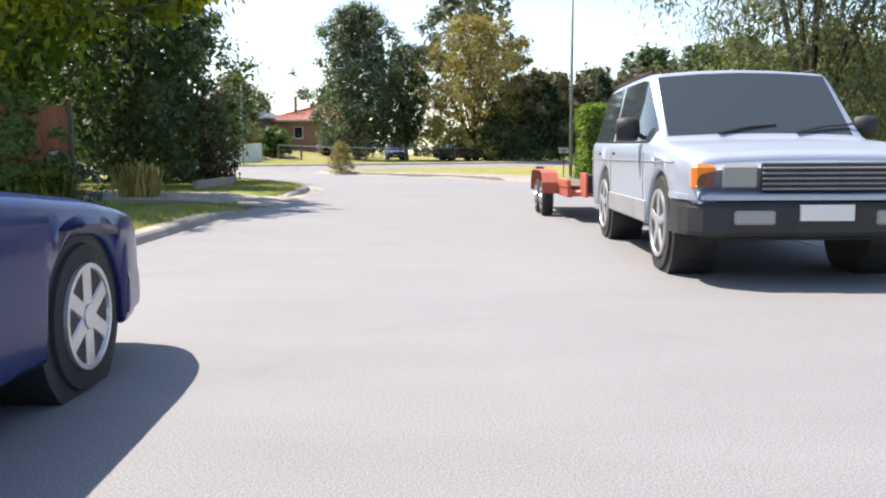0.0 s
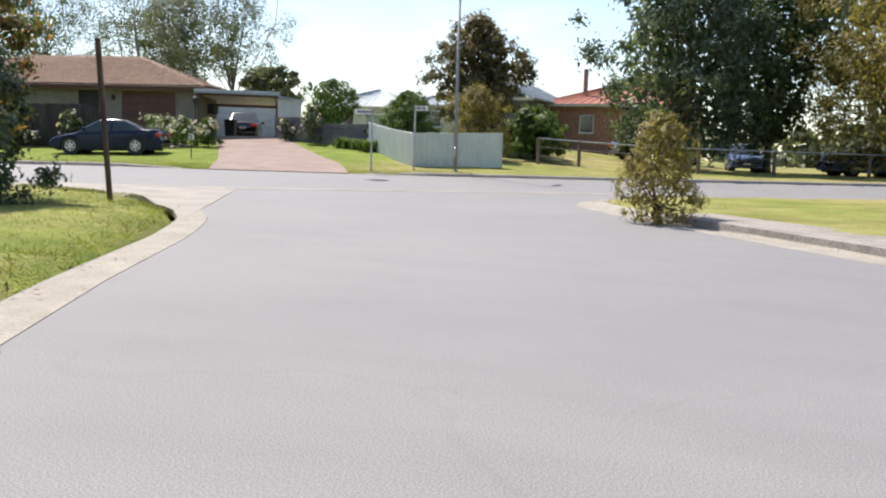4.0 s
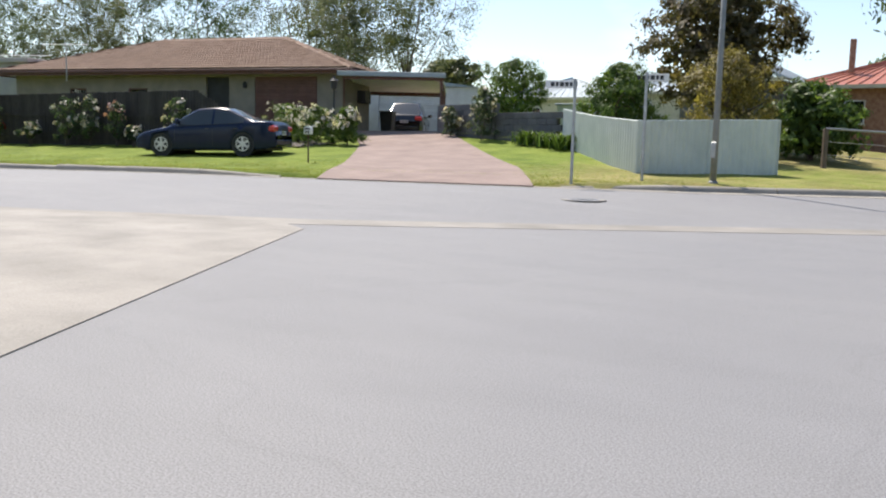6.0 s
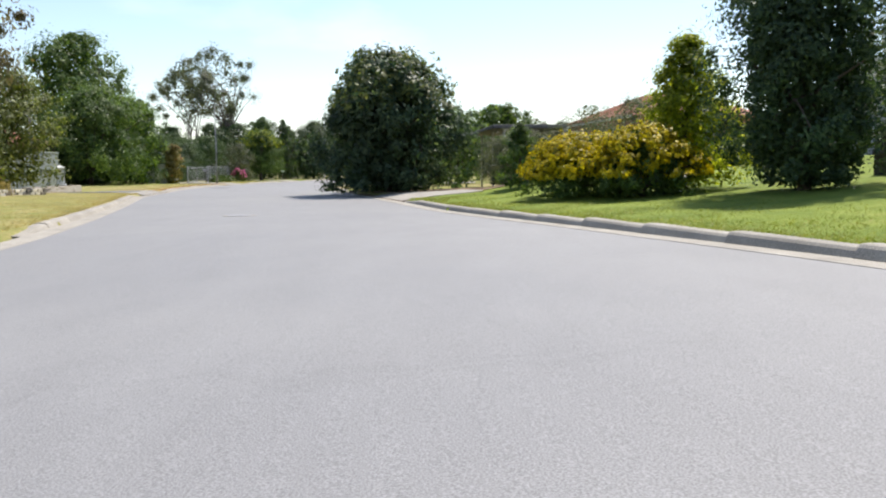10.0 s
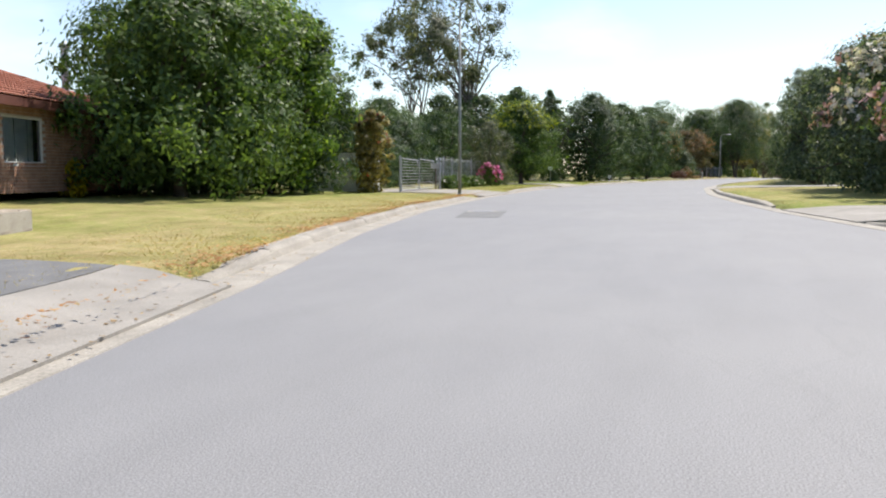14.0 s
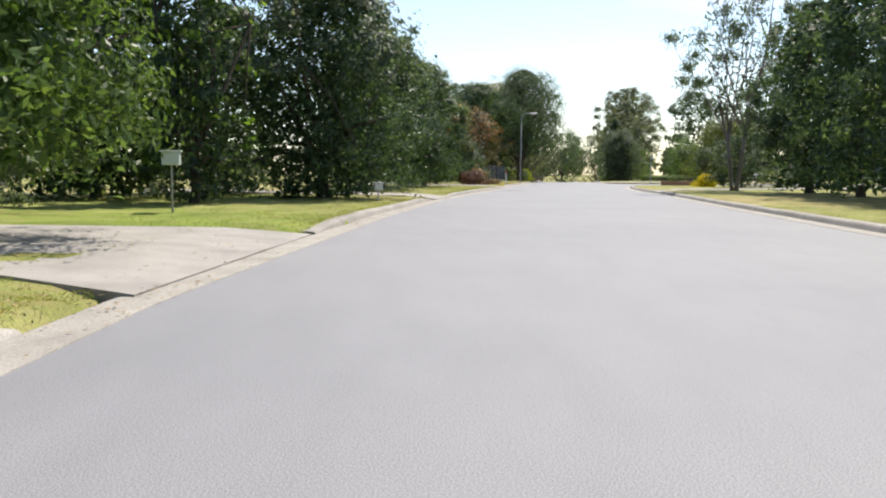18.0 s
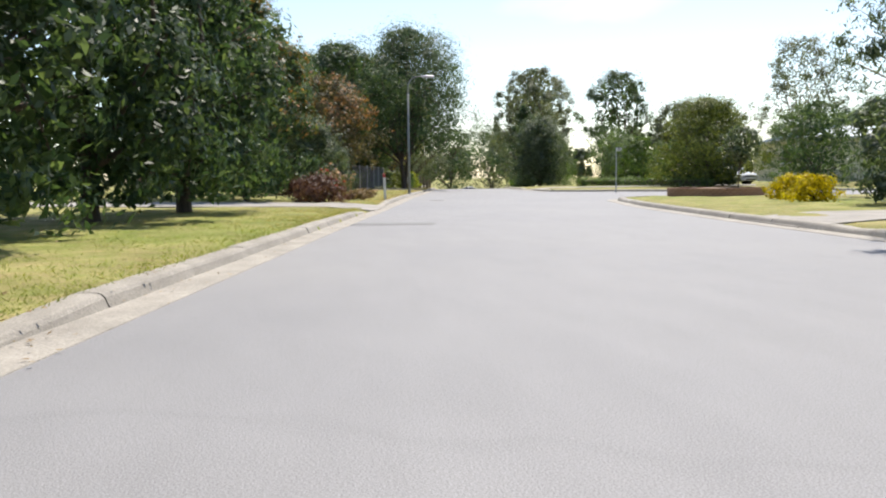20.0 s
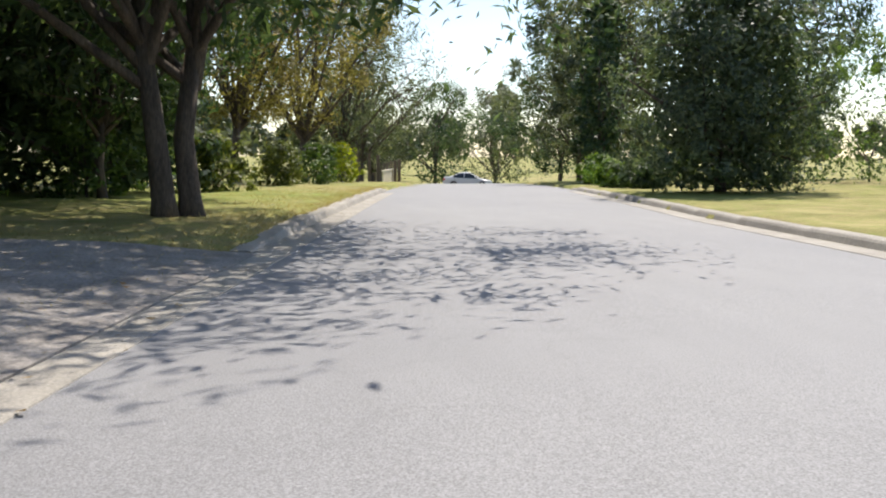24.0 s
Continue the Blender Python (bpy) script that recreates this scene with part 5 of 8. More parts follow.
for hx, hy, hr, h0, h1, hl in ((-229, 57, 4.2, 2.0, 10.5, "gum"), (-238, 60.5, 4.6, 2.0, 11.5, "gum"), (-226, 66, 4.4, 2.5, 10, "deep"), (-250, 63, 5.2, 1.5, 11, "gum"), (-264, 66, 5.5, 1, 11, "deep"), (-282, 57, 7, 0.5, 9.5, "deep"), (-290, 66, 8, 0.5, 10, "gum"), (-276, 49, 6.5, 1.5, 9, "gum"),
                               (-215, 70, 5, 3, 10.5, "gum"), (-232, 92, 6, 4, 14, "gum"), (-200, 82, 5, 3.5, 9.5, "deep"), (-214, 100, 6, 8, 16, "deep"), (-196, 74, 4, 1, 7, "mid"), (-172, 96, 6, 2, 12, "gum"), (-186, 92, 5, 2, 9, "mid"), (-160, 96, 6, 2, 13, "gum")):
    tree("gum_tree", "far gum tree with clumped dark foliage", hx, hy, hr * 1.1, h0, h1 * (1.28 if hx < -224 else 0.8), hl, "round", 6000, 0.2, 0.22, "bark", clumps=80, spread=0.2, inner=0.15, lumps=0.3, limb=10, group="far gums")


# ---- buildings ----
def on_ground(x, y, turn=0.0, dz=0.0):
    return pose(x, y, ground(x, y) + dz, 0, 0, turn)


def wall_with(length, height, thick, holes):
    """A wall along x with rectangular holes (x0, x1, z0, z1), its face at y = 0."""
    xs = sorted({0, length, *[h[0] for h in holes], *[h[1] for h in holes]})
    zs = sorted({0, height, *[h[2] for h in holes], *[h[3] for h in holes]})
    nx, nz = len(xs), len(zs)
    v = [(x, y, z) for y in (0, thick) for x in xs for z in zs]

    def solid(i, k):
        if not (0 <= i < nx - 1 and 0 <= k < nz - 1):
            return False
        cx, cz = (xs[i] + xs[i + 1]) / 2, (zs[k] + zs[k + 1]) / 2
        return not any(h[0] < cx < h[1] and h[2] < cz < h[3] for h in holes)
    f = []
    for i in range(nx - 1):
        for k in range(nz - 1):
            if not solid(i, k):
                continue
            a, b, c, d = i * nz + k, (i + 1) * nz + k, (i + 1) * nz + k + 1, i * nz + k + 1
            o = nx * nz
            f += [(a, b, c, d), (o + d, o + c, o + b, o + a)]
            for q, e, (di, dk) in ((a, b, (0, -1)), (b, c, (1, 0)), (c, d, (0, 1)), (d, a, (-1, 0))):
                if not solid(i + di, k + dk):
                    f.append((e, q, o + q, o + e))
    used = sorted({j for q in f for j in q})
    new_i = {j: n for n, j in enumerate(used)}
    return [v[j] for j in used], [tuple(new_i[j] for j in q) for q in f]


def window_unit(owner, x0, x1, z0, z1, y, frame_mat, panes=2, name="window"):
    w = part(name, cat(box(x0, x1, y - 0.02, y + 0.06, z0, z0 + 0.05), box(x0, x1, y - 0.02, y + 0.06, z1 - 0.05, z1), box(x0, x0 + 0.05, y - 0.02, y + 0.06, z0, z1), box(x1 - 0.05, x1, y - 0.02, y + 0.06, z0, z1)), frame_mat, owner)
    step = (x1 - x0 - 0.1) / panes
    for k in range(panes):
        a = x0 + 0.05 + k * step
        pane = part("pane", box(a + 0.01, a + step - 0.01, y + 0.02, y + 0.035, z0 + 0.05, z1 - 0.05), M["window"], w)
        pane.visible_shadow = False
    part("sill", box(x0 - 0.05, x1 + 0.05, y - 0.07, y + 0.05, z0 - 0.07, z0, 0.01), frame_mat, w)
    return w


TILE = {}


def tile_mesh(mat):
    if mat not in TILE:
        v, f = [], []
        prof = [(-0.165, 0.006), (-0.125, 0.03), (-0.08, 0.03), (-0.04, 0.004), (0.0, 0.006), (0.04, 0.03), (0.085, 0.03), (0.125, 0.004), (0.165, 0.006)]
        for y, dz in ((-0.02, 0.05), (0.37, 0.0)):
            for x, z in prof:
                v.append((x, y, z + dz))
            for x, z in prof:
                v.append((x, y, z + dz - 0.022))
        n = len(prof)
        for k in range(n - 1):
            f += [(k, k + 1, 2 * n + k + 1, 2 * n + k), (k, n + k, n + k + 1, k + 1)]
        TILE[mat] = mesh_of("tile", v, f, M[mat])
    return TILE[mat]


def tile_slope(owner, a, b, c, d, mat, single=0, keep=None):
    """Tiles over the plane a (eave left) b (eave right) c (top right) d (top left); the first ones are parts of their own, the rest one sheet of them."""
    a, b, c, d = Vector(a), Vector(b), Vector(c), Vector(d)
    ex = (b - a).normalized()
    nz = ex.cross(d - a).normalized()
    ey = nz.cross(ex)
    height = (d - a).dot(ey)
    rows = int(height / 0.34)
    rest, done = [], 0
    me = tile_mesh(mat)
    base_v, base_f = [tuple(v.co) for v in me.vertices], [tuple(p.vertices) for p in me.polygons]
    for r in range(rows):
        t = (r + 0.1) * 0.34 / height
        lo, hi = a.lerp(d, t), b.lerp(c, t)
        cols = int((hi - lo).length / 0.33)
        for k in range(cols):
            p = lo + ex * (0.17 + k * 0.33 + (0.165 if r % 2 else 0)) + nz * 0.02
            rot = Matrix((ex, ey, nz)).transposed().to_4x4()
            m = Matrix.Translation(p) @ rot @ pose(0, 0, 0, random.uniform(-0.8, 0.8), 0, random.uniform(-0.7, 0.7))
            if done < single and (keep is None or keep(p)):
                ob = new("tile", me)
                ob.parent = owner
                ob.matrix_basis = m
                done += 1
            else:
                rest.append(moved((base_v, base_f), m))
    if rest:
        o = part("tile_field", cat(*rest), M[mat], owner)
        o["kind"] = "stuff"


def tiled_house():
    L, D, E = 17.4, 10.4, 2.65
    h = thing("house", "low brick house with a brown tiled hip roof and dark fascia", "house", pose(-29, 63.9, 1.25, 0, 0, 13.23))
    holes = [(1.1, 3.9, 0.55, 2.7), (5.1, 6.2, 0.0, 2.7), (9.1, 10.1, 1.25, 2.25), (12.3, 13.2, 1.25, 2.25)]
    # the wall runs along -x from the right corner
    flip = [(L - 1.2 - b, L - 1.2 - a, c, d) for a, b, c, d in holes]
    w = wall_with(L - 1.2, E + 0.17, 0.2, flip)
    part("front_wall", moved(w, pose(-(L - 0.6), 0.6, -0.3)), M["render"], h, "buff rendered brick wall")
    part("side_wall", box(-0.8, -0.6, 0.81, 3.1, -0.6, E - 0.15), M["render"], h)
    part("side_wall", prism([(-0.8, 3.1), (-0.6, 3.1), (-5.4, D - 0.6), (-5.6, D - 0.6)], -0.6, E - 0.15), M["render"], h)
    part("side_wall", box(-(L - 0.6), -(L - 0.8), 0.81, D - 0.6, -0.6, E - 0.15), M["render"], h)
    part("rear_wall", box(-(L - 0.8), -5.6, D - 0.8, D - 0.6, -0.6, E - 0.15), M["render"], h)
    part("room_shade", box(-(L - 1.2), -1.2, 2.6, 2.7, -0.3, E - 0.16), M["shade"], h)
    for a, b, c, d in holes:
        if c > 0:
            win = window_unit(h, -0.6 - b, -0.6 - a, c - 0.3, d - 0.3, 0.66, M["fascia"], 3 if b - a > 2 else 1)
            if b - a > 2:
                for k in range(17):
                    part("shutter_slat", box(-0.6 - b + 0.06, -0.6 - a - 0.06, 0.62, 0.636, 0.32 + k * 0.12, 0.43 + k * 0.12, 0.004), M["fascia"], win)
    door = part("door", box(-0.6 - 6.19, -0.6 - 5.11, 0.7, 0.75, -0.3, 2.39), M["dark"], h, "dark security screen door")
    part("handle", box(-6.65, -6.6, 0.66, 0.7, 0.68, 0.82), M["chrome"], door)
    r1, r2 = (-5.7, D / 2, E + 1.85), (-12.4, D / 2, E + 1.85)
    e, step = [(0, 0, E), (-L, 0, E), (-L, D, E), (-5.0, D, E)], (0, 2.8, E)
    part("roof_deck", ([*e, r1, r2, step], [(1, 0, 4, 5), (0, 6, 4), (6, 3, 4), (2, 1, 5), (3, 2, 5, 4)]), M["tile"], h)
    roof = part("roof", cat(tube([e[0], r1], 0.09, 6), tube([e[1], r2], 0.09, 6), tube([r1, r2], 0.1, 6), tube([step, r1], 0.09, 6)), M["tile"], h, "brown concrete tiles with capped hips")
    tile_slope(roof, e[1], e[0], r1, r2, "tile", 290, lambda p: p.x < -6)
    tile_slope(roof, e[0], step, r1, r1, "tile")
    tile_slope(roof, step, e[3], r1, r1, "tile")
    tile_slope(roof, e[2], e[1], r2, r2, "tile")
    part("fascia", box(-L, 0, -0.03, 0.0, E - 0.2, E + 0.0, 0.004), M["fascia"], h, "dark red-brown fascia board")
    part("fascia", box(0.0, 0.03, 0, 2.8, E - 0.2, E), M["fascia"], h)
    part("fascia", box(-L - 0.03, -L, 0, D, E - 0.2, E), M["fascia"], h)
    part("gutter_rail", box(-L, 0.05, -0.14, -0.03, E - 0.1, E, 0.01), M["fascia"], h)
    part("soffit", prism([(-L, 0), (0, 0), (0, 2.8), (-5.0, D), (-L, D)], E - 0.14, E - 0.11), M["cream"], h)
    part("downpipe", tube([(-0.5, 0.5, E - 0.2), (-0.5, 0.56, -0.4)], 0.04, 8), M["fascia"], h)
    lamp = part("wall_lamp", cat(lathe([(0.05, 0), (0.09, 0.05), (0.08, 0.2), (0.03, 0.26)], 10)), M["dark"], h)
    lamp.matrix_basis = pose(-4.9, 0.5, 1.95)
    # aerials
    for ax, ay, az, turn, ln in ((-38.4, 58.4, 4.5, 62, 0.8), (-46.6, 61.8, 4.75, 52, 1.1)):
        ae = thing("tv_aerial", "pale metal television aerial on a short mast", "aerial", pose(ax, ay, az, 0, 0, turn), "roof aerials")
        part("mast", tube([(0, 0, -1.3), (0, 0, 0.15)], 0.022, 6), M["galv"], ae)
        part("boom", tube([(-ln, 0, 0.0), (ln, 0, 0.12)], 0.016, 6), M["white"], ae)
        for k in range(9):
            q = -0.95 + k * 0.235
            part("element", tube([(q * ln, -0.5 + 0.03 * k, 0.06 + 0.06 * q), (q * ln, 0.5 - 0.03 * k, 0.06 + 0.06 * q)], 0.011, 5), M["white"], ae)
    # carport on the right of the house, turned to the driveway
    c = thing("carport", "flat-roofed carport with a white lining and dark beams", "carport", pose(-25.75, 65.3, 1.36, 0, 0, 31))
    for y in (0.1, 2.7, 5.1):
        part("post", box(-0.09, -0.01, y - 0.04, y + 0.04, -0.6, 2.3 - 0.05 * y), M["fascia"], c)
    part("beam", box(-3.7, 0.05, 0.0, 0.09, 2.1, 2.24, 0.01), M["fascia"], c, "dark front beam")
    part("beam", box(-3.4, 0.0, 5.08, 5.16, 1.84, 1.98, 0.01), M["fascia"], c, "dark rear beam")
    part("side_beam", ([(x, y, z) for y, z0 in ((0.09, 2.12), (5.08, 1.86)) for x in (-0.09, -0.01) for z in (z0, z0 + 0.12)], [(0, 1, 3, 2), (4, 6, 7, 5), (0, 4, 5, 1), (2, 3, 7, 6), (1, 5, 7, 3), (0, 2, 6, 4)]), M["fascia"], c)
    part("ceiling_lining", ([(-3.6, -0.1, 2.25), (0.02, -0.1, 2.25), (0.02, 5.4, 1.99), (-3.6, 5.4, 1.99), (-3.6, -0.1, 2.27), (0.02, -0.1, 2.27), (0.02, 5.4, 2.01), (-3.6, 5.4, 2.01)], [(3, 2, 1, 0), (4, 5, 6, 7), (0, 1, 5, 4), (1, 2, 6, 5), (2, 3, 7, 6), (3, 0, 4, 7)]), M["white"], c, "white roof lining")
    part("roof_edge", box(-3.9, 0.12, -0.2, -0.1, 2.2, 2.38, 0.012), M["tin"], c)
    sl = math.degrees(math.atan2(0.26, 5.5))
    part("roof_sheet", moved(cat(*[box(-3.8 + k * 0.2, -3.62 + k * 0.2, -0.1, 5.5, 0.0 - 0.012 * (k % 2), 0.04, 0.008) for k in range(19)]), pose(0, 0, 2.3, -sl, 0, 0)), M["tin"], c)
    gd = thing("garage", "white garage with a wide roller door behind a carport", "garage", pose(-25.75, 65.3, 1.6, 0, 0, 31) @ pose(0, 13.2, 0))
    part("front_wall", moved(wall_with(7.2, 3.1, 0.2, [(2.0, 5.4, 0.5, 2.6)]), pose(-5.75, 0, -0.5)), M["white"], gd)
    part("side_wall", box(1.25, 1.45, 0.2, 6, -0.5, 2.6), M["white"], gd)
    part("side_wall", box(-5.75, -5.55, 0.2, 6, -0.5, 2.6), M["white"], gd)
    part("rear_wall", box(-5.55, 1.25, 5.8, 6, -0.5, 2.6), M["white"], gd)
    rd = part("roller_door", box(-3.73, -0.37, 0.1, 0.13, 0.0, 2.09), M["white"], gd, "white ribbed roller door")
    for k in range(16):
        part("rib", box(-3.73, -0.37, 0.07, 0.1, k * 0.13 + 0.005, k * 0.13 + 0.115, 0.012), M["white"], rd)
    part("roof_sheet", ([(-5.9, -0.15, 2.6), (1.6, -0.15, 2.6), (1.6, 6.1, 2.6), (-5.9, 6.1, 2.6), (-2.15, -0.15, 3.05), (-2.15, 6.1, 3.05)], [(0, 4, 5, 3), (4, 1, 2, 5), (0, 1, 4), (3, 5, 2), (3, 2, 1, 0)]), M["tin"], gd)
    ac = thing("air_conditioner", "dark boxed air conditioner on a brick wall", "air conditioner", pose(-29, 63.9, 1.25, 0, 0, 13.23) @ pose(-0.6, 2.2, 1.7))
    part("case", box(0.0, 0.35, -0.3, 0.3, -0.25, 0.25, 0.02), M["dark"], ac)
    part("grille", cat(*[box(0.35, 0.36, -0.26, 0.26, -0.2 + k * 0.055, -0.17 + k * 0.055) for k in range(8)]), M["block"], ac)
    b = thing("wheelie_bin", "dark green wheeled rubbish bin beside a carport", "bin", pose(-30.6, 68.5, ground(-30.6, 68.5) + 0.01, 0, 0, 20))
    part("body", ([(-0.22, -0.24, 0.05), (0.22, -0.24, 0.05), (0.22, 0.24, 0.05), (-0.22, 0.24, 0.05), (-0.28, -0.3, 0.92), (0.28, -0.3, 0.92), (0.28, 0.34, 0.92), (-0.28, 0.34, 0.92)], [(3, 2, 1, 0), (0, 1, 5, 4), (1, 2, 6, 5), (2, 3, 7, 6), (3, 0, 4, 7), (4, 5, 6, 7)]), M["dark"], b)
    part("lid", box(-0.3, 0.3, -0.33, 0.36, 0.92, 0.98, 0.02), M["dark"], b)
    for s in (-0.27, 0.27):
        part("wheel", moved(lathe([(0.1, -0.025), (0.1, 0.025)], 14, "x"), pose(s, 0.26, 0.1)), M["rubber"], b)
    lp = thing("garden_lamp", "black lantern on a tall garden post", "lamp", on_ground(-27.3, 60.95))
    part("post", tube([(0, 0, -0.1), (0, 0, 1.72)], [0.035, 0.025], 8), M["dark"], lp)
    part("arm", tube([(-0.12, 0, 1.66), (0.12, 0, 1.66)], 0.015, 6), M["dark"], lp)
    part("lantern", lathe([(0.04, 1.72), (0.09, 1.8), (0.12, 2.0), (0.155, 2.02), (0.05, 2.13), (0.015, 2.22)], 8), M["dark"], lp)
    # dark paling fence in front of the left half of the house
    f = thing("paling_fence", "dark stained paling fence behind a row of roses", "fence", pose(-30.0, 58.25, ground(-33.0, 57.6), 0, 0, 13.23 + 180))
    n = 78
    for k in range(n):
        top = 1.88 - 0.45 * max(0, 1 - k / 6) + random.uniform(-0.015, 0.015)
        z = -0.02 * k * 0.12
        part("paling", box(k * 0.12, k * 0.12 + 0.112, -0.012, 0.012, z - 0.25, z + top, 0.004), M["stain"], f)
    for z in (0.3, 1.1):
        part("rail", box(0, n * 0.12, 0.013, 0.06, z - 0.15, z - 0.06), M["stain"], f)
    g = thing("paling_fence", "low dark paling fence beside the neighbouring building", "fence", pose(-39.3, 56.6, ground(-40, 56), 0, 0, 13.23 + 180))
    for k in range(40):
        part("paling", box(k * 0.12, k * 0.12 + 0.112, -0.012, 0.012, -0.3, 1.1 + random.uniform(-0.015, 0.015), 0.004), M["stain"], g)
    part("rail", box(0, 4.8, 0.013, 0.06, 0.5, 0.6), M["stain"], g)
    bed = []
    for k in range(150):
        x, y = random.uniform(-30.4, -26.7), random.uniform(58.7, 60.3)
        s = random.uniform(0.05, 0.13)
        bed.append(moved(lathe([(s * 0.6, 0), (s, s * 0.35), (s * 0.5, s * 0.7)], 5), on_ground(x, y, random.uniform(0, 90))))
    o = part("garden_rocks", cat(*bed), M["stone"])
    tagged(o, "scattered pale stones edging a rose bed", "rocks", kind="stuff")
    # flat-roofed neighbour
    nb = thing("neighbour_building", "plain flat-roofed rendered building behind trees", "building", pose(-46.5, 61.5, 1.55, 0, 0, 13.23))
    part("wall", box(-9.5, 0.4, 0, 8, -0.6, 2.9), M["palewall"], nb)
    part("roof_edge", box(-9.7, 0.6, -0.2, 8.2, 2.9, 3.12, 0.02), M["palewall"], nb)
    part("pale_band", box(-9.3, 0.2, -0.03, 0.0, 0.55, 0.8), M["white"], nb)


tiled_house()


def simple_house(label, x, y, turn, w, d, eave, rise, wall_mat, roof_mat, dz=0.0, gable=False, windows=((0.2, 0.45), (0.6, 0.85)), corrugate=False):
    h = thing("house", label, "house", on_ground(x, y, turn, dz))
    for nm, vf in (("front_wall", box(0, w, 0, 0.2, -0.5, eave)), ("rear_wall", box(0, w, d - 0.2, d, -0.5, eave)), ("side_wall", box(0, 0.2, 0.2, d - 0.2, -0.5, eave)), ("side_wall", box(w - 0.2, w, 0.2, d - 0.2, -0.5, eave))):
        part(nm, vf, M[wall_mat], h)
    o = 0.45
    if gable:
        v = [(-o, -o, eave), (w + o, -o, eave), (w + o, d + o, eave), (-o, d + o, eave), (w / 2, -o, eave + rise), (w / 2, d + o, eave + rise)]
        fs = [(0, 4, 5, 3), (1, 2, 5, 4)]
        part("gable", ([(0, 0.02, eave), (w, 0.02, eave), (w / 2, 0.02, eave + rise * 0.92)], [(0, 1, 2)]), M[wall_mat], h)
        slopes = [(v[0], v[3], v[5], v[4]), (v[1], v[2], v[5], v[4])]
    else:
        q = min(w, d) / 2
        v = [(-o, -o, eave), (w + o, -o, eave), (w + o, d + o, eave), (-o, d + o, eave), (q, d / 2, eave + rise), (w - q, d / 2, eave + rise)] if w >= d else \
            [(-o, -o, eave), (w + o, -o, eave), (w + o, d + o, eave), (-o, d + o, eave), (w / 2, q, eave + rise), (w / 2, d - q, eave + rise)]
        fs = [(0, 1, 5, 4), (1, 2, 5), (2, 3, 4, 5), (3, 0, 4)] if w >= d else [(0, 1, 4), (1, 2, 5, 4), (2, 3, 5), (3, 0, 4, 5)]
    roof = part("roof", (v, fs), M[roof_mat], h)
    solid = roof.modifiers.new("depth", "SOLIDIFY")
    solid.thickness = 0.12
    if not gable and w >= d and not corrugate:
        tile_slope(roof, v[0], v[1], v[5], v[4], roof_mat)
    if gable or corrugate:
        for a, b, c, e in (slopes if gable else [(v[0], v[1], v[5], v[4])]):
            a, b, c, e = map(Vector, (a, b, c, e))
            n = int((b - a).length / 0.55)
            up = Vector((0, 0, 0.03))
            part("roof_ribs", cat(*[tube([a.lerp(b, (k + 0.5) / n) + up, e.lerp(c, (k + 0.5) / n) + up], 0.025, 4, False) for k in range(n)]), M[roof_mat], roof)
    part("fascia", cat(box(-o, w + o, -o - 0.03, -o, eave - 0.18, eave)), M["cream"], h)
    for a, b in windows:
        window_unit(h, a * w, b * w, 0.9, 2.0, -0.06, M["white"], 2)
        # dark sheet on the solid wall stands in for the unlit room
        part("curtain", box(a * w + 0.06, b * w - 0.06, -0.012, -0.004, 0.95, 1.95), M["shade"], h)
    return h


simple_house("brick house with a red steel roof behind a pipe fence", -17.1, 83.0, -4, 9, 9, 2.7, 1.7, "brick", "redtin", 0.1, False, ((0.3, 0.4), (0.6, 0.75)), True)
g1 = simple_house("grey gabled shed-like house with a pale steel roof", -21.2, 79.4, -4, 4.4, 8, 2.8, 1.3, "block", "tin", 0.1, True, ((0.35, 0.6),))
ch = part("chimney", box(6.3, 6.55, 5.2, 5.45, 3.4, 5.0, 0.02), M["brick"], g1)
simple_house("far house with a pale blue steel hip roof", -41.0, 96, 8, 10, 10, 2.7, 1.9, "cream", "tin", 0.9, False, ((0.2, 0.4),), True)
simple_house("low house with a pale green steel roof over the fence", -27.5, 84, 8, 8, 8, 2.4, 1.3, "cream", "tin", 0.4, False, ((0.2, 0.4),), True)
simple_house("far house with a terracotta tiled roof", -96, 54.0, 12, 14, 9, 2.9, 2.1, "brick", "redtile", 1.5)
simple_house("house with a pale steel roof behind garden shrubs", -204, 70, -15, 14, 9, 2.7, 1.2, "cream", "tin", 0.6, False, ((0.2, 0.4), (0.6, 0.8)), True)
simple_house("brick house glimpsed under dark trees", -203, 22, -12, 10, 8, 2.6, 1.6, "brick", "tile", 0.0)

cp = thing("carport", "low open carport of a far house", "carport", on_ground(-65.4, 46.4, 8, 0.2))
for x in (0, 3.5, 6.6):
    part("post", box(x - 0.05, x + 0.05, -0.05, 0.05, -0.3, 2.3), M["white"], cp)
part("roof_sheet", box(-0.5, 6.8, -0.5, 2.6, 2.3, 2.45, 0.02), M["block"], cp)
part("rear_wall", box(-0.4, 6.7, 2.4, 2.55, -0.3, 2.3), M["palewall"], cp)
sh = thing("garden_shed", "pale steel garden shed behind a steel fence", "shed", pose(-26.3, 76.5, 1.4, 0, 0, 15))
part("wall", box(0, 3.8, 0, 2.4, -0.4, 1.8), M["colorbond"], sh)
part("roof_sheet", box(-0.1, 3.9, -0.1, 2.5, 1.8, 1.9, 0.02), M["tin"], sh)
s2 = thing("garden_shed", "small pale shed behind a block wall", "shed", pose(-30.5, 77.1, 1.6, 0, 0, 15))
part("wall", box(0, 1.9, 0, 2.0, -0.4, 1.75), M["colorbond"], s2)
part("roof_sheet", box(-0.1, 2.0, -0.1, 2.1, 1.75, 1.85, 0.02), M["tin"], s2)


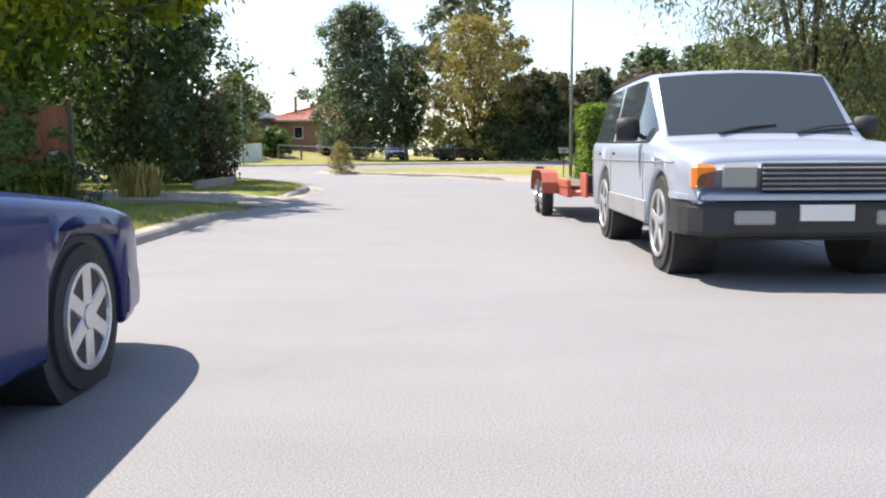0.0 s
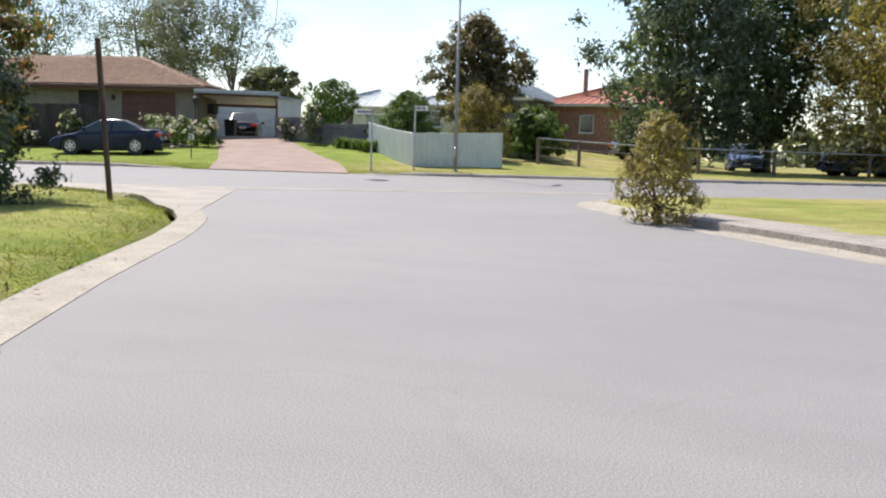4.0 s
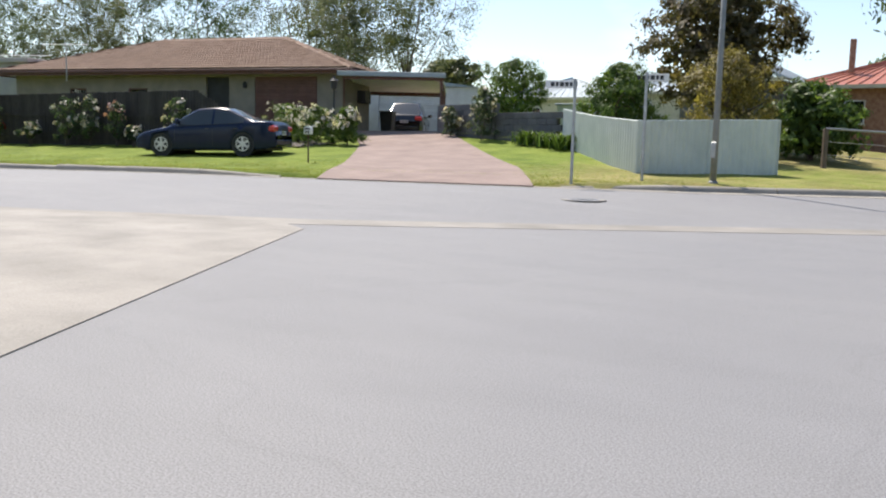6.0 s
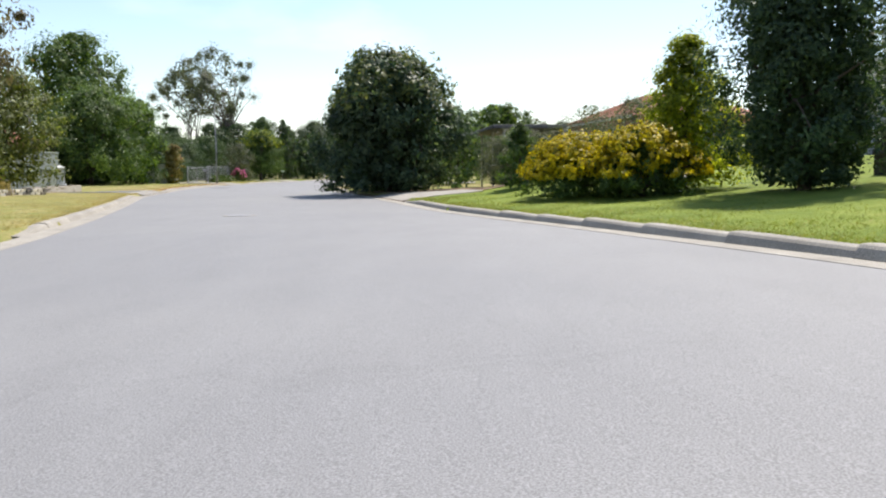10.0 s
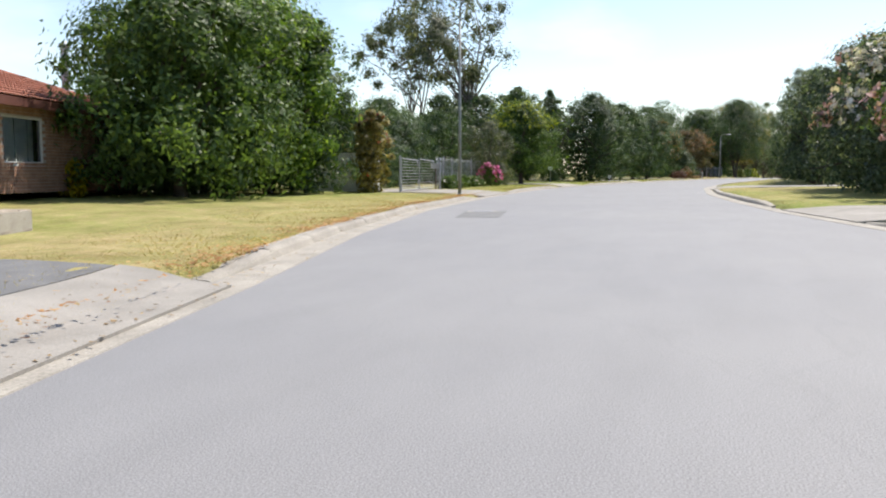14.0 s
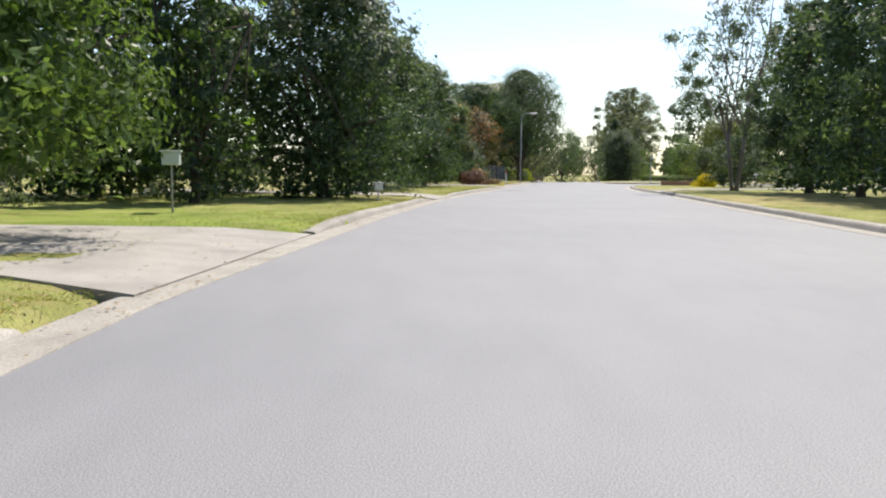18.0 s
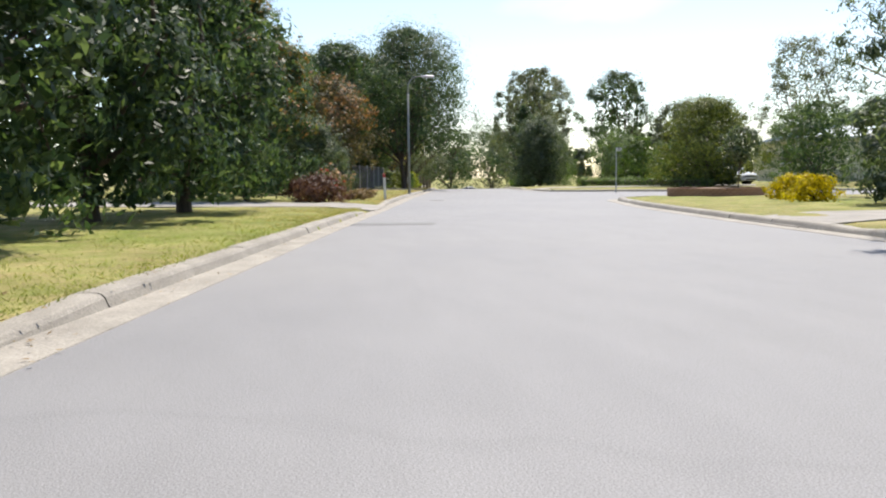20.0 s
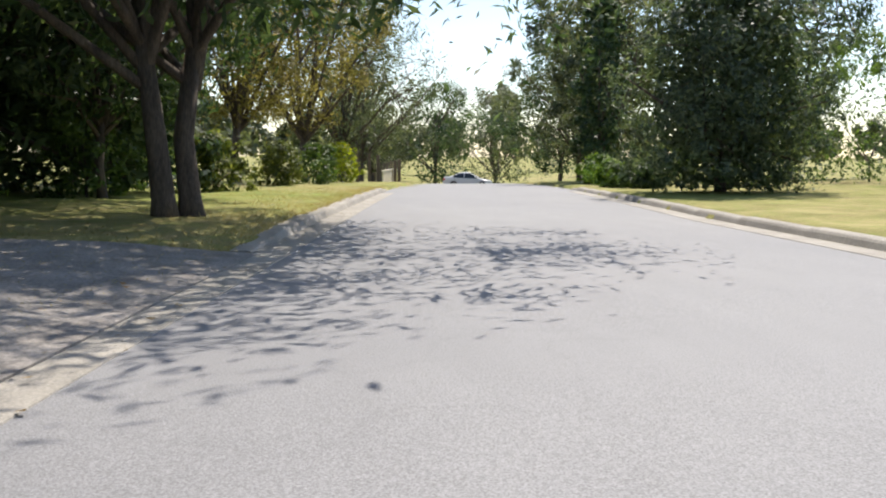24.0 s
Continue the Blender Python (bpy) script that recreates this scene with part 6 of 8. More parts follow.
def brick_house():
    """The brick house on the south lawn, with its near corner bricks as pieces."""
    h = thing("house", "red brick house with white-framed windows and a tiled roof", "house", pose(-72.7, 18.6, 0.42, 0, 0, 193.0))
    L, H = 12.6, 2.35
    holes = [(9.7, 11.8, 0.75, 1.95), (4.4, 6.3, 0.75, 1.95)]
    part("mortar_wall", wall_with(L, H, 0.2, holes), M["mortar"], h)
    part("side_wall", box(0, 0.2, 0.2, 9, -0.2, H), M["brick"], h)
    part("side_wall", box(L - 0.2, L, 0.2, 9, -0.2, H), M["brick"], h)
    part("rear_wall", box(0.2, L - 0.2, 8.8, 9, -0.2, H), M["brick"], h)
    bw, bh = 0.24, 0.086
    me = mesh_of("brick", *box(0.004, bw - 0.006, -0.012, 0.01, 0.004, bh - 0.006), M["brick"])
    base = [tuple(v.co) for v in me.vertices], [tuple(p.vertices) for p in me.polygons]
    rest, count = [], 0
    for r in range(int(H / bh)):
        for k in range(int(L / bw)):
            x, z = k * bw + (bw / 2 if r % 2 else 0), r * bh
            if x + bw > L or any(a - bw * 0.6 < x < b - bw * 0.4 and c - bh * 0.6 < z < d - bh * 0.4 for a, b, c, d in holes):
                continue
            if x > L - 4.3 and z > 1.0 and count < 280:
                ob = new("brick", me)
                ob.parent = h
                ob.matrix_basis = pose(x, random.uniform(-0.004, 0.004), z)
                count += 1
            else:
                rest.append(moved(base, pose(x, random.uniform(-0.004, 0.004), z)))
    o = part("brick_field", cat(*rest), M["brick"], h)
    o["kind"] = "stuff"
    for a, b, c, d in holes:
        w = window_unit(h, a, b, c, d, 0.06, M["white"], 3)
        part("blind", box(a + 0.08, b - 0.35, 0.12, 0.13, c + 0.05, d - 0.05), M["white"], w, "pale drawn blind")
    part("room_shade", box(0.3, L - 0.3, 1.6, 1.7, 0, H - 0.1), M["shade"], h)
    v = [(-0.5, -0.35, H), (L + 0.5, -0.35, H), (L + 0.5, 9.6, H), (-0.5, 9.6, H), (4.6, 4.5, H + 1.75), (L - 4.6, 4.5, H + 1.75)]
    part("roof_deck", (v, [(0, 1, 5, 4), (1, 2, 5), (2, 3, 4, 5), (3, 0, 4)]), M["redtile"], h)
    roof = part("roof", cat(tube([v[0], v[4]], 0.08, 6), tube([v[1], v[5]], 0.08, 6), tube([v[4], v[5]], 0.09, 6)), M["redtile"], h)
    tile_slope(roof, v[0], v[1], v[5], v[4], "redtile")
    part("fascia", cat(box(-0.5, L + 0.5, -0.39, -0.35, H - 0.2, H + 0.02), box(-0.54, -0.5, -0.35, 9.6, H - 0.2, H + 0.02)), M["fascia"], h)
    part("soffit", box(-0.5, L + 0.5, -0.35, 0.0, H - 0.12, H - 0.1), M["cream"], h)
    fl = part("flue", cat(tube([(L - 2.0, 1.6, H + 0.3), (L - 2.0, 1.6, H + 2.1)], 0.12, 12), moved(lathe([(0.17, H + 2.12), (0.17, H + 2.2), (0.05, H + 2.3)], 12), pose(L - 2.0, 1.6, 0))), M["galv"], h, "galvanised flue with a cowl")


brick_house()


def walls_and_gates():
    gw = thing("garage_wall", "plain grey-green rendered wall beside a driveway", "wall", pose(-72.3, 21.5, 0.0, 0, 0, 6))
    part("panel", box(0, 6.4, 0, 0.25, -0.6, 2.15), M["greywall"], gw)
    part("coping", box(-0.04, 6.44, -0.04, 0.29, 2.15, 2.24, 0.01), M["greywall"], gw)
    part("corner_post", box(-0.1, 0.0, -0.05, 0.1, -0.6, 2.2), M["cream"], gw)
    # stone retaining wall
    st = thing("stone_wall", "low retaining wall of mixed field stones", "wall", pose(-71.6, 22.9, -0.32, 0, 0, 8))
    part("mortar_bed", box(0.05, 7.0, 0.06, 0.5, -0.3, 0.62), M["mortar"], st)
    for r in range(3):
        x = 0.0
        while x < 6.9:
            w = random.uniform(0.28, 0.62)
            bm = bmesh.new()
            bmesh.ops.create_cube(bm, size=1)
            bmesh.ops.scale(bm, vec=(w - 0.03, 0.5, 0.21), verts=bm.verts)
            bmesh.ops.bevel(bm, geom=bm.edges, offset=0.035, segments=1, affect="EDGES")
            for v in bm.verts:
                v.co += Vector((random.uniform(-0.02, 0.02), random.uniform(-0.03, 0.02), random.uniform(-0.015, 0.015)))
            bm.verts.index_update()
            vf = [tuple(v.co) for v in bm.verts], [tuple(q.index for q in p.verts) for p in bm.faces]
            bm.free()
            ob = part("stone", vf, M["stone"], st)
            ob.matrix_basis = pose(x + w / 2, 0.25, 0.1 + r * 0.22)
            x += w
    mb = thing("pillar_letterbox", "white moulded pillar letterbox standing on a stone wall", "letterbox", pose(-71.2, 22.4, 0.3, 0, 0, 38))
    part("pillar", cat(box(-0.26, 0.26, -0.26, 0.26, 0, 0.12, 0.015), box(-0.22, 0.22, -0.22, 0.22, 0.12, 0.2, 0.02), box(-0.18, 0.18, -0.18, 0.18, 0.2, 0.75, 0.01), box(-0.23, 0.23, -0.23, 0.23, 0.75, 0.8, 0.012),
                       box(-0.18, 0.18, -0.12, 0.18, 0.8, 1.0), box(-0.24, 0.24, -0.24, 0.24, 1.0, 1.06, 0.012), box(-0.18, -0.12, -0.18, -0.12, 0.8, 1.0), box(0.12, 0.18, -0.18, -0.12, 0.8, 1.0)), M["white"], mb)
    part("cap", ([(-0.2, -0.2, 1.06), (0.2, -0.2, 1.06), (0.2, 0.2, 1.06), (-0.2, 0.2, 1.06), (0, 0, 1.2)], [(0, 1, 4), (1, 2, 4), (2, 3, 4), (3, 0, 4), (3, 2, 1, 0)]), M["white"], mb)
    part("slot", box(-0.11, 0.11, -0.135, -0.12, 0.83, 0.97), M["dark"], mb)
    for k in (-0.06, 0.02):
        part("number_bar", box(k, k + 0.045, -0.186, -0.18, 0.45, 0.56), M["ink"], mb)
    # stone edging along the lawn
    ed = thing("stone_edging", "low pale stone edging along a garden bed", "edging")
    for r in range(2):
        for k in range(34):
            t = (k + 0.5 * r) / 34
            x, y = -44.5 - 13.2 * t, 28.8 - 0.35 * math.sin(3 * t) - 0.2 * t
            w = 0.37
            ob = part("stone", box(-w / 2, w / 2 - 0.02, -0.12, 0.12, 0, 0.125, 0.015), M["cream"] if k % 3 else M["stone"], ed)
            ob.matrix_world = pose(x, y + random.uniform(-0.015, 0.015), ground(x, y) - 0.02 + r * 0.13, 0, 0, random.uniform(-3, 3))
    # white wall and its letterbox
    ww = thing("white_wall", "weathered white wall with a fluted panel", "wall", pose(-91.4, 21.9, ground(-91.4, 21.9), 0, 0, -98))
    part("panel", box(0, 3.4, 0, 0.18, -0.2, 1.55), M["white"], ww)
    for k in range(7):
        part("flute", box(0.1 + k * 0.16, 0.18 + k * 0.16, -0.03, 0.0, 0.0, 0.85, 0.008), M["white"], ww)
    part("vent", box(1.5, 2.3, -0.02, 0.0, 0.1, 0.6, 0.005), M["dark"], ww)
    lb = part("letterbox", box(0.1, 0.45, -0.2, 0.0, 0.95, 1.13, 0.02), M["dark"], ww)
    part("number_bar", box(0.16, 0.2, -0.206, -0.2, 1.0, 1.08), M["white"], lb)
    # steel gates
    for k, (x0, turn, lab) in enumerate(((-91.5, 180, "galvanised steel mesh gate closed across a driveway"), (-94.05, 180, "galvanised steel mesh gate beside its twin"))):
        g = thing("steel_gate", lab, "gate", pose(x0, 22.75 - 0.12 * k, ground(-93, 22.7) + 0.06, 0, 0, turn + 3), "driveway gates")
        part("frame", cat(tube([(0.05, 0, 0.04), (0.05, 0, 1.28), (2.42, 0, 1.22), (2.42, 0, 0.04), (0.05, 0, 0.04)], 0.024, 8), tube([(0.05, 0, 0.12), (2.42, 0, 0.12)], 0.015, 6)), M["galv"], g)
        for r in range(9):
            part("bar", tube([(0.05, 0, 0.2 + r * 0.12), (2.42, 0, 0.2 + r * 0.117)], 0.008, 5), M["galv"], g)
        part("hinge", tube([(0.0, 0, 0.3), (0.0, 0, 0.42)], 0.03, 6), M["galv"], g)
    for x in (-91.4, -96.6):
        p = thing("gate_post", "round steel gate post", "post", on_ground(x, 22.75), "gate posts")
        part("pole", tube([(0, 0, -0.2), (0, 0, 1.4)], 0.045, 10), M["galv"], p)
        part("cap", lathe([(0.05, 1.4), (0.04, 1.43)], 10), M["galv"], p)
    lb = thing("letterbox", "small grey letterbox on a post beside a wire fence", "letterbox", on_ground(-96.95, 22.45, 10))
    part("post", box(-0.03, 0.03, -0.03, 0.03, -0.1, 0.95), M["timber"], lb)
    part("box", box(-0.16, 0.16, -0.2, 0.2, 0.95, 1.15, 0.02), M["galv"], lb)
    part("roof_sheet", box(-0.2, 0.2, -0.24, 0.24, 1.15, 1.19, 0.01), M["galv"], lb)
    # wire fence with a looped top
    wf = thing("wire_fence", "woven wire fence with looped top on steel posts", "fence")
    run = [(-96.8, 22.5), (-99.6, 22.0), (-102.4, 21.6), (-105.2, 21.3), (-108.0, 21.1), (-110.8, 20.9)]
    for (x0, y0), (x1, y1) in zip(run, run[1:]):
        o = part("post", tube([(0, 0, -0.2), (0, 0, 1.55)], 0.03, 8), M["galv"], wf)
        o.matrix_world = on_ground(x1, y1)
        wires = []
        n = 27
        for k in range(n + 1):
            t = k / n
            x, y = x0 + (x1 - x0) * t, y0 + (y1 - y0) * t
            z = ground(x, y)
            wires.append(tube([(x, y, z + 0.03), (x, y, z + 1.38)], 0.0035, 3, False))
            if k < n:
                xm, ym, xe, ye = x + (x1 - x0) / n * 0.5, y + (y1 - y0) / n * 0.5, x + (x1 - x0) / n, y + (y1 - y0) / n
                wires.append(tube([(x, y, z + 1.38), (xm, ym, z + 1.45), (xe, ye, z + 1.38)], 0.0035, 3, False))
        for hz in (0.1, 0.32, 0.55, 0.8, 1.05, 1.22, 1.34):
            wires.append(tube([(x0, y0, ground(x0, y0) + hz), (x1, y1, ground(x1, y1) + hz)], 0.0045, 3, False))
        part("mesh_panel", cat(*wires), M["galv"], wf)
    # tall wire fence under the western trees
    tf = thing("wire_fence", "tall chain wire fence under trees, its mesh coloured dark as in their shade", "fence")
    run = [(-177.4, 31.4), (-179.6, 32.0), (-181.9, 32.7), (-184.2, 33.5), (-186.4, 34.3), (-188.4, 34.9), (-190.6, 35.5), (-192.6, 36.0), (-194.4, 36.5)]
    for (x0, y0), (x1, y1) in zip(run, run[1:]):
        o = part("post", tube([(0, 0, -0.2), (0, 0, 1.52)], 0.03, 8), M["galv"], tf)
        o.matrix_world = on_ground(x1, y1)
        wires = [tube([(x0, y0, ground(x0, y0) + hz), (x1, y1, ground(x1, y1) + hz)], 0.012 if hz > 1.3 else 0.004, 4, False) for hz in (0.08, 0.75, 1.45)]
        n = 40
        for k in range(n):
            t, q = k / n, min(1, (k + 6) / n)
            a, b = (x0 + (x1 - x0) * t, y0 + (y1 - y0) * t), (x0 + (x1 - x0) * q, y0 + (y1 - y0) * q)
            wires += [tube([(*a, ground(*a) + 0.08), (*b, ground(*b) + 1.45)], 0.0025, 3, False), tube([(*b, ground(*b) + 0.08), (*a, ground(*a) + 1.45)], 0.0025, 3, False)]
        # dark block colour on the wires imitates the trees' shadow; posts stay galvanised
        part("mesh_panel", cat(*wires), M["block"], tf)
    # block walls by the paved driveway
    bw = thing("block_wall", "dark grey painted block wall stepping down a slope", "wall")
    segs = [((-25.2, 64.3), (-22.3, 63.4), 1.1), ((-22.3, 63.4), (-19.6, 62.7), 0.95)]
    for (x0, y0), (x1, y1), hh in segs:
        ln = math.hypot(x1 - x0, y1 - y0)
        m = pose(x0, y0, (ground(x0, y0) + ground(x1, y1)) / 2, 0, 0, math.degrees(math.atan2(y1 - y0, x1 - x0)))
        rows, cols = int((hh + 0.4) / 0.2), int(ln / 0.4) + 1
        for r in range(rows):
            for k in range(cols):
                a = k * 0.4 - (0.2 if r % 2 else 0)
                b = min(a + 0.392, ln)
                a = max(a, 0)
                if b - a > 0.05:
                    o = part("block", box(a, b, -0.1, 0.1, hh - (r + 1) * 0.2 + 0.004, hh - r * 0.2 - 0.004, 0.006), M["block"], bw)
                    o.matrix_world = m
    # steel sheet fence round the corner garden
    sf = thing("steel_fence", "pale green ribbed steel sheet fence", "fence")
    run = [(-19.6, 62.7, 1.1), (-18.4, 61.2, 1.1), (-17.2, 59.6, 1.12), (-16.1, 58.1, 1.14), (-15.0, 56.6, 1.15), (-13.8, 58.0, 1.2), (-12.6, 59.4, 1.25)]
    for (x0, y0, h0), (x1, y1, h1) in zip(run, run[1:]):
        ln = math.hypot(x1 - x0, y1 - y0)
        n = max(2, int(ln / 0.19))
        v, f = [], []
        for k in range(4 * n + 1):
            t = k / (4 * n)
            q = (0.0, 0.03, 0.03, 0.0)[k % 4]
            x, y = x0 + (x1 - x0) * t, y0 + (y1 - y0) * t
            ox, oy = (y1 - y0) / ln * q, -(x1 - x0) / ln * q
            hz = h0 + (h1 - h0) * t
            v += [(x + ox, y + oy, ground(x, y) - 0.1), (x + ox, y + oy, ground(x, y) + hz)]
        for k in range(4 * n):
            f.append((2 * k, 2 * k + 2, 2 * k + 3, 2 * k + 1))
        p = part("sheet", (v, f), M["colorbond"], sf)
        p.modifiers.new("depth", "SOLIDIFY").thickness = 0.01
        part("top_rail", tube([(x0, y0, ground(x0, y0) + h0), (x1, y1, ground(x1, y1) + h1)], 0.025, 6), M["colorbond"], sf)
        part("post", tube([(x1, y1, ground(x1, y1) - 0.1), (x1, y1, ground(x1, y1) + h1)], 0.03, 6), M["colorbond"], sf)
    # pipe rail fence
    pf = thing("pipe_fence", "pipe rail and wire fence on timber posts", "fence")
    run = [(-12.2, 63.4), (-10.6, 63.9), (-8.4, 64.6), (-6.0, 66.2), (-3.0, 68.2), (1, 71), (6, 74.2)]
    for k, (x, y) in enumerate(run):
        o = part("post", box(-0.06, 0.06, -0.06, 0.06, -0.2, 1.05, 0.01), M["timber"], pf)
        o.matrix_world = on_ground(x, y, 30)
        if k:
            x0, y0 = run[k - 1]
            part("rail", tube([(x0, y0, ground(x0, y0) + 1.05), (x, y, ground(x, y) + 1.05)], 0.03, 8), M["galv"], pf)
            for hz in (0.35, 0.7):
                part("wire", tube([(x0, y0, ground(x0, y0) + hz), (x, y, ground(x, y) + hz)], 0.006, 4, False), M["galv"], pf)
    # brick planter on the side street corner
    pl = thing("planter_wall", "low round brick planter wall on a dry lawn", "planter", on_ground(-164.4, 46.0))
    for r in range(4):
        for k in range(46):
            a = 6.2832 * (k + 0.5 * (r % 2)) / 46
            o = part("brick", box(-0.11, 0.11, -0.055, 0.055, 0.004, 0.078), M["brick"], pl)
            o.matrix_basis = pose(1.7 * math.cos(a), 1.7 * math.sin(a), r * 0.084 - 0.04, 0, 0, math.degrees(a) + 90)
    part("soil", lathe([(1.62, 0.0), (1.6, 0.24), (0.3, 0.3)], 24), M["earth"], pl)
    # brush board behind the first trees
    bd = thing("timber_screen", "red-brown timber screen with a pale post behind trees", "screen", on_ground(-7.6, 13.6, 8))
    for k in range(12):
        part("board", box(k * 0.13, k * 0.13 + 0.12, -0.01, 0.015, 0.1, 1.6), M["board"], bd)
    part("post", box(1.58, 1.64, -0.04, 0.04, -0.1, 1.66), M["timber"], bd)
    rl = thing("garden_edge", "low concrete garden edge under dark trees", "edging")
    for k in range(6):
        t = k / 6
        x0, y0 = -6.0 - 0.3 * t, 20.6 + 4.8 * t
        o = part("block", box(0, 0.78, -0.08, 0.08, -0.05, 0.2, 0.015), M["concrete"], rl)
        o.matrix_world = on_ground(x0, y0, 93)


walls_and_gates()


# ---- street furniture ----
def street_lamp(label, x, y, h, reach, turn, lean=0.0):
    t = thing("street_lamp", label, "street lamp", on_ground(x, y, turn) @ pose(0, 0, 0, lean, 0, 0), "street lamps")
    part("pole", cat(tube([(0, 0, -0.3), (0, 0, h * 0.35), (0, 0, h * 0.86)], [0.066, 0.056, 0.04], 10), lathe([(0.1, -0.05), (0.095, 0.04), (0.07, 0.06)], 10)), M["polepaint"], t, smooth=True)
    part("arm", tube([(0, 0, h * 0.85), (0, 0.02, h * 0.93), (0, reach * 0.25, h * 0.985), (0, reach * 0.7, h), (0, reach, h)], [0.038, 0.034, 0.03, 0.027, 0.025], 8), M["polepaint"], t, smooth=True)
    part("lantern", moved(lathe([(0.05, -0.3), (0.1, -0.2), (0.12, 0.1), (0.06, 0.3)], 12), pose(0, reach + 0.22, h - 0.02, 90, 0, 0) @ Matrix.Diagonal((1, 0.6, 1, 1))), M["galv"], t)
    part("access_cover", box(-0.05, 0.05, -0.085, -0.07, 0.5, 0.8, 0.005), M["galv"], t)
    return t


street_lamp("tall grey street lamp with a curved arm beside the far kerb", -12.9, 55.1, 6.3, 0.55, -10)
street_lamp("tall grey street lamp with a curved arm behind a hedge", 4.4, 29.4, 8.2, 0.5, 60)
street_lamp("tall grey street lamp with a curved arm beside a driveway", -89.9, 25.6, 7.2, 0.7, -8)
street_lamp("tall grey street lamp with a curved arm on the dry verge", -175.55, 35.9, 5.6, 0.75, -12)


def name_sign(label, x, y, h, turn, length):
    t = thing("street_sign", label, "street sign", on_ground(x, y, turn), "street name signs")
    part("post", tube([(0, 0, -0.2), (0, 0, h)], 0.03, 8), M["galv"], t)
    b = part("blade", box(-length, 0.03, -0.012, 0.012, h - 0.16, h - 0.01, 0.004), M["sign"], t)
    for side in (-1, 1):
        x0 = -length + 0.1
        for w in (0.07, 0.05, 0.08, 0.06, 0.05, 0.07):
            part("lettering_bar", box(x0, x0 + w, side * 0.0125, side * 0.0145, h - 0.125, h - 0.045), M["ink"], b)
            x0 += w + 0.025
    part("bracket", tube([(0, 0, h - 0.18), (0, 0, h + 0.02)], 0.036, 8), M["galv"], t)


name_sign("white street name blade on a thin steel post", -15.2, 53.6, 1.93, 24, 0.56)
name_sign("second white street name blade on a thin steel post", -14.2, 54.75, 2.1, 200, 0.42)
name_sign("street name blade on a thin post by the side street", -176.5, 46.75, 2.3, 175, 0.9)
tp = thing("leaning_post", "leaning bare brown metal post on the corner lawn", "post", on_ground(-13.4, 39.9) @ pose(0, 0, 0, 0, -4.5, 0))
part("shaft", tube([(0, 0, -0.2), (0, 0, 2.55)], 0.045, 8), M["rusty"], tp)
part("cap", lathe([(0.047, 2.53), (0.047, 2.56), (0.02, 2.58)], 8), M["rusty"], tp)


def letterbox(label, x, y, turn, h, body, post="galv", size=(0.17, 0.24, 0.2), dome=False):
    t = thing("letterbox", label, "letterbox", on_ground(x, y, turn), "letterboxes")
    part("post", tube([(0, 0, -0.15), (0, 0, h)], 0.02, 8), M[post], t)
    w, d, q = size
    if dome:
        prof = [(-w, 0), (w, 0), (w, q * 0.6), (w * 0.7, q * 0.92), (0, q), (-w * 0.7, q * 0.92), (-w, q * 0.6)]
        part("box", moved(prism(prof, -d, d), pose(0, 0, h, 90, 0, 0)), M[body], t)
    else:
        part("box", box(-w, w, -d, d, h, h + q, 0.015), M[body], t)
        part("roof_sheet", box(-w - 0.03, w + 0.03, -d - 0.03, d + 0.03, h + q, h + q + 0.025, 0.006), M[body], t)
    part("slot", box(-w * 0.7, w * 0.7, -d - 0.012, -d, h + q * 0.55, h + q * 0.72), M["dark"], t)
    for k in (-0.05, 0.01):
        part("number_bar", box(k, k + 0.035, -d - 0.014, -d, h + q * 0.12, h + q * 0.42), M["ink"], t)
    return t


letterbox("white round-topped letterbox on a thin post by the lawn", -22.8, 54.6, 30, 0.7, "white", "rusty", (0.085, 0.14, 0.21), True)
letterbox("grey letterbox on a leaning stake beside bare earth", 4.3, 30.4, -10, 0.85, "galv", "rusty", (0.17, 0.2, 0.16))
letterbox("white letterbox on a white post in front of a hedge", 5.3, 27.35, 5, 0.85, "white", "white", (0.17, 0.2, 0.15))
letterbox("pale letterbox on a thin post on a lawn", -123.1, 23.1, -80, 0.9, "colorbond", "galv", (0.16, 0.2, 0.25))
letterbox("small white letterbox under a big tree", -131.2, 26.6, -80, 0.3, "white", "galv", (0.12, 0.16, 0.2))
wp = thing("guide_post", "white wooden guide post with a red top", "post", on_ground(-166.2, 33.8) @ pose(0, 0, 0, 2, 3, 0))
part("shaft", box(-0.045, 0.045, -0.045, 0.045, -0.2, 0.84, 0.008), M["white"], wp)
part("red_band", box(-0.046, 0.046, -0.046, 0.046, 0.8, 0.95, 0.008), M["redpaint"], wp)
for k, (x, y) in enumerate(((-229, 43.6), (-233, 44.6), (-236, 45.4))):
    q = thing("timber_post", "plain timber post on the far verge", "post", on_ground(x, y), "far verge posts")
    part("shaft", box(-0.09, 0.09, -0.09, 0.09, -0.2, 1.6, 0.015), M["timber"], q)
for k in range(9):
    x, y = -262 - k * 2.2, 49.5 - 0.1 * k
    q = thing("dark_post", "slim dark post in a far fence row", "post", on_ground(x, y + 0.6), "far fence posts")
    part("shaft", box(-0.14, 0.14, -0.14, 0.14, -0.2, 2.2, 0.02), M["timber"], q)
fe = thing("far_fence", "pale low fence at the end of the street", "fence", on_ground(-258, 48.2, 168))
part("panel", box(0, 12, 0, 0.1, -0.2, 1.0), M["cream"], fe)
part("top_rail", box(-0.05, 12.05, -0.05, 0.15, 1.0, 1.08, 0.01), M["cream"], fe)


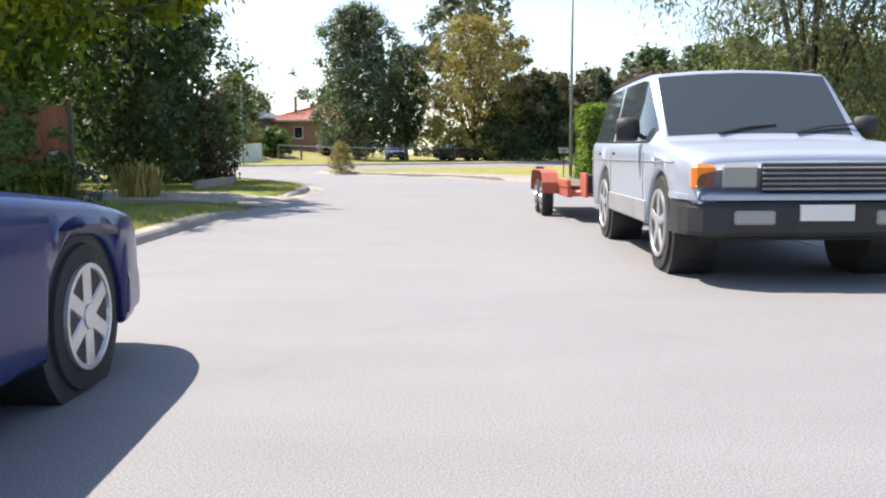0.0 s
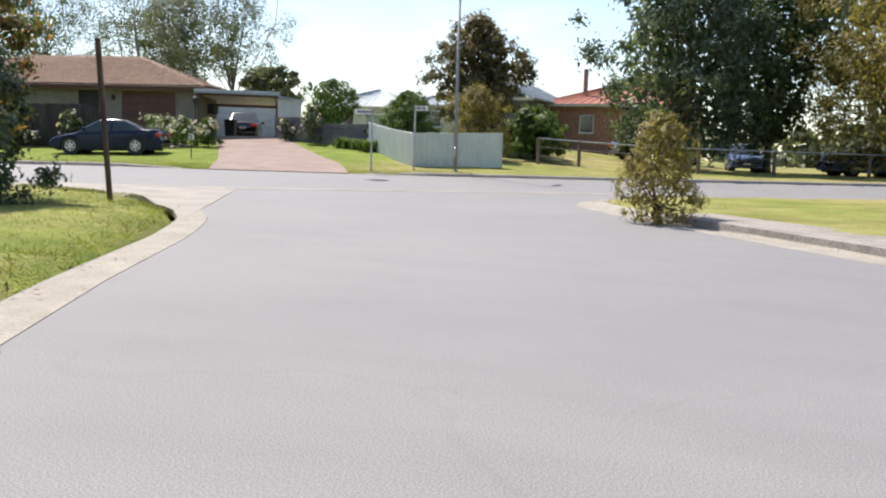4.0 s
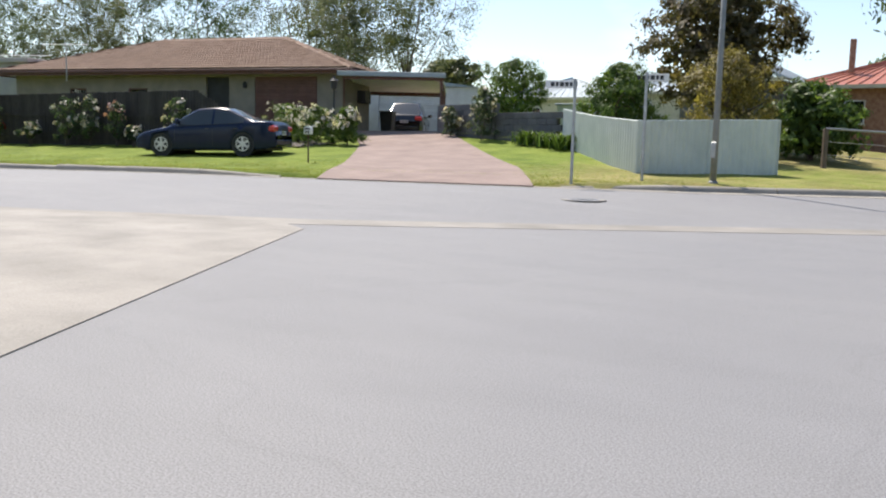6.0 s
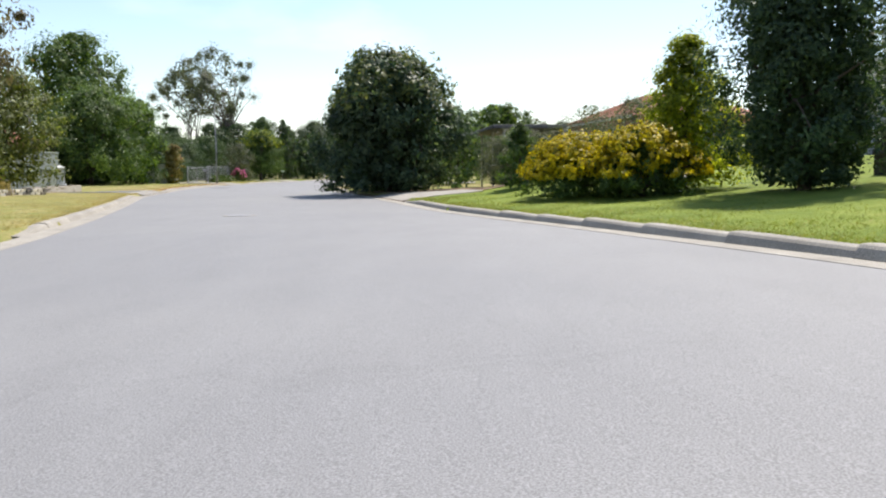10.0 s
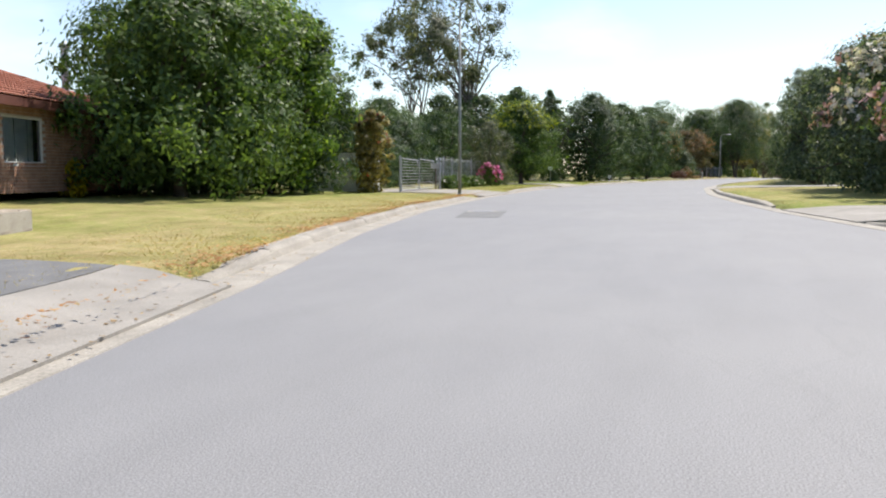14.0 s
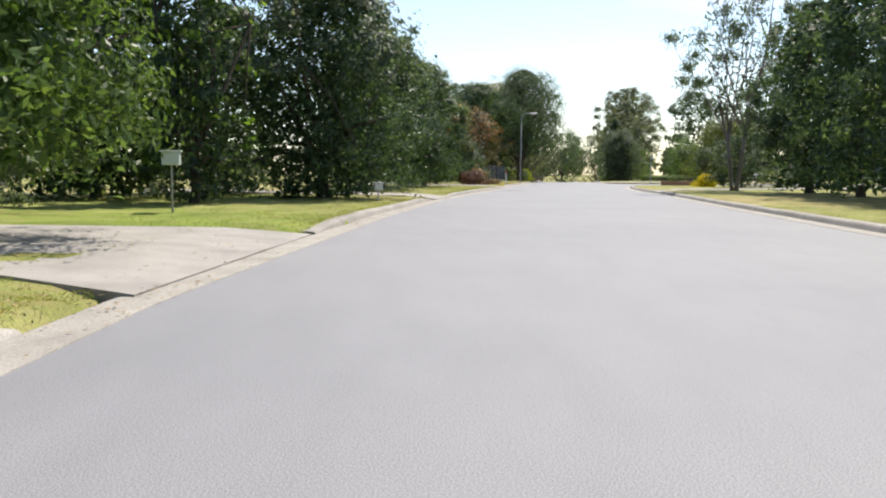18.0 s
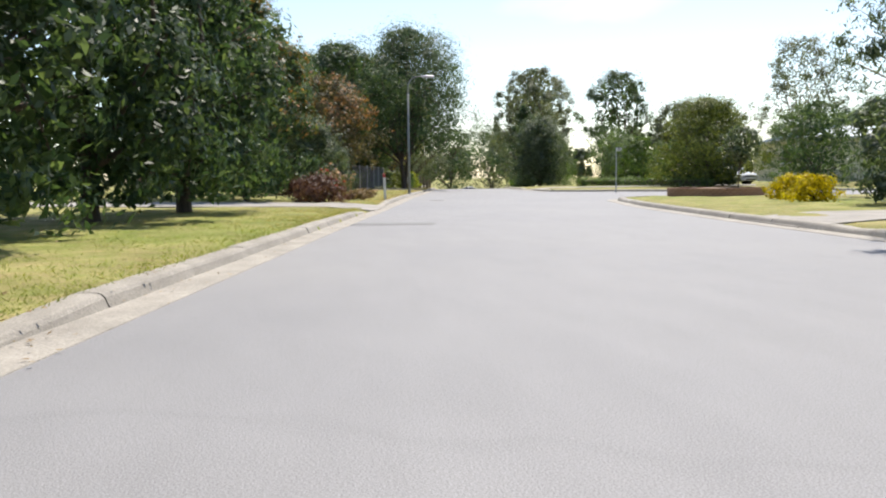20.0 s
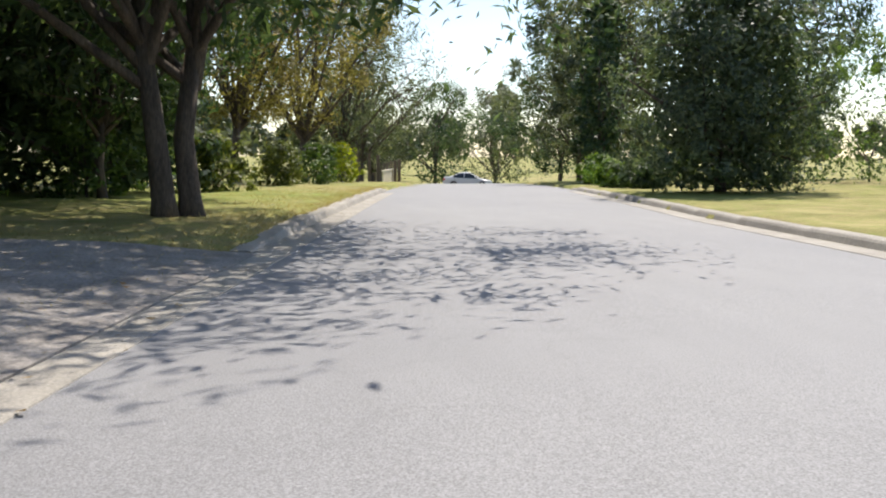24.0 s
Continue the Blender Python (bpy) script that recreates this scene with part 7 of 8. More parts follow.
# ---- vehicles ----
def vehicle(name, label, category, m, paint_mat, L, W, deck, belt, roof, wheelbase, front, wheel_r, sill=0.2, lower=None, group="", rim="alloy", spokes=6, boxy=0.0):
    """A car along y, its nose at y = 0 and its tail at y = L, as one skin of cross-sections that is parted into body, glass and roof.
    deck: the top line of the lower body; belt: its height beside the cabin; roof: (base of the windscreen, front and rear of the roof, base of the rear window, height)."""
    t = thing(name, label, category, m, group)
    yw = [front, front + wheelbase]
    arch = wheel_r + 0.06
    y0, y1, y2, y3, hz = roof
    ym = (y1 + y2) / 2 + 0.05
    cuts = [y0, y0 + 0.05, y1 - 0.08, y1, y1 + 0.12, ym - 0.035, ym + 0.035, y2 - 0.2, y2, y3 - 0.05, y3, (y0 + y1) / 2, (y2 + y3) / 2, y2 + 0.62 * (y3 - y2)]
    ys = sorted({round(y, 3) for y in [*np.linspace(0, L, 40), 0.02, 0.05, L - 0.02, L - 0.05, *[p[0] for p in deck], *cuts,
                                       *[w + arch * c for w in yw for c in (-1, -0.985, -0.93, -0.83, -0.68, -0.5, -0.26, 0, 0.26, 0.5, 0.68, 0.83, 0.93, 0.985, 1)]]})
    dy, dz = [p[0] for p in deck], [p[1] for p in deck]
    crown_y, crown_z = [y0, y1, y1 + 0.25, (y1 + y2) / 2, y2 - 0.25, y2, y3], [0, 0.93, 0.985, 1.0, 0.98, 0.91, 0]

    def rings(y):
        e = min(y, L - y)
        w = W / 2 * (1 - (0.17 - 0.1 * boxy) * max(0, 1 - e / (0.6 - 0.3 * boxy)) ** 2)
        dk = float(np.interp(y, dy, dz))
        low = sill + 0.06 * max(0, 1 - e / 0.4)
        for c in yw:
            if abs(y - c) < arch:
                low = max(low, wheel_r + math.sqrt(arch * arch - (y - c) ** 2) - 0.02)
        if boxy and y < front - arch - 0.02:
            low = max(low, float(np.interp(0.06, dy, dz)) - 0.33)
        low = min(low, dk - 0.16)
        k = float(np.interp(y, crown_y, crown_z)) if y0 < y < y3 else 0.0
        top = dk + (hz - dk) * k
        shoulder = dk - 0.035
        wt = w * 0.88 + (W / 2 * (0.73 + 0.11 * boxy) - w * 0.88) * k
        ws = w * 0.965
        mid = low + (dk - low) * 0.5
        up = max(top - 0.05 * k - 0.012, shoulder + 0.012)
        return [(0, low + 0.03), (w * 0.8, low + 0.02), (w * 0.975, low), (w * 0.985, low + 0.03), (w, mid), (w * 0.998, dk - 0.15), (w * 0.99, dk - 0.07), (ws, shoulder),
                (ws + (wt - ws) * 0.5, shoulder + (up - shoulder) * 0.52), (wt, up), (wt * 0.93, top - 0.004), (wt * 0.86, top), (wt * 0.45, top + 0.012 + 0.012 * k), (0, top + 0.016 + 0.018 * k)]
    half = len(rings(0))
    v, cols = [], 2 * half - 2
    for y in ys:
        ring = rings(y)
        v += [(x, y, z) for x, z in ring] + [(-x, y, z) for x, z in reversed(ring[1:-1])]
    sides = {"body": [], "windscreen": [], "rear_window": [], "front_left": [], "front_right": [], "rear_left": [], "rear_right": []}
    for i in range(len(ys) - 1):
        yc = (ys[i] + ys[i + 1]) / 2
        for k in range(cols):
            seg = k if k < half - 1 else cols - 1 - k
            hand = "left" if k < half - 1 else "right"
            where = "body"
            if seg >= half - (4 if boxy else 3) and y0 + 0.02 < yc < y1 - 0.02:
                where = "windscreen"
            elif seg >= half - 3 and y2 + 0.03 < yc < y3 - 0.03:
                where = "rear_window"
            elif seg in (7, 8) and y0 + (0.14 if boxy else 0.3) * (y1 - y0) < yc < ym - 0.035:
                where = "front_" + hand
            elif seg in (7, 8) and ym + 0.035 < yc < (y2 + 0.62 * (y3 - y2) if not boxy else y3 - 0.15):
                where = "rear_" + hand
            sides[where].append((i * cols + k, i * cols + (k + 1) % cols, (i + 1) * cols + (k + 1) % cols, (i + 1) * cols + k))
    sides["body"] += [tuple(range(cols)), tuple((len(ys) - 1) * cols + k for k in range(cols - 1, -1, -1))]

    def piece(nm, faces, mat, sm=True):
        used = sorted({j for q in faces for j in q})
        at = {j: n for n, j in enumerate(used)}
        return part(nm, ([v[j] for j in used], [tuple(at[j] for j in q) for q in faces]), M[mat], t, smooth=sm)
    piece("body", sides["body"], paint_mat)
    piece("windscreen", sides["windscreen"], "glass")
    piece("rear_window", sides["rear_window"], "glass")
    for nm in ("front_left", "front_right", "rear_left", "rear_right"):
        piece("side_window", sides[nm], "glass")
    part("underside", box(-W / 2 * 0.8, W / 2 * 0.8, 0.3, L - 0.3, sill - 0.04, sill + 0.2), M["dark"], t)
    for c in yw:
        for s in (1, -1):
            x0, x1 = sorted((s * W / 2 * 0.6, s * W / 2 * 0.955))
            part("wheel_well", moved(lathe([(arch + 0.01, x0), (arch + 0.01, x1)], 22, "x"), pose(0, c, wheel_r)), M["dark"], t)

    def skin(y, z):
        """Half width of the side at that place."""
        ring = rings(y)[3:10]
        return float(np.interp(z, [q[1] for q in ring], [q[0] for q in ring]))
    for s in (1, -1):
        if lower:
            for a, b in ((yw[0] + arch, yw[1] - arch), (0.12, yw[0] - arch), (yw[1] + arch, L - 0.12)):
                x0, x1 = sorted((s * (W / 2 - 0.06), s * (W / 2 * 1.004)))
                if b - a > 0.2 and a > 0.2 and b < L - 0.2:
                    part("side_cladding", box(x0, x1, a, b, sill + 0.01, sill + 0.2, 0.012), M[lower], t)
            part("rub_strip", tube([(s * (skin(y, belt - 0.2) + 0.002), y, belt - 0.2) for y in np.linspace(0.4, L - 0.2, 12)], 0.006, 6), M["cladding"], t)
        mz = belt + 0.02
        px, py = s * (skin(y0 + 0.42, belt) + 0.02), y0 + 0.4
        mi = part("mirror", moved(lathe([(0.02, -0.1), (0.075, -0.09), (0.085, 0.0), (0.08, 0.08), (0.03, 0.1)], 12, "x"), pose(px + s * 0.12, py, mz + 0.06) @ Matrix.Diagonal((1.05, 0.75, 1.0 + 0.25 * boxy, 1))), M["dark"] if boxy else M[paint_mat], t, smooth=True)
        part("mirror_arm", tube([(px - s * 0.02, py, mz - 0.02), (px + s * 0.06, py, mz + 0.04)], 0.022, 6), M["dark"], mi)
        for hy in (ym - 0.24, ym + 0.66):
            x = s * (skin(hy, belt - 0.13) + 0.006)
            part("door_handle", box(min(x, x - s * 0.02), max(x, x - s * 0.02), hy, hy + 0.15, belt - 0.15, belt - 0.12, 0.006), M["dark"], t)
        for sy in (y0 + 0.28 * (y1 - y0), ym, y2 + 0.35 * (y3 - y2)):
            part("door_seam", tube([(s * (skin(sy, z) - 0.001), sy, z) for z in np.linspace(max(sill + 0.08, wheel_r * 2 + 0.1 if abs(sy - yw[1]) < arch or abs(sy - yw[0]) < arch else 0), belt - 0.05, 8)], 0.004, 4), M["dark"], t)
        part("window_trim", tube([(s * (skin(y, float(np.interp(y, dy, dz)) - 0.03) + 0.003), y, float(np.interp(y, dy, dz)) - 0.028) for y in np.linspace(y0 + 0.25 * (y1 - y0), y2 + 0.6 * (y3 - y2), 10)], 0.009, 5), M["dark"], t)
    wt = W / 2 * (0.73 + 0.11 * boxy)
    if boxy:
        for s in (1, -1):
            part("roof_rail", tube([(s * wt * 0.93, y, hz + 0.005) for y in np.linspace(y1 + 0.15, y2 - 0.1, 6)], 0.014, 6), M["dark"], t)
    wb, zb0 = W / 2 * 0.9, float(np.interp(y0, dy, dz))
    for c in yw:
        for s in (1, -1):
            w = part("wheel", moved(lathe([(wheel_r * 0.72, -0.1), (wheel_r * 0.96, -0.1), (wheel_r, -0.06), (wheel_r, 0.06), (wheel_r * 0.96, 0.1), (wheel_r * 0.72, 0.1)], 26, "x"), pose(s * (W / 2 - 0.12), c, wheel_r)), M["rubber"], t, smooth=False)
            dish = [(lambda q: (q[0], q[1][:-2]))(lathe([(wheel_r * 0.72, 0.06), (wheel_r * 0.71, 0.085), (wheel_r * 0.64, 0.085), (wheel_r * 0.62, 0.066)], 26, "x")), lathe([(wheel_r * 0.18, 0.03), (wheel_r * 0.17, 0.085)], 12, "x")]
            for k in range(spokes):
                a = 6.2832 * k / spokes
                dish.append(moved(box(0.05, 0.08, -0.035, 0.035, wheel_r * 0.15, wheel_r * 0.66, 0.006), Matrix.Rotation(a, 4, "X")))
            r = part("rim", moved(cat(*dish), pose(s * (W / 2 - 0.09), c, wheel_r) @ Matrix.Diagonal((s, 1, 1, 1))), M[rim], w)
            part("hub_shadow", moved(lathe([(wheel_r * 0.7, 0.08), (wheel_r * 0.69, 0.102)], 20, "x"), pose(s * (W / 2 - 0.12), c, wheel_r) @ Matrix.Diagonal((s, 1, 1, 1))), M["dark"], w)
    zn = float(np.interp(0.06, dy, dz))

    def wrap(z0, z1, depth, over, reach):
        """A bar bent round the nose, following the plan of the skin."""
        pts = [(-1, reach), (-1, reach * 0.5), (-0.985, 0.1), (-0.93, 0.01), (-0.8, -0.025), (0, -0.045), (0.8, -0.025), (0.93, 0.01), (0.985, 0.1), (1, reach * 0.5), (1, reach)]
        vv = []
        for q, y in pts:
            x = q * (W / 2 * (1 - (0.17 - 0.1 * boxy) * max(0, 1 - max(y, 0) / (0.6 - 0.3 * boxy)) ** 2) + over)
            for dep, z in ((0, z0 + 0.02), (-0.02, z0 + 0.05), (-0.02, z1 - 0.04), (0, z1), (depth, z1), (depth, z0)):
                vv.append((x * (1 - max(dep, 0) / (W / 2)), y + max(dep, 0) * (0.4 if abs(q) >= 1 else 1) + min(dep, 0), z))
        n = 6
        ff = [(i * n + k, i * n + (k + 1) % n, (i + 1) * n + (k + 1) % n, (i + 1) * n + k) for i in range(len(pts) - 1) for k in range(n)]
        return vv, ff + [tuple(range(n - 1, -1, -1)), tuple((len(pts) - 1) * n + k for k in range(n))]
    if boxy:
        part("front_bumper", wrap(sill + 0.0, zn - 0.32, 0.12, 0.006, front - arch - 0.02), M["dark"], t, "dark wrap-round bumper")
        part("bumper_strip", wrap(zn - 0.325, zn - 0.265, 0.1, 0.012, front - arch), M[paint_mat], t, "painted strip above the bumper")
        for s in (1, -1):
            a, b = sorted((s * 0.34, s * 0.62))
            part("fog_lamp", box(a, b, -0.07, 0.0, sill + 0.1, sill + 0.2, 0.015), M["lamp_glass"], t)
    else:
        part("front_bumper", wrap(sill + 0.02, sill + 0.22, 0.1, 0.0, front - arch - 0.05), M[paint_mat], t, smooth=False)
        part("intake", box(-W / 2 * 0.5, W / 2 * 0.5, -0.075, 0.0, sill + 0.06, sill + 0.15, 0.02), M["dark"], t)
    part("rear_bumper", box(-W / 2 * 0.8, W / 2 * 0.8, L - 0.2, L + 0.02, sill + 0.08, sill + 0.3, 0.05), M["dark" if boxy else paint_mat], t)
    part("front_plate", box(-0.18, 0.18, -0.085, -0.05, sill + 0.13, sill + 0.24), M["sign"], t)
    rp = part("rear_plate", box(-0.18, 0.18, L + 0.005, L + 0.015, sill + 0.42, sill + 0.53), M["sign"], t)
    for k in range(6):
        part("plate_bar", box(-0.15 + k * 0.052, -0.115 + k * 0.052, L + 0.015, L + 0.018, sill + 0.445, sill + 0.505), M["ink"], rp)
    for s in (1, -1):
        a, b = sorted((s * W / 2 * 0.47, s * W / 2 * (0.755 if boxy else 0.76)))
        part("headlight", box(a, b, -0.01 if boxy else 0.0, 0.16, zn - 0.235 if boxy else zn - 0.16, zn - 0.055, 0.025), M["lamp_glass"], t)
        a, b = sorted((s * W / 2 * (0.765 if boxy else 0.76), s * W / 2 * (0.955 if boxy else 0.86)))
        part("indicator", box(a, b, 0.0 if boxy else 0.06, 0.24, zn - 0.245 if boxy else zn - 0.15, zn - 0.05, 0.03), M["indicator" if boxy else "lamp_glass"], t)
        a, b = sorted((s * W / 2 * 0.55, s * W / 2 * 0.92))
        zt = float(np.interp(L - 0.1, dy, dz))
        part("tail_light", box(a, b, L - 0.22, L + 0.004, zt - 0.27, zt - 0.08, 0.04), M["tail"], t)
    gr = part("grille", box(-W / 2 * 0.46, W / 2 * 0.46, -0.012, 0.06, zn - (0.25 if boxy else 0.14), zn - 0.05, 0.01), M["dark"], t)
    for k in range(5 if boxy else 2):
        part("slat", box(-W / 2 * 0.455, W / 2 * 0.455, -0.03, -0.008, zn - (0.235 if boxy else 0.12) + k * 0.036, zn - (0.222 if boxy else 0.108) + k * 0.036, 0.004), M["cladding" if boxy else "chrome"], gr)
    for s in (-0.35, 0.3):
        part("wiper", tube([(s, y0 + 0.02, zb0 + 0.05), (s + 0.25, y0 + 0.07, zb0 + 0.1), (s + 0.5, y0 + 0.1, zb0 + 0.12)], 0.01, 5), M["dark"], t)
    return t


SEDAN = dict(L=4.5, W=1.72, deck=[(0, 0.48), (0.03, 0.58), (0.1, 0.65), (0.3, 0.72), (0.75, 0.81), (1.2, 0.88), (2.0, 0.92), (3.3, 0.97), (3.8, 1.01), (4.2, 1.02), (4.38, 0.99), (4.46, 0.9), (4.5, 0.6)], belt=0.93, roof=(1.1, 2.02, 3.0, 3.9, 1.42), wheelbase=2.61, front=0.9, wheel_r=0.3)


def facing(x, y, dx, dy, length, dz=0.0):
    """The pose of a vehicle whose middle is at x, y and whose nose points along dx, dy."""
    a = math.degrees(math.atan2(dy, dx)) + 90
    m = pose(x, y, ground(x, y) + dz, 0, 0, a)
    return m @ pose(0, -length / 2, 0)


def tilted(m, x, y, length):
    """Rests on sloping ground: the nose and tail heights come from the land."""
    f, b = m @ Vector((0, 0, 0)), m @ Vector((0, length, 0))
    zf, zb = ground(f.x, f.y), ground(b.x, b.y)
    e = m.to_euler()
    return pose(f.x, f.y, zf, math.degrees(math.atan2(zb - zf, length)), 0, math.degrees(e.z))


vehicle("car", "dark blue four-door sedan parked on a green lawn", "car", tilted(facing(-27.4, 55.75, -2.39, -1.02, 4.2), -27.4, 55.75, 4.2) @ Matrix.Diagonal((0.94, 0.935, 0.96, 1)), "blue",
        **{**SEDAN, "deck": [(y, z - 0.05) for y, z in SEDAN["deck"]], "belt": 0.88, "sill": 0.15, "roof": (1.1, 2.02, 3.0, 3.9, 1.36)})
vehicle("car", "dark blue sedan parked beside the kerb facing up the street", "car", facing(-2.26, 1.98, 0.0, 1, 4.5), "navy",
        **{**SEDAN, "deck": [(0, 0.48), (0.03, 0.58), (0.1, 0.64), (0.3, 0.7), (0.75, 0.77), (1.3, 0.82), (1.75, 0.85), (2.4, 0.88), (3.6, 0.96), (4.2, 0.98), (4.4, 0.94), (4.5, 0.6)], "roof": (1.7, 2.35, 3.2, 3.95, 1.38)})
vehicle("car", "dark grey hatchback parked behind a carport before a white garage", "car", tilted(facing(-32.7, 73.1, -0.485, 0.875, 4.3), -32.7, 73.1, 4.3), "black",
        L=4.3, W=1.8, deck=[(0, 0.6), (0.1, 0.76), (0.9, 0.95), (3.6, 1.02), (4.2, 1.0), (4.3, 0.7)], belt=1.0, roof=(1.0, 1.75, 3.3, 4.1, 1.62), wheelbase=2.6, front=0.85, wheel_r=0.34)
vehicle("four_wheel_drive", "silver boxy four-wheel drive towing a red trailer", "car", facing(2.69, 8.2, -0.03, -1, 4.71), "silver", L=4.71, W=1.88,
        deck=[(0, 0.82), (0.03, 0.9), (0.1, 0.935), (0.5, 1.0), (1.4, 1.06), (4.5, 1.1), (4.66, 1.06), (4.71, 0.78)], belt=1.07, roof=(1.3, 1.95, 4.25, 4.64, 1.68), wheelbase=2.745, front=0.92, wheel_r=0.38, sill=0.34, lower="cladding", boxy=1.0, spokes=5)
vehicle("utility_truck", "dark utility truck parked under a tree", "car", facing(-8.6, 74.6, 0.8, 0.5, 4.8), "black", L=4.8, W=1.8, deck=[(0, 0.8), (0.1, 0.95), (1.3, 1.05), (4.7, 1.08), (4.8, 0.8)], belt=1.06, roof=(1.25, 1.8, 3.6, 4.2, 1.75), wheelbase=2.9, front=0.85, wheel_r=0.37, sill=0.36, boxy=1.0)
vehicle("car", "blue wagon parked behind a pipe fence", "car", facing(-4.4, 77.0, 0.1, -1, 4.4), "paleblue", **SEDAN)
vehicle("car", "dusty blue sedan half hidden by a wattle", "car", facing(1.4, 76.2, 0.85, 0.5, 4.5), "paleblue", **SEDAN)
vehicle("car", "pale sedan parked in a garden behind roses", "car", facing(-187.5, 58.5, 0.9, 0.3, 4.5), "whitecar", **SEDAN)
vehicle("car", "white sedan parked at the far end of the street", "car", facing(-262, 56.5, 0.3, 1, 4.5, -0.25), "whitecar", **SEDAN)
vehicle("car", "white van-like car in the shade beside tall trees", "car", facing(-203.2, 30.5, 0.95, 0.3, 4.5), "whitecar", **SEDAN)


def trailer():
    """A small tandem trailer, nose towards -y."""
    t = thing("car_trailer", "faded red tandem car trailer with a plank deck", "trailer", pose(2.46, 10.8, 0, 0, 0, 0))
    part("frame", cat(box(-0.75, -0.67, 0.9, 4.45, 0.34, 0.46, 0.01), box(0.67, 0.75, 0.9, 4.45, 0.34, 0.46, 0.01), *[box(-0.67, 0.67, 0.95 + k * 0.68, 1.01 + k * 0.68, 0.35, 0.44) for k in range(6)]), M["trailer"], t)
    part("drawbar", cat(tube([(-0.7, 1.0, 0.4), (0, 0.05, 0.4)], 0.045, 6), tube([(0.7, 1.0, 0.4), (0, 0.05, 0.4)], 0.045, 6)), M["trailer"], t)
    part("coupling", box(-0.05, 0.05, -0.25, 0.1, 0.36, 0.45, 0.02), M["galv"], t)
    part("jockey_wheel", cat(tube([(0.25, 0.3, 0.12), (0.25, 0.3, 0.72)], 0.025, 8), moved(lathe([(0.09, -0.025), (0.09, 0.025)], 12, "x"), pose(0.25, 0.3, 0.1))), M["galv"], t)
    tb = part("tool_box", box(-0.55, 0.05, 0.42, 0.86, 0.42, 0.66, 0.015), M["dark"], t, "dark steel tool box")
    for x in (-0.58, 0.05):
        part("end_plate", box(x, x + 0.03, 0.4, 0.88, 0.36, 0.68, 0.006), M["trailer"], tb)
    for k in range(6):
        x = -0.66 + (k if k < 3 else k + 0.8) * 0.195
        part("plank", box(x, x + 0.18, 0.95, 4.45, 0.462, 0.5, 0.006), M["timber"], t)
    for x in (-0.76, 0.7):
        part("side_rail", box(x, x + 0.06, 0.9, 4.45, 0.465, 0.58, 0.01), M["trailer"], t)
        part("lamp_bracket", box(x - 0.04, x + 0.1, 4.42, 4.47, 0.4, 0.72, 0.008), M["rusty"], t)
    for s in (-1, 1):
        prof = [(1.72, 0.36), (1.74, 0.52), (1.86, 0.66), (2.05, 0.7), (2.55, 0.7), (3.05, 0.7), (3.24, 0.66), (3.36, 0.52), (3.38, 0.36)]
        x0, x1 = sorted((s * 0.76, s * 1.0))
        gv = [(x, y, z) for y, z in prof for x in (x0, x1)]
        m = part("mudguard", (gv, [(2 * k, 2 * k + 1, 2 * k + 3, 2 * k + 2) for k in range(len(prof) - 1)]), M["trailer"], t)
        m.modifiers.new("depth", "SOLIDIFY").thickness = 0.015
        for y in (2.22, 2.92):
            w = part("wheel", moved(lathe([(0.17, -0.08), (0.25, -0.08), (0.27, -0.05), (0.27, 0.05), (0.25, 0.08), (0.17, 0.08)], 22, "x"), pose(s * 0.88, y, 0.27)), M["rubber"], t)
            part("rim", moved(lathe([(0.17, 0.06), (0.17, 0.088), (0.08, 0.07), (0.06, 0.11)], 18, "x"), pose(s * 0.88, y, 0.27) @ Matrix.Diagonal((s, 1, 1, 1))), M["alloy"], w)
        part("tail_light", box(s * 0.6 - 0.08, s * 0.6 + 0.08, 4.45, 4.49, 0.36, 0.45, 0.01), M["tail"], t)


trailer()
kerb = thing("kerb", "weathered concrete kerb along the grass verges", "kerb", kind="structure")
# land on the left of each line as it runs
kerb_runs = [
    (list(reversed(sub_line(LEFT_A, -30, 15.2, 1))), 0.14), (list(reversed(sub_line(LEFT_A, 18.9, 34.0, 1))), 0.14),
    (list(reversed(sub_line(LEFT_B, -36, -60.5))), 0.12), (list(reversed(sub_line(LEFT_B, -66.2, -91.2))), 0.13),
    (list(reversed(sub_line(LEFT_B, -97.6, -113))), 0.14),
    (list(reversed(sub_line(LEFT_B, -119.5, -136))), 0.14), (list(reversed(sub_line(LEFT_B, -139, -158))), 0.14),
    (list(reversed(sub_line(LEFT_B, -161.6, -187.5))), 0.14), (list(reversed(sub_line(LEFT_B, -193.5, -214))), 0.13),
    (list(reversed(sub_line(RIGHT_B, -214, -190))), 0.13), (list(reversed(RIGHT_B[-2:] + SIDE[:4])), 0.13), (list(reversed(SIDE[4:] + RIGHT_B2[:3])), 0.13),
    (list(reversed(sub_line(RIGHT_B2, -148, -112))), 0.14), (list(reversed(sub_line(RIGHT_B2, -106, -82))), 0.14), (list(reversed(sub_line(RIGHT_B2, -77, -62))), 0.13),
    (list(reversed(sub_line(RIGHT_B2, -50.2, -19.2))), 0.14), (list(reversed(sub_line(RIGHT_B2, -15.4, 20))), 0.13),
    (list(reversed(EAST[:12])), 0.09), (list(reversed(sub_line(EAST[11:], -30, 24, 1))), 0.12),
]
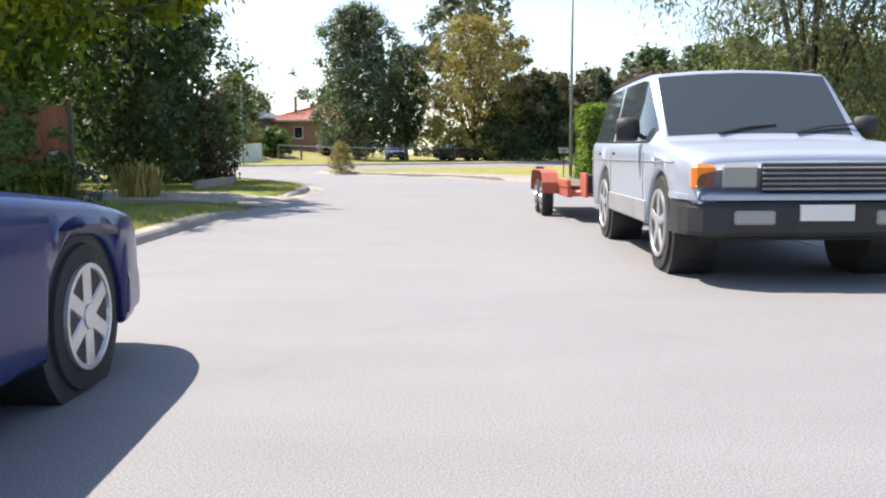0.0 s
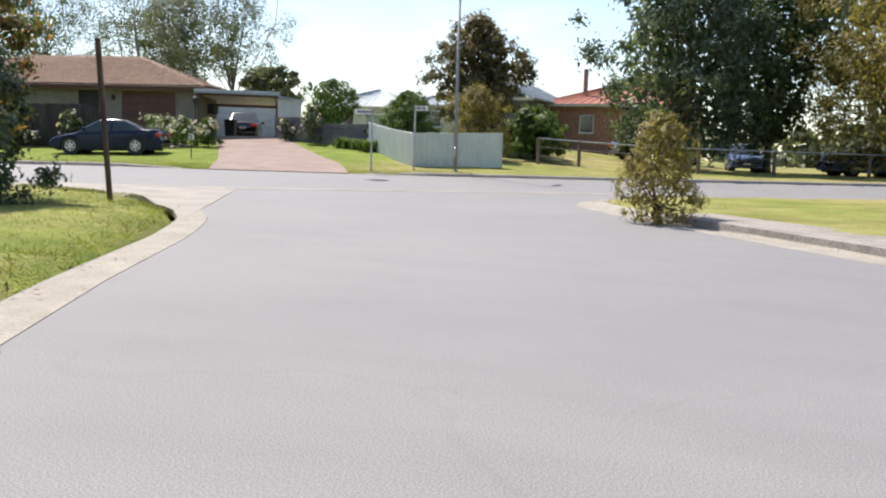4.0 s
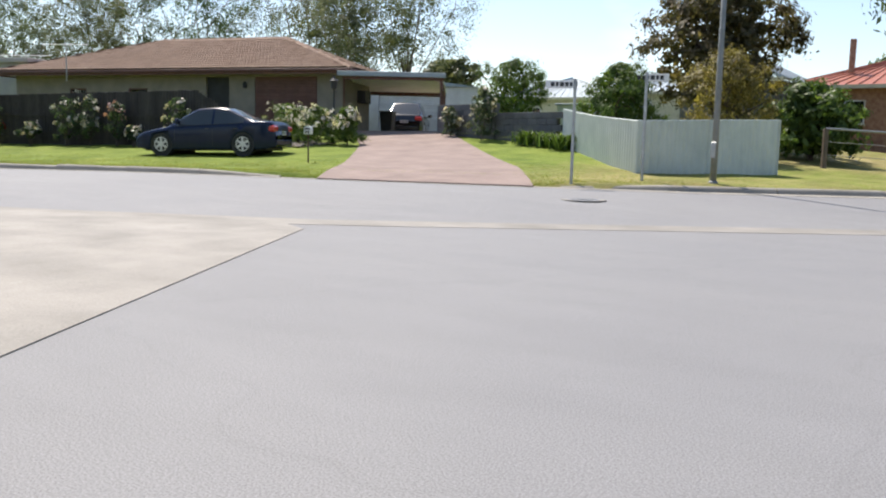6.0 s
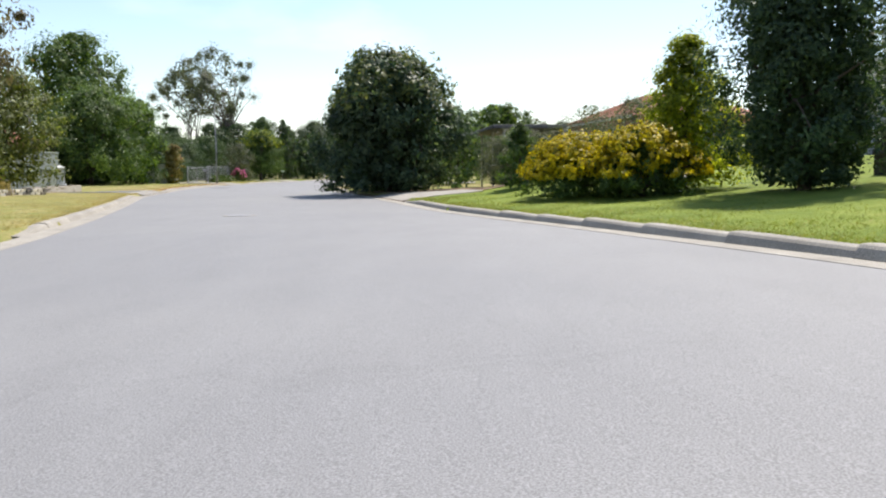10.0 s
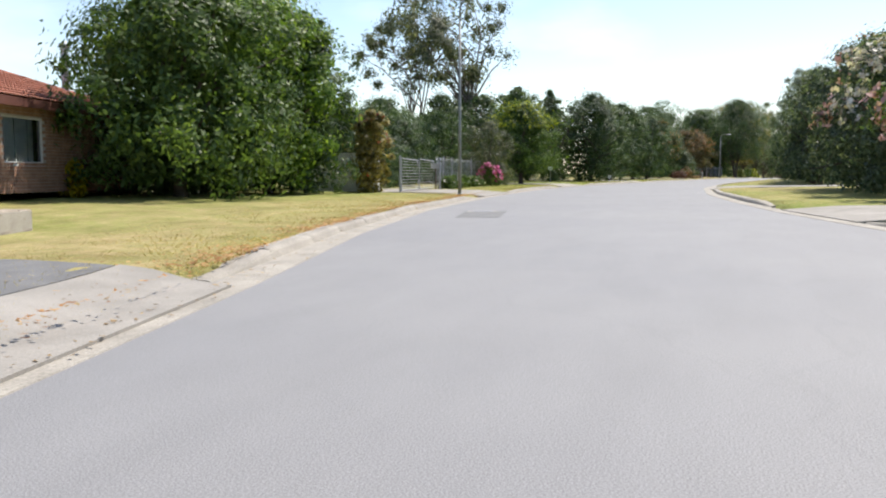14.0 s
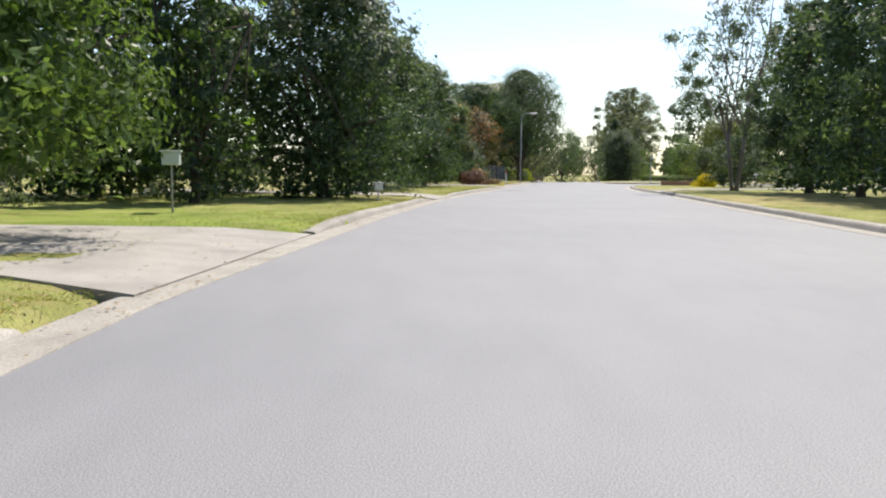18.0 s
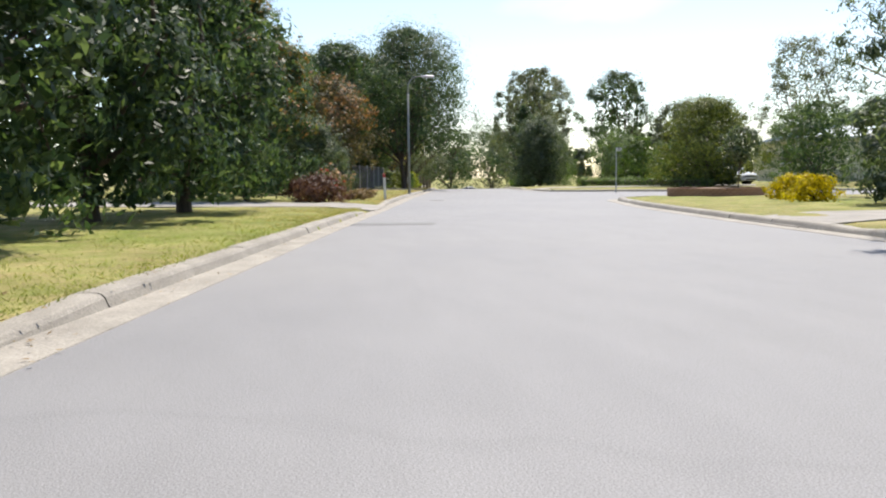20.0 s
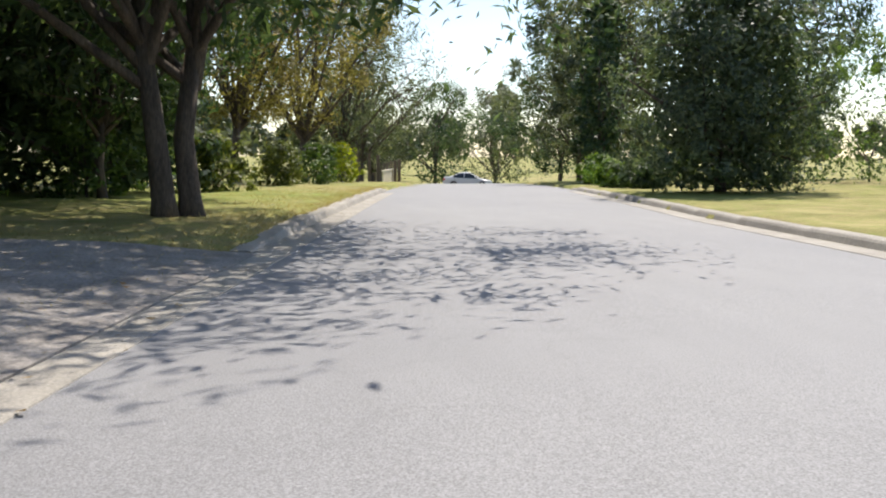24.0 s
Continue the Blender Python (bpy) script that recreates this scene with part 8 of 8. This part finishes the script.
for run, hgt in kerb_runs:
    # outline runs clockwise seen with the road inside; turn each line so that land lies to its left
    mid = len(run) // 2
    a, b = Vector(run[mid - 1]), Vector(run[mid])
    nrm = Vector((-(b - a).y, (b - a).x)).normalized() * 0.6
    probe = (a + b) / 2 + nrm
    if outline_distance(np.array([probe.x]), np.array([probe.y]))[0][0] < 0:
        run = list(reversed(run))
    kerb_line(kerb, run, hgt, 2.0 if hgt > 0.1 else 0.7 if hgt == 0.1 else 1.6)
gutter_vf = []
for ln in (LEFT_A[3:] + CORNER + LEFT_B[:22], RIGHT_B[2:] + SIDE[:4], SIDE[4:] + RIGHT_B2[:22], EAST[1:]):
    ln2 = list(ln)
    a, b = Vector(ln2[2]), Vector(ln2[3])
    nrm = Vector((-(b - a).y, (b - a).x)).normalized() * 0.6
    probe = (a + b) / 2 + nrm
    if outline_distance(np.array([probe.x]), np.array([probe.y]))[0][0] < 0:
        ln2.reverse()
    gutter_vf.append(gutter(ln2))
tagged(part("gutter", cat(*gutter_vf), M["kerb"]), "pale concrete gutter beside the kerb", "gutter", kind="structure")


def drape(name, left, right, mat, lift=0.02, n=14, m=8, label="", category="driveway"):
    """A sheet laid on the land between two lines."""
    def along(line, t):
        pts = [Vector(p) for p in line]
        ls = [0.0]
        for a, b in zip(pts, pts[1:]):
            ls.append(ls[-1] + (b - a).length)
        s = t * ls[-1]
        for i in range(len(pts) - 1):
            if s <= ls[i + 1] + 1e-9:
                return pts[i].lerp(pts[i + 1], (s - ls[i]) / max(ls[i + 1] - ls[i], 1e-9))
        return pts[-1]
    v = []
    for i in range(-1, n + 2):
        a, b = along(left, min(max(i, 0), n) / n), along(right, min(max(i, 0), n) / n)
        for k in range(-1, m + 2):
            p = a.lerp(b, min(max(k, 0), m) / m)
            d = outline_distance(np.array([p.x]), np.array([p.y]))[0][0]
            z = float(road_z(p.x, p.y)) if d <= 0 else float(lot_z(p.x, p.y, d))
            # the outermost ring turns down into the ground
            v.append((p.x, p.y, z + (lift if 0 <= i <= n and 0 <= k <= m else -0.08)))
    w = m + 3
    f = [(i * w + k, i * w + k + 1, (i + 1) * w + k + 1, (i + 1) * w + k) for i in range(n + 2) for k in range(m + 2)]
    return tagged(part(name, (v, f), mat), label, category, kind="structure")


drape("driveway", [(-19.9, 51.6), (-21.6, 54.5), (-25.4, 60), (-28.6, 63.6), (-35.6, 75.2)], [(-15.6, 52.8), (-17.6, 56), (-21.8, 61), (-25.4, 65.2), (-31.6, 76.0)], M["paver"], 0.03, 22, 10, "pinkish paved driveway sloping up to a carport")
drape("driveway_apron", [(-10.6, 38.0), (-12.2, 39.9), (-14.5, 41.4), (-18, 42.3), (-26, 41.7)], [(-10.9, 38.6), (-15.1, 46.0), (-16.5, 45.6), (-19, 44.6), (-27, 42.6)], M["concrete"], 0.008, 26, 8, "pale concrete apron at the street corner", "pavement")
drape("spoon_drain", [(-27, 42.5), (-18.5, 44.5), (-15.0, 46.1), (-6.9, 52.1)], [(-27, 43.0), (-18.6, 45.1), (-15.3, 46.6), (-7.2, 52.6)], M["concrete"], 0.005, 24, 2, "shallow concrete drain strip across the junction", "drain")
drape("driveway", [(-3.2, 15.4), (-5, 15.4), (-11, 14.8)], [(-3.2, 18.7), (-5, 18.7), (-11, 18.8)], M["concrete"], 0.02, 10, 5, "pale concrete driveway crossing the verge")
drape("driveway", [(3.7, 24.2), (6, 24.0), (14, 23.4)], [(3.3, 28.3), (5.6, 27.0), (14, 26.6)], M["concrete"], 0.02, 10, 5, "pale concrete driveway beside a tall hedge")
drape("driveway", [(-60.9, 30.45), (-60.6, 28), (-60.0, 23), (-59.8, 21.8)], [(-66.4, 29.15), (-66.8, 27.5), (-66.5, 24.2), (-66.4, 22.4)], M["patch"], 0.02, 14, 6, "dark asphalt driveway beside a stone wall")
drape("crossover", [(-60.6, 31.75), (-60.9, 30.5)], [(-66.1, 30.5), (-66.4, 29.2)], M["concrete"], 0.028, 3, 10, "concrete crossover with dead leaves at the kerb", "pavement")
drape("driveway", [(-91.3, 26.2), (-91.2, 24.6), (-90.9, 20)], [(-97.5, 25.9), (-96.8, 24.4), (-96.4, 20)], M["concrete"], 0.022, 8, 8, "pale concrete driveway in front of steel gates")
drape("driveway", [(-113.1, 25.7), (-113.6, 24.2), (-114.5, 14)], [(-119.4, 26.2), (-119.0, 24.6), (-118.4, 14)], M["concrete"], 0.022, 10, 8, "pale concrete driveway shaded by a domed tree")
drape("driveway", [(-136.0, 28.4), (-136.3, 27), (-137, 18)], [(-139.0, 29.0), (-139.2, 27.4), (-140, 18)], M["concrete"], 0.022, 8, 6, "concrete driveway between tall trees")
drape("driveway", [(-158.0, 32.7), (-158.3, 31.2), (-159, 22)], [(-161.6, 33.4), (-161.9, 31.8), (-163, 22)], M["concrete"], 0.022, 8, 6, "shaded concrete driveway beside plum coloured shrubs")
drape("driveway", [(-187.6, 38.6), (-187.8, 37), (-188.2, 35.2)], [(-193.4, 39.7), (-193.6, 38), (-194, 36.8)], M["gravel"], 0.02, 8, 6, "grey gravel driveway in deep tree shade")
drape("driveway", [(-190, 45.6), (-189.8, 47), (-186, 60)], [(-186.6, 45.1), (-186.2, 46.6), (-182.6, 58)], M["concrete"], 0.022, 10, 5, "pale concrete path crossing the dry verge")
drape("driveway", [(-112, 34.4), (-111.8, 36), (-111, 44)], [(-106, 34.4), (-106.2, 36), (-107, 44)], M["concrete"], 0.022, 8, 6, "pale concrete driveway between dark trees")
drape("driveway", [(-82, 35.9), (-82, 37.4), (-82, 46)], [(-77, 36.8), (-77, 38.4), (-77, 46)], M["concrete"], 0.022, 8, 6, "concrete driveway into flowering shrubs")
drape("driveway", [(-62, 40.4), (-61, 42), (-58, 50)], [(-50.4, 43.8), (-51, 46), (-52, 52)], M["earth"], 0.012, 10, 8, "bare leaf-strewn earth under a large bush", "ground")
drape("driveway", [(-56, 42.2), (-55.6, 43.4), (-54.5, 45.6)], [(-50.6, 43.8), (-50.6, 44.8), (-50.2, 46.4)], M["concrete"], 0.03, 10, 6, "pale driveway beside a golden hedge")
drape("driveway", [(-151, 39.4), (-150.6, 41), (-149, 52)], [(-148, 39.0), (-147.8, 40.6), (-146.4, 52)], M["concrete"], 0.022, 8, 5, "pale concrete driveway across the verge")
drape("bare_verge", [(3.1, 28.5), (1.9, 31.2), (0.3, 34.7), (-1.4, 37.0), (-5.1, 42.7)], [(4.2, 29.2), (3.2, 32.4), (1.6, 36.2), (-0.6, 38.2), (-4.3, 43.2)], M["gravel"], 0.012, 24, 3, "bare gravelly edge of the corner lawn", "ground")
drape("garden_bed", [(-176.5, 32.6), (-181, 34.0), (-186.2, 35.4)], [(-177, 31.0), (-181.6, 32.4), (-187, 34.0)], M["mulch"], 0.015, 12, 4, "bare red-brown mulch in front of a wire fence", "garden bed")
for n_, (cx, cy, w, d, rot) in enumerate([(-78.4, 29.4, 2.9, 0.95, 10), (-151.5, 32.4, 0.75, 1.75, -12), (-185.7, 39.4, 1.0, 0.75, -11)]):
    c, s = math.cos(radians(rot)), math.sin(radians(rot))
    pts = [(cx + a * c - b * s, cy + a * s + b * c) for a, b in ((-w / 2, -d / 2), (w / 2, -d / 2 * 0.9), (w / 2 * 0.96, d / 2), (-w / 2 * 1.03, d / 2 * 1.05))]
    tagged(part("road_patch", ([(x, y, float(road_z(x, y)) + z) for z in (0.004, -0.08) for x, y in pts], [(0, 1, 2, 3), (1, 0, 4, 5), (2, 1, 5, 6), (3, 2, 6, 7), (0, 3, 7, 4)]), M["patch"]), "darker asphalt repair patch in the road", "road patch", kind="structure")


def manhole(x, y, r=0.3):
    t = thing("manhole_cover", "round steel manhole cover with a concrete ring set in the asphalt", "manhole", pose(x, y, float(road_z(x, y)) + 0.004), "manhole covers")
    part("ring", lathe([(r + 0.07, -0.01), (r + 0.065, 0.003), (r, 0.003)], 28), M["concrete"], t)
    part("lid", cat(lathe([(r - 0.01, 0.0), (r - 0.015, 0.005)], 28), *[box(-0.18, 0.18, k * 0.065 - 0.012, k * 0.065 + 0.012, 0.004, 0.008) for k in range(-3, 4)]), M["cladding"], t)


for x, y in ((-13.9, 51.2), (-42.1, 41.0), (-79.6, 29.1), (-167.8, 36.05)):
    manhole(x, y)


# ---- litter, grass and distance ----
def blades(count, seed, places, name, label, mat, h=0.07, w=0.006):
    rng = np.random.default_rng(seed)
    p = places(rng, count)
    k = len(p)
    az = rng.uniform(0, 6.283, k)
    side = np.stack([np.cos(az), np.sin(az), np.zeros(k)], 1) * (w * rng.uniform(0.6, 1.5, k))[:, None]
    hh = h * rng.uniform(0.5, 1.6, k)
    tip = p + np.stack([rng.normal(0, 1.3, k) * hh, rng.normal(0, 1.3, k) * hh, hh], 1)
    v = np.stack([p - side, p + side, tip], 1).reshape(-1, 3)
    me = bpy.data.meshes.new(name)
    me.vertices.add(3 * k)
    me.vertices.foreach_set("co", v.astype(np.float32).ravel())
    me.loops.add(3 * k)
    me.loops.foreach_set("vertex_index", np.arange(3 * k))
    me.polygons.add(k)
    me.polygons.foreach_set("loop_start", np.arange(0, 3 * k, 3))
    me.update(calc_edges=True)
    me.materials.append(mat)
    return tagged(new(name, me), label, "grass", kind="stuff")


def beside(line, lo, hi, x_from=None, x_to=None):
    """Places on the land beside an outline stretch, lo to hi metres from the kerb."""
    pts = np.array([tuple(p) for p in resample(line, 0.5)])
    if x_from is not None:
        pts = pts[(pts[:, 0] >= min(x_from, x_to)) & (pts[:, 0] <= max(x_from, x_to))]

    def places(rng, count):
        q = pts[rng.integers(len(pts), size=count * 2)] + rng.uniform(-0.3, 0.3, (count * 2, 2))
        a = rng.uniform(0, 6.283, count * 2)
        r = lo + (hi - lo) * rng.uniform(0, 1, count * 2) ** 1.7
        q = q + np.stack([np.cos(a), np.sin(a)], 1) * r[:, None]
        d, _, _ = outline_distance(q[:, 0], q[:, 1])
        k = (d > 0.18) & (d < hi + 0.3)
        q, d = q[k][:count], d[k][:count]
        return np.column_stack([q, lot_z(q[:, 0], q[:, 1], d) - 0.005])
    return places


blades(36000, 5, beside(LEFT_A + CORNER, 0.1, 3.5), "grass_blades", "rough green grass along the corner verge", LEAF["blade"], 0.045, 0.005)
blades(55000, 6, beside(LEFT_B, 0.1, 4.0, -36, -112), "grass_blades", "dry yellow grass on the southern verge", LEAF["straw"], 0.03, 0.005)
blades(40000, 7, beside(LEFT_B, 0.1, 4.0, -96, -160), "grass_blades", "short green grass on the southern verge", LEAF["blade"], 0.03, 0.005)
blades(40000, 8, beside(LEFT_B, 0.1, 4.0, -150, -214), "grass_blades", "dry yellow grass on the western verge", LEAF["straw"], 0.03, 0.005)
blades(55000, 9, beside(RIGHT_B2, 0.1, 5.0, -50, -14), "grass_blades", "well-watered green lawn grass", LEAF["blade"], 0.03, 0.005)
blades(20000, 10, beside(RIGHT_B2 + EAST[:12], 0.1, 4.0), "grass_blades", "dry grass along the northern verges", LEAF["straw"], 0.03, 0.005)


def litter(count, seed, line, lo, hi, name, label, x_from=None, x_to=None, size=0.024):
    rng = np.random.default_rng(seed)
    pts = np.array([tuple(p) for p in resample(line, 0.4)])
    if x_from is not None:
        pts = pts[(pts[:, 0] >= min(x_from, x_to)) & (pts[:, 0] <= max(x_from, x_to))]
    heap = rng.uniform(0, 1, len(pts)) ** 4 + 0.02
    q = pts[rng.choice(len(pts), count, p=heap / heap.sum())] + rng.normal(0, 0.22, (count, 2))
    a, r = rng.uniform(0, 6.283, count), rng.uniform(lo, hi, count)
    q = q + np.stack([np.cos(a), np.sin(a)], 1) * r[:, None]
    d, _, _ = outline_distance(q[:, 0], q[:, 1])
    ok = d > (0.2 if hi > 1.0 else 0.12 if count > 5000 else -0.42)
    q, d, count = q[ok], d[ok], int(ok.sum())
    z = np.where(d > 0.17, lot_z(q[:, 0], q[:, 1], d), np.where(d > 0, road_z(q[:, 0], q[:, 1]) + 0.14, road_z(q[:, 0], q[:, 1]) + 0.012))
    c = np.column_stack([q, z + rng.uniform(0.008, 0.03, count)])
    ob = new(name, leaf_mesh(name, c, np.tile([0, 0, 3.0], (count, 1)), size, LEAF["dry"], rng, 0.5))
    return tagged(ob, label, "leaf litter", kind="stuff")


litter(1600, 21, LEFT_B, 0.0, 0.5, "leaf_litter", "dead brown leaves heaped in the gutter", -60, -130)
litter(700, 22, LEFT_A, 0.0, 0.5, "leaf_litter", "dead leaves along the corner kerb")
litter(700, 23, LEFT_B, 0.0, 0.6, "leaf_litter", "dead leaves along the western gutter", -130, -205)
def rust_verge():
    ob = litter(9000, 31, LEFT_B, 0.0, 0.75, "leaf_litter", "thick drift of rusty fallen leaves on the verge", -64, -92, 0.03)
    ob.data.materials[0] = LEAF["rust"]


rust_verge()
litter(2200, 24, LEFT_B, 0.3, 5.0, "leaf_litter", "fallen leaves scattered on the lawns", -60, -205)
litter(500, 25, RIGHT_B2, 0.0, 3.0, "leaf_litter", "fallen leaves under the big bush", -66, -48)


def hill():
    rng = np.random.default_rng(3)
    n, v, f = 40, [], []
    for j in range(n + 1):
        for i in range(n + 1):
            a, b = 2 * i / n - 1, 2 * j / n - 1
            h = 165 * max(0.0, 1 - a * a) ** 1.3 * max(0.0, 1 - b * b) ** 1.3 * (1 + 0.16 * math.sin(5 * a + 2) + 0.1 * math.sin(9 * a + 4 * b))
            v.append((572 + 620 * a, 1500 + 420 * b, h + rng.uniform(0, 4) - 6))
    for j in range(n):
        for i in range(n):
            q = j * (n + 1) + i
            f.append((q, q + 1, q + n + 2, q + n + 1))
    tagged(part("hill", (v, f), M["hill"], smooth=True), "distant wooded hill behind the suburb", "hill", kind="structure")


hill()


def far_woods():
    rng = np.random.default_rng(77)
    c, n, s = [], [], []
    for k in range(230):
        a = rng.uniform(0, 6.283)
        d = rng.uniform(95, 190)
        x, y = -100 + (d + 115) * math.cos(a), 40 + (d + 20) * math.sin(a)
        r, h = rng.uniform(4, 8), rng.uniform(5, 11)
        cc, nn, ss, _ = foliage(r, 0.2, h, "bush", 260, 0.75, rng, 26, 0.28, 0.25, 0.25)
        c.append(cc + np.array([x, y, 0.2]))
        n.append(nn)
        s.append(ss)
    ob = new("far_woods", leaf_mesh("far_woods", np.concatenate(c), np.concatenate(n), np.concatenate(s), LEAF["gum"], rng, 0.6))
    tagged(ob, "distant belt of suburban trees", "trees", kind="stuff")


far_woods()
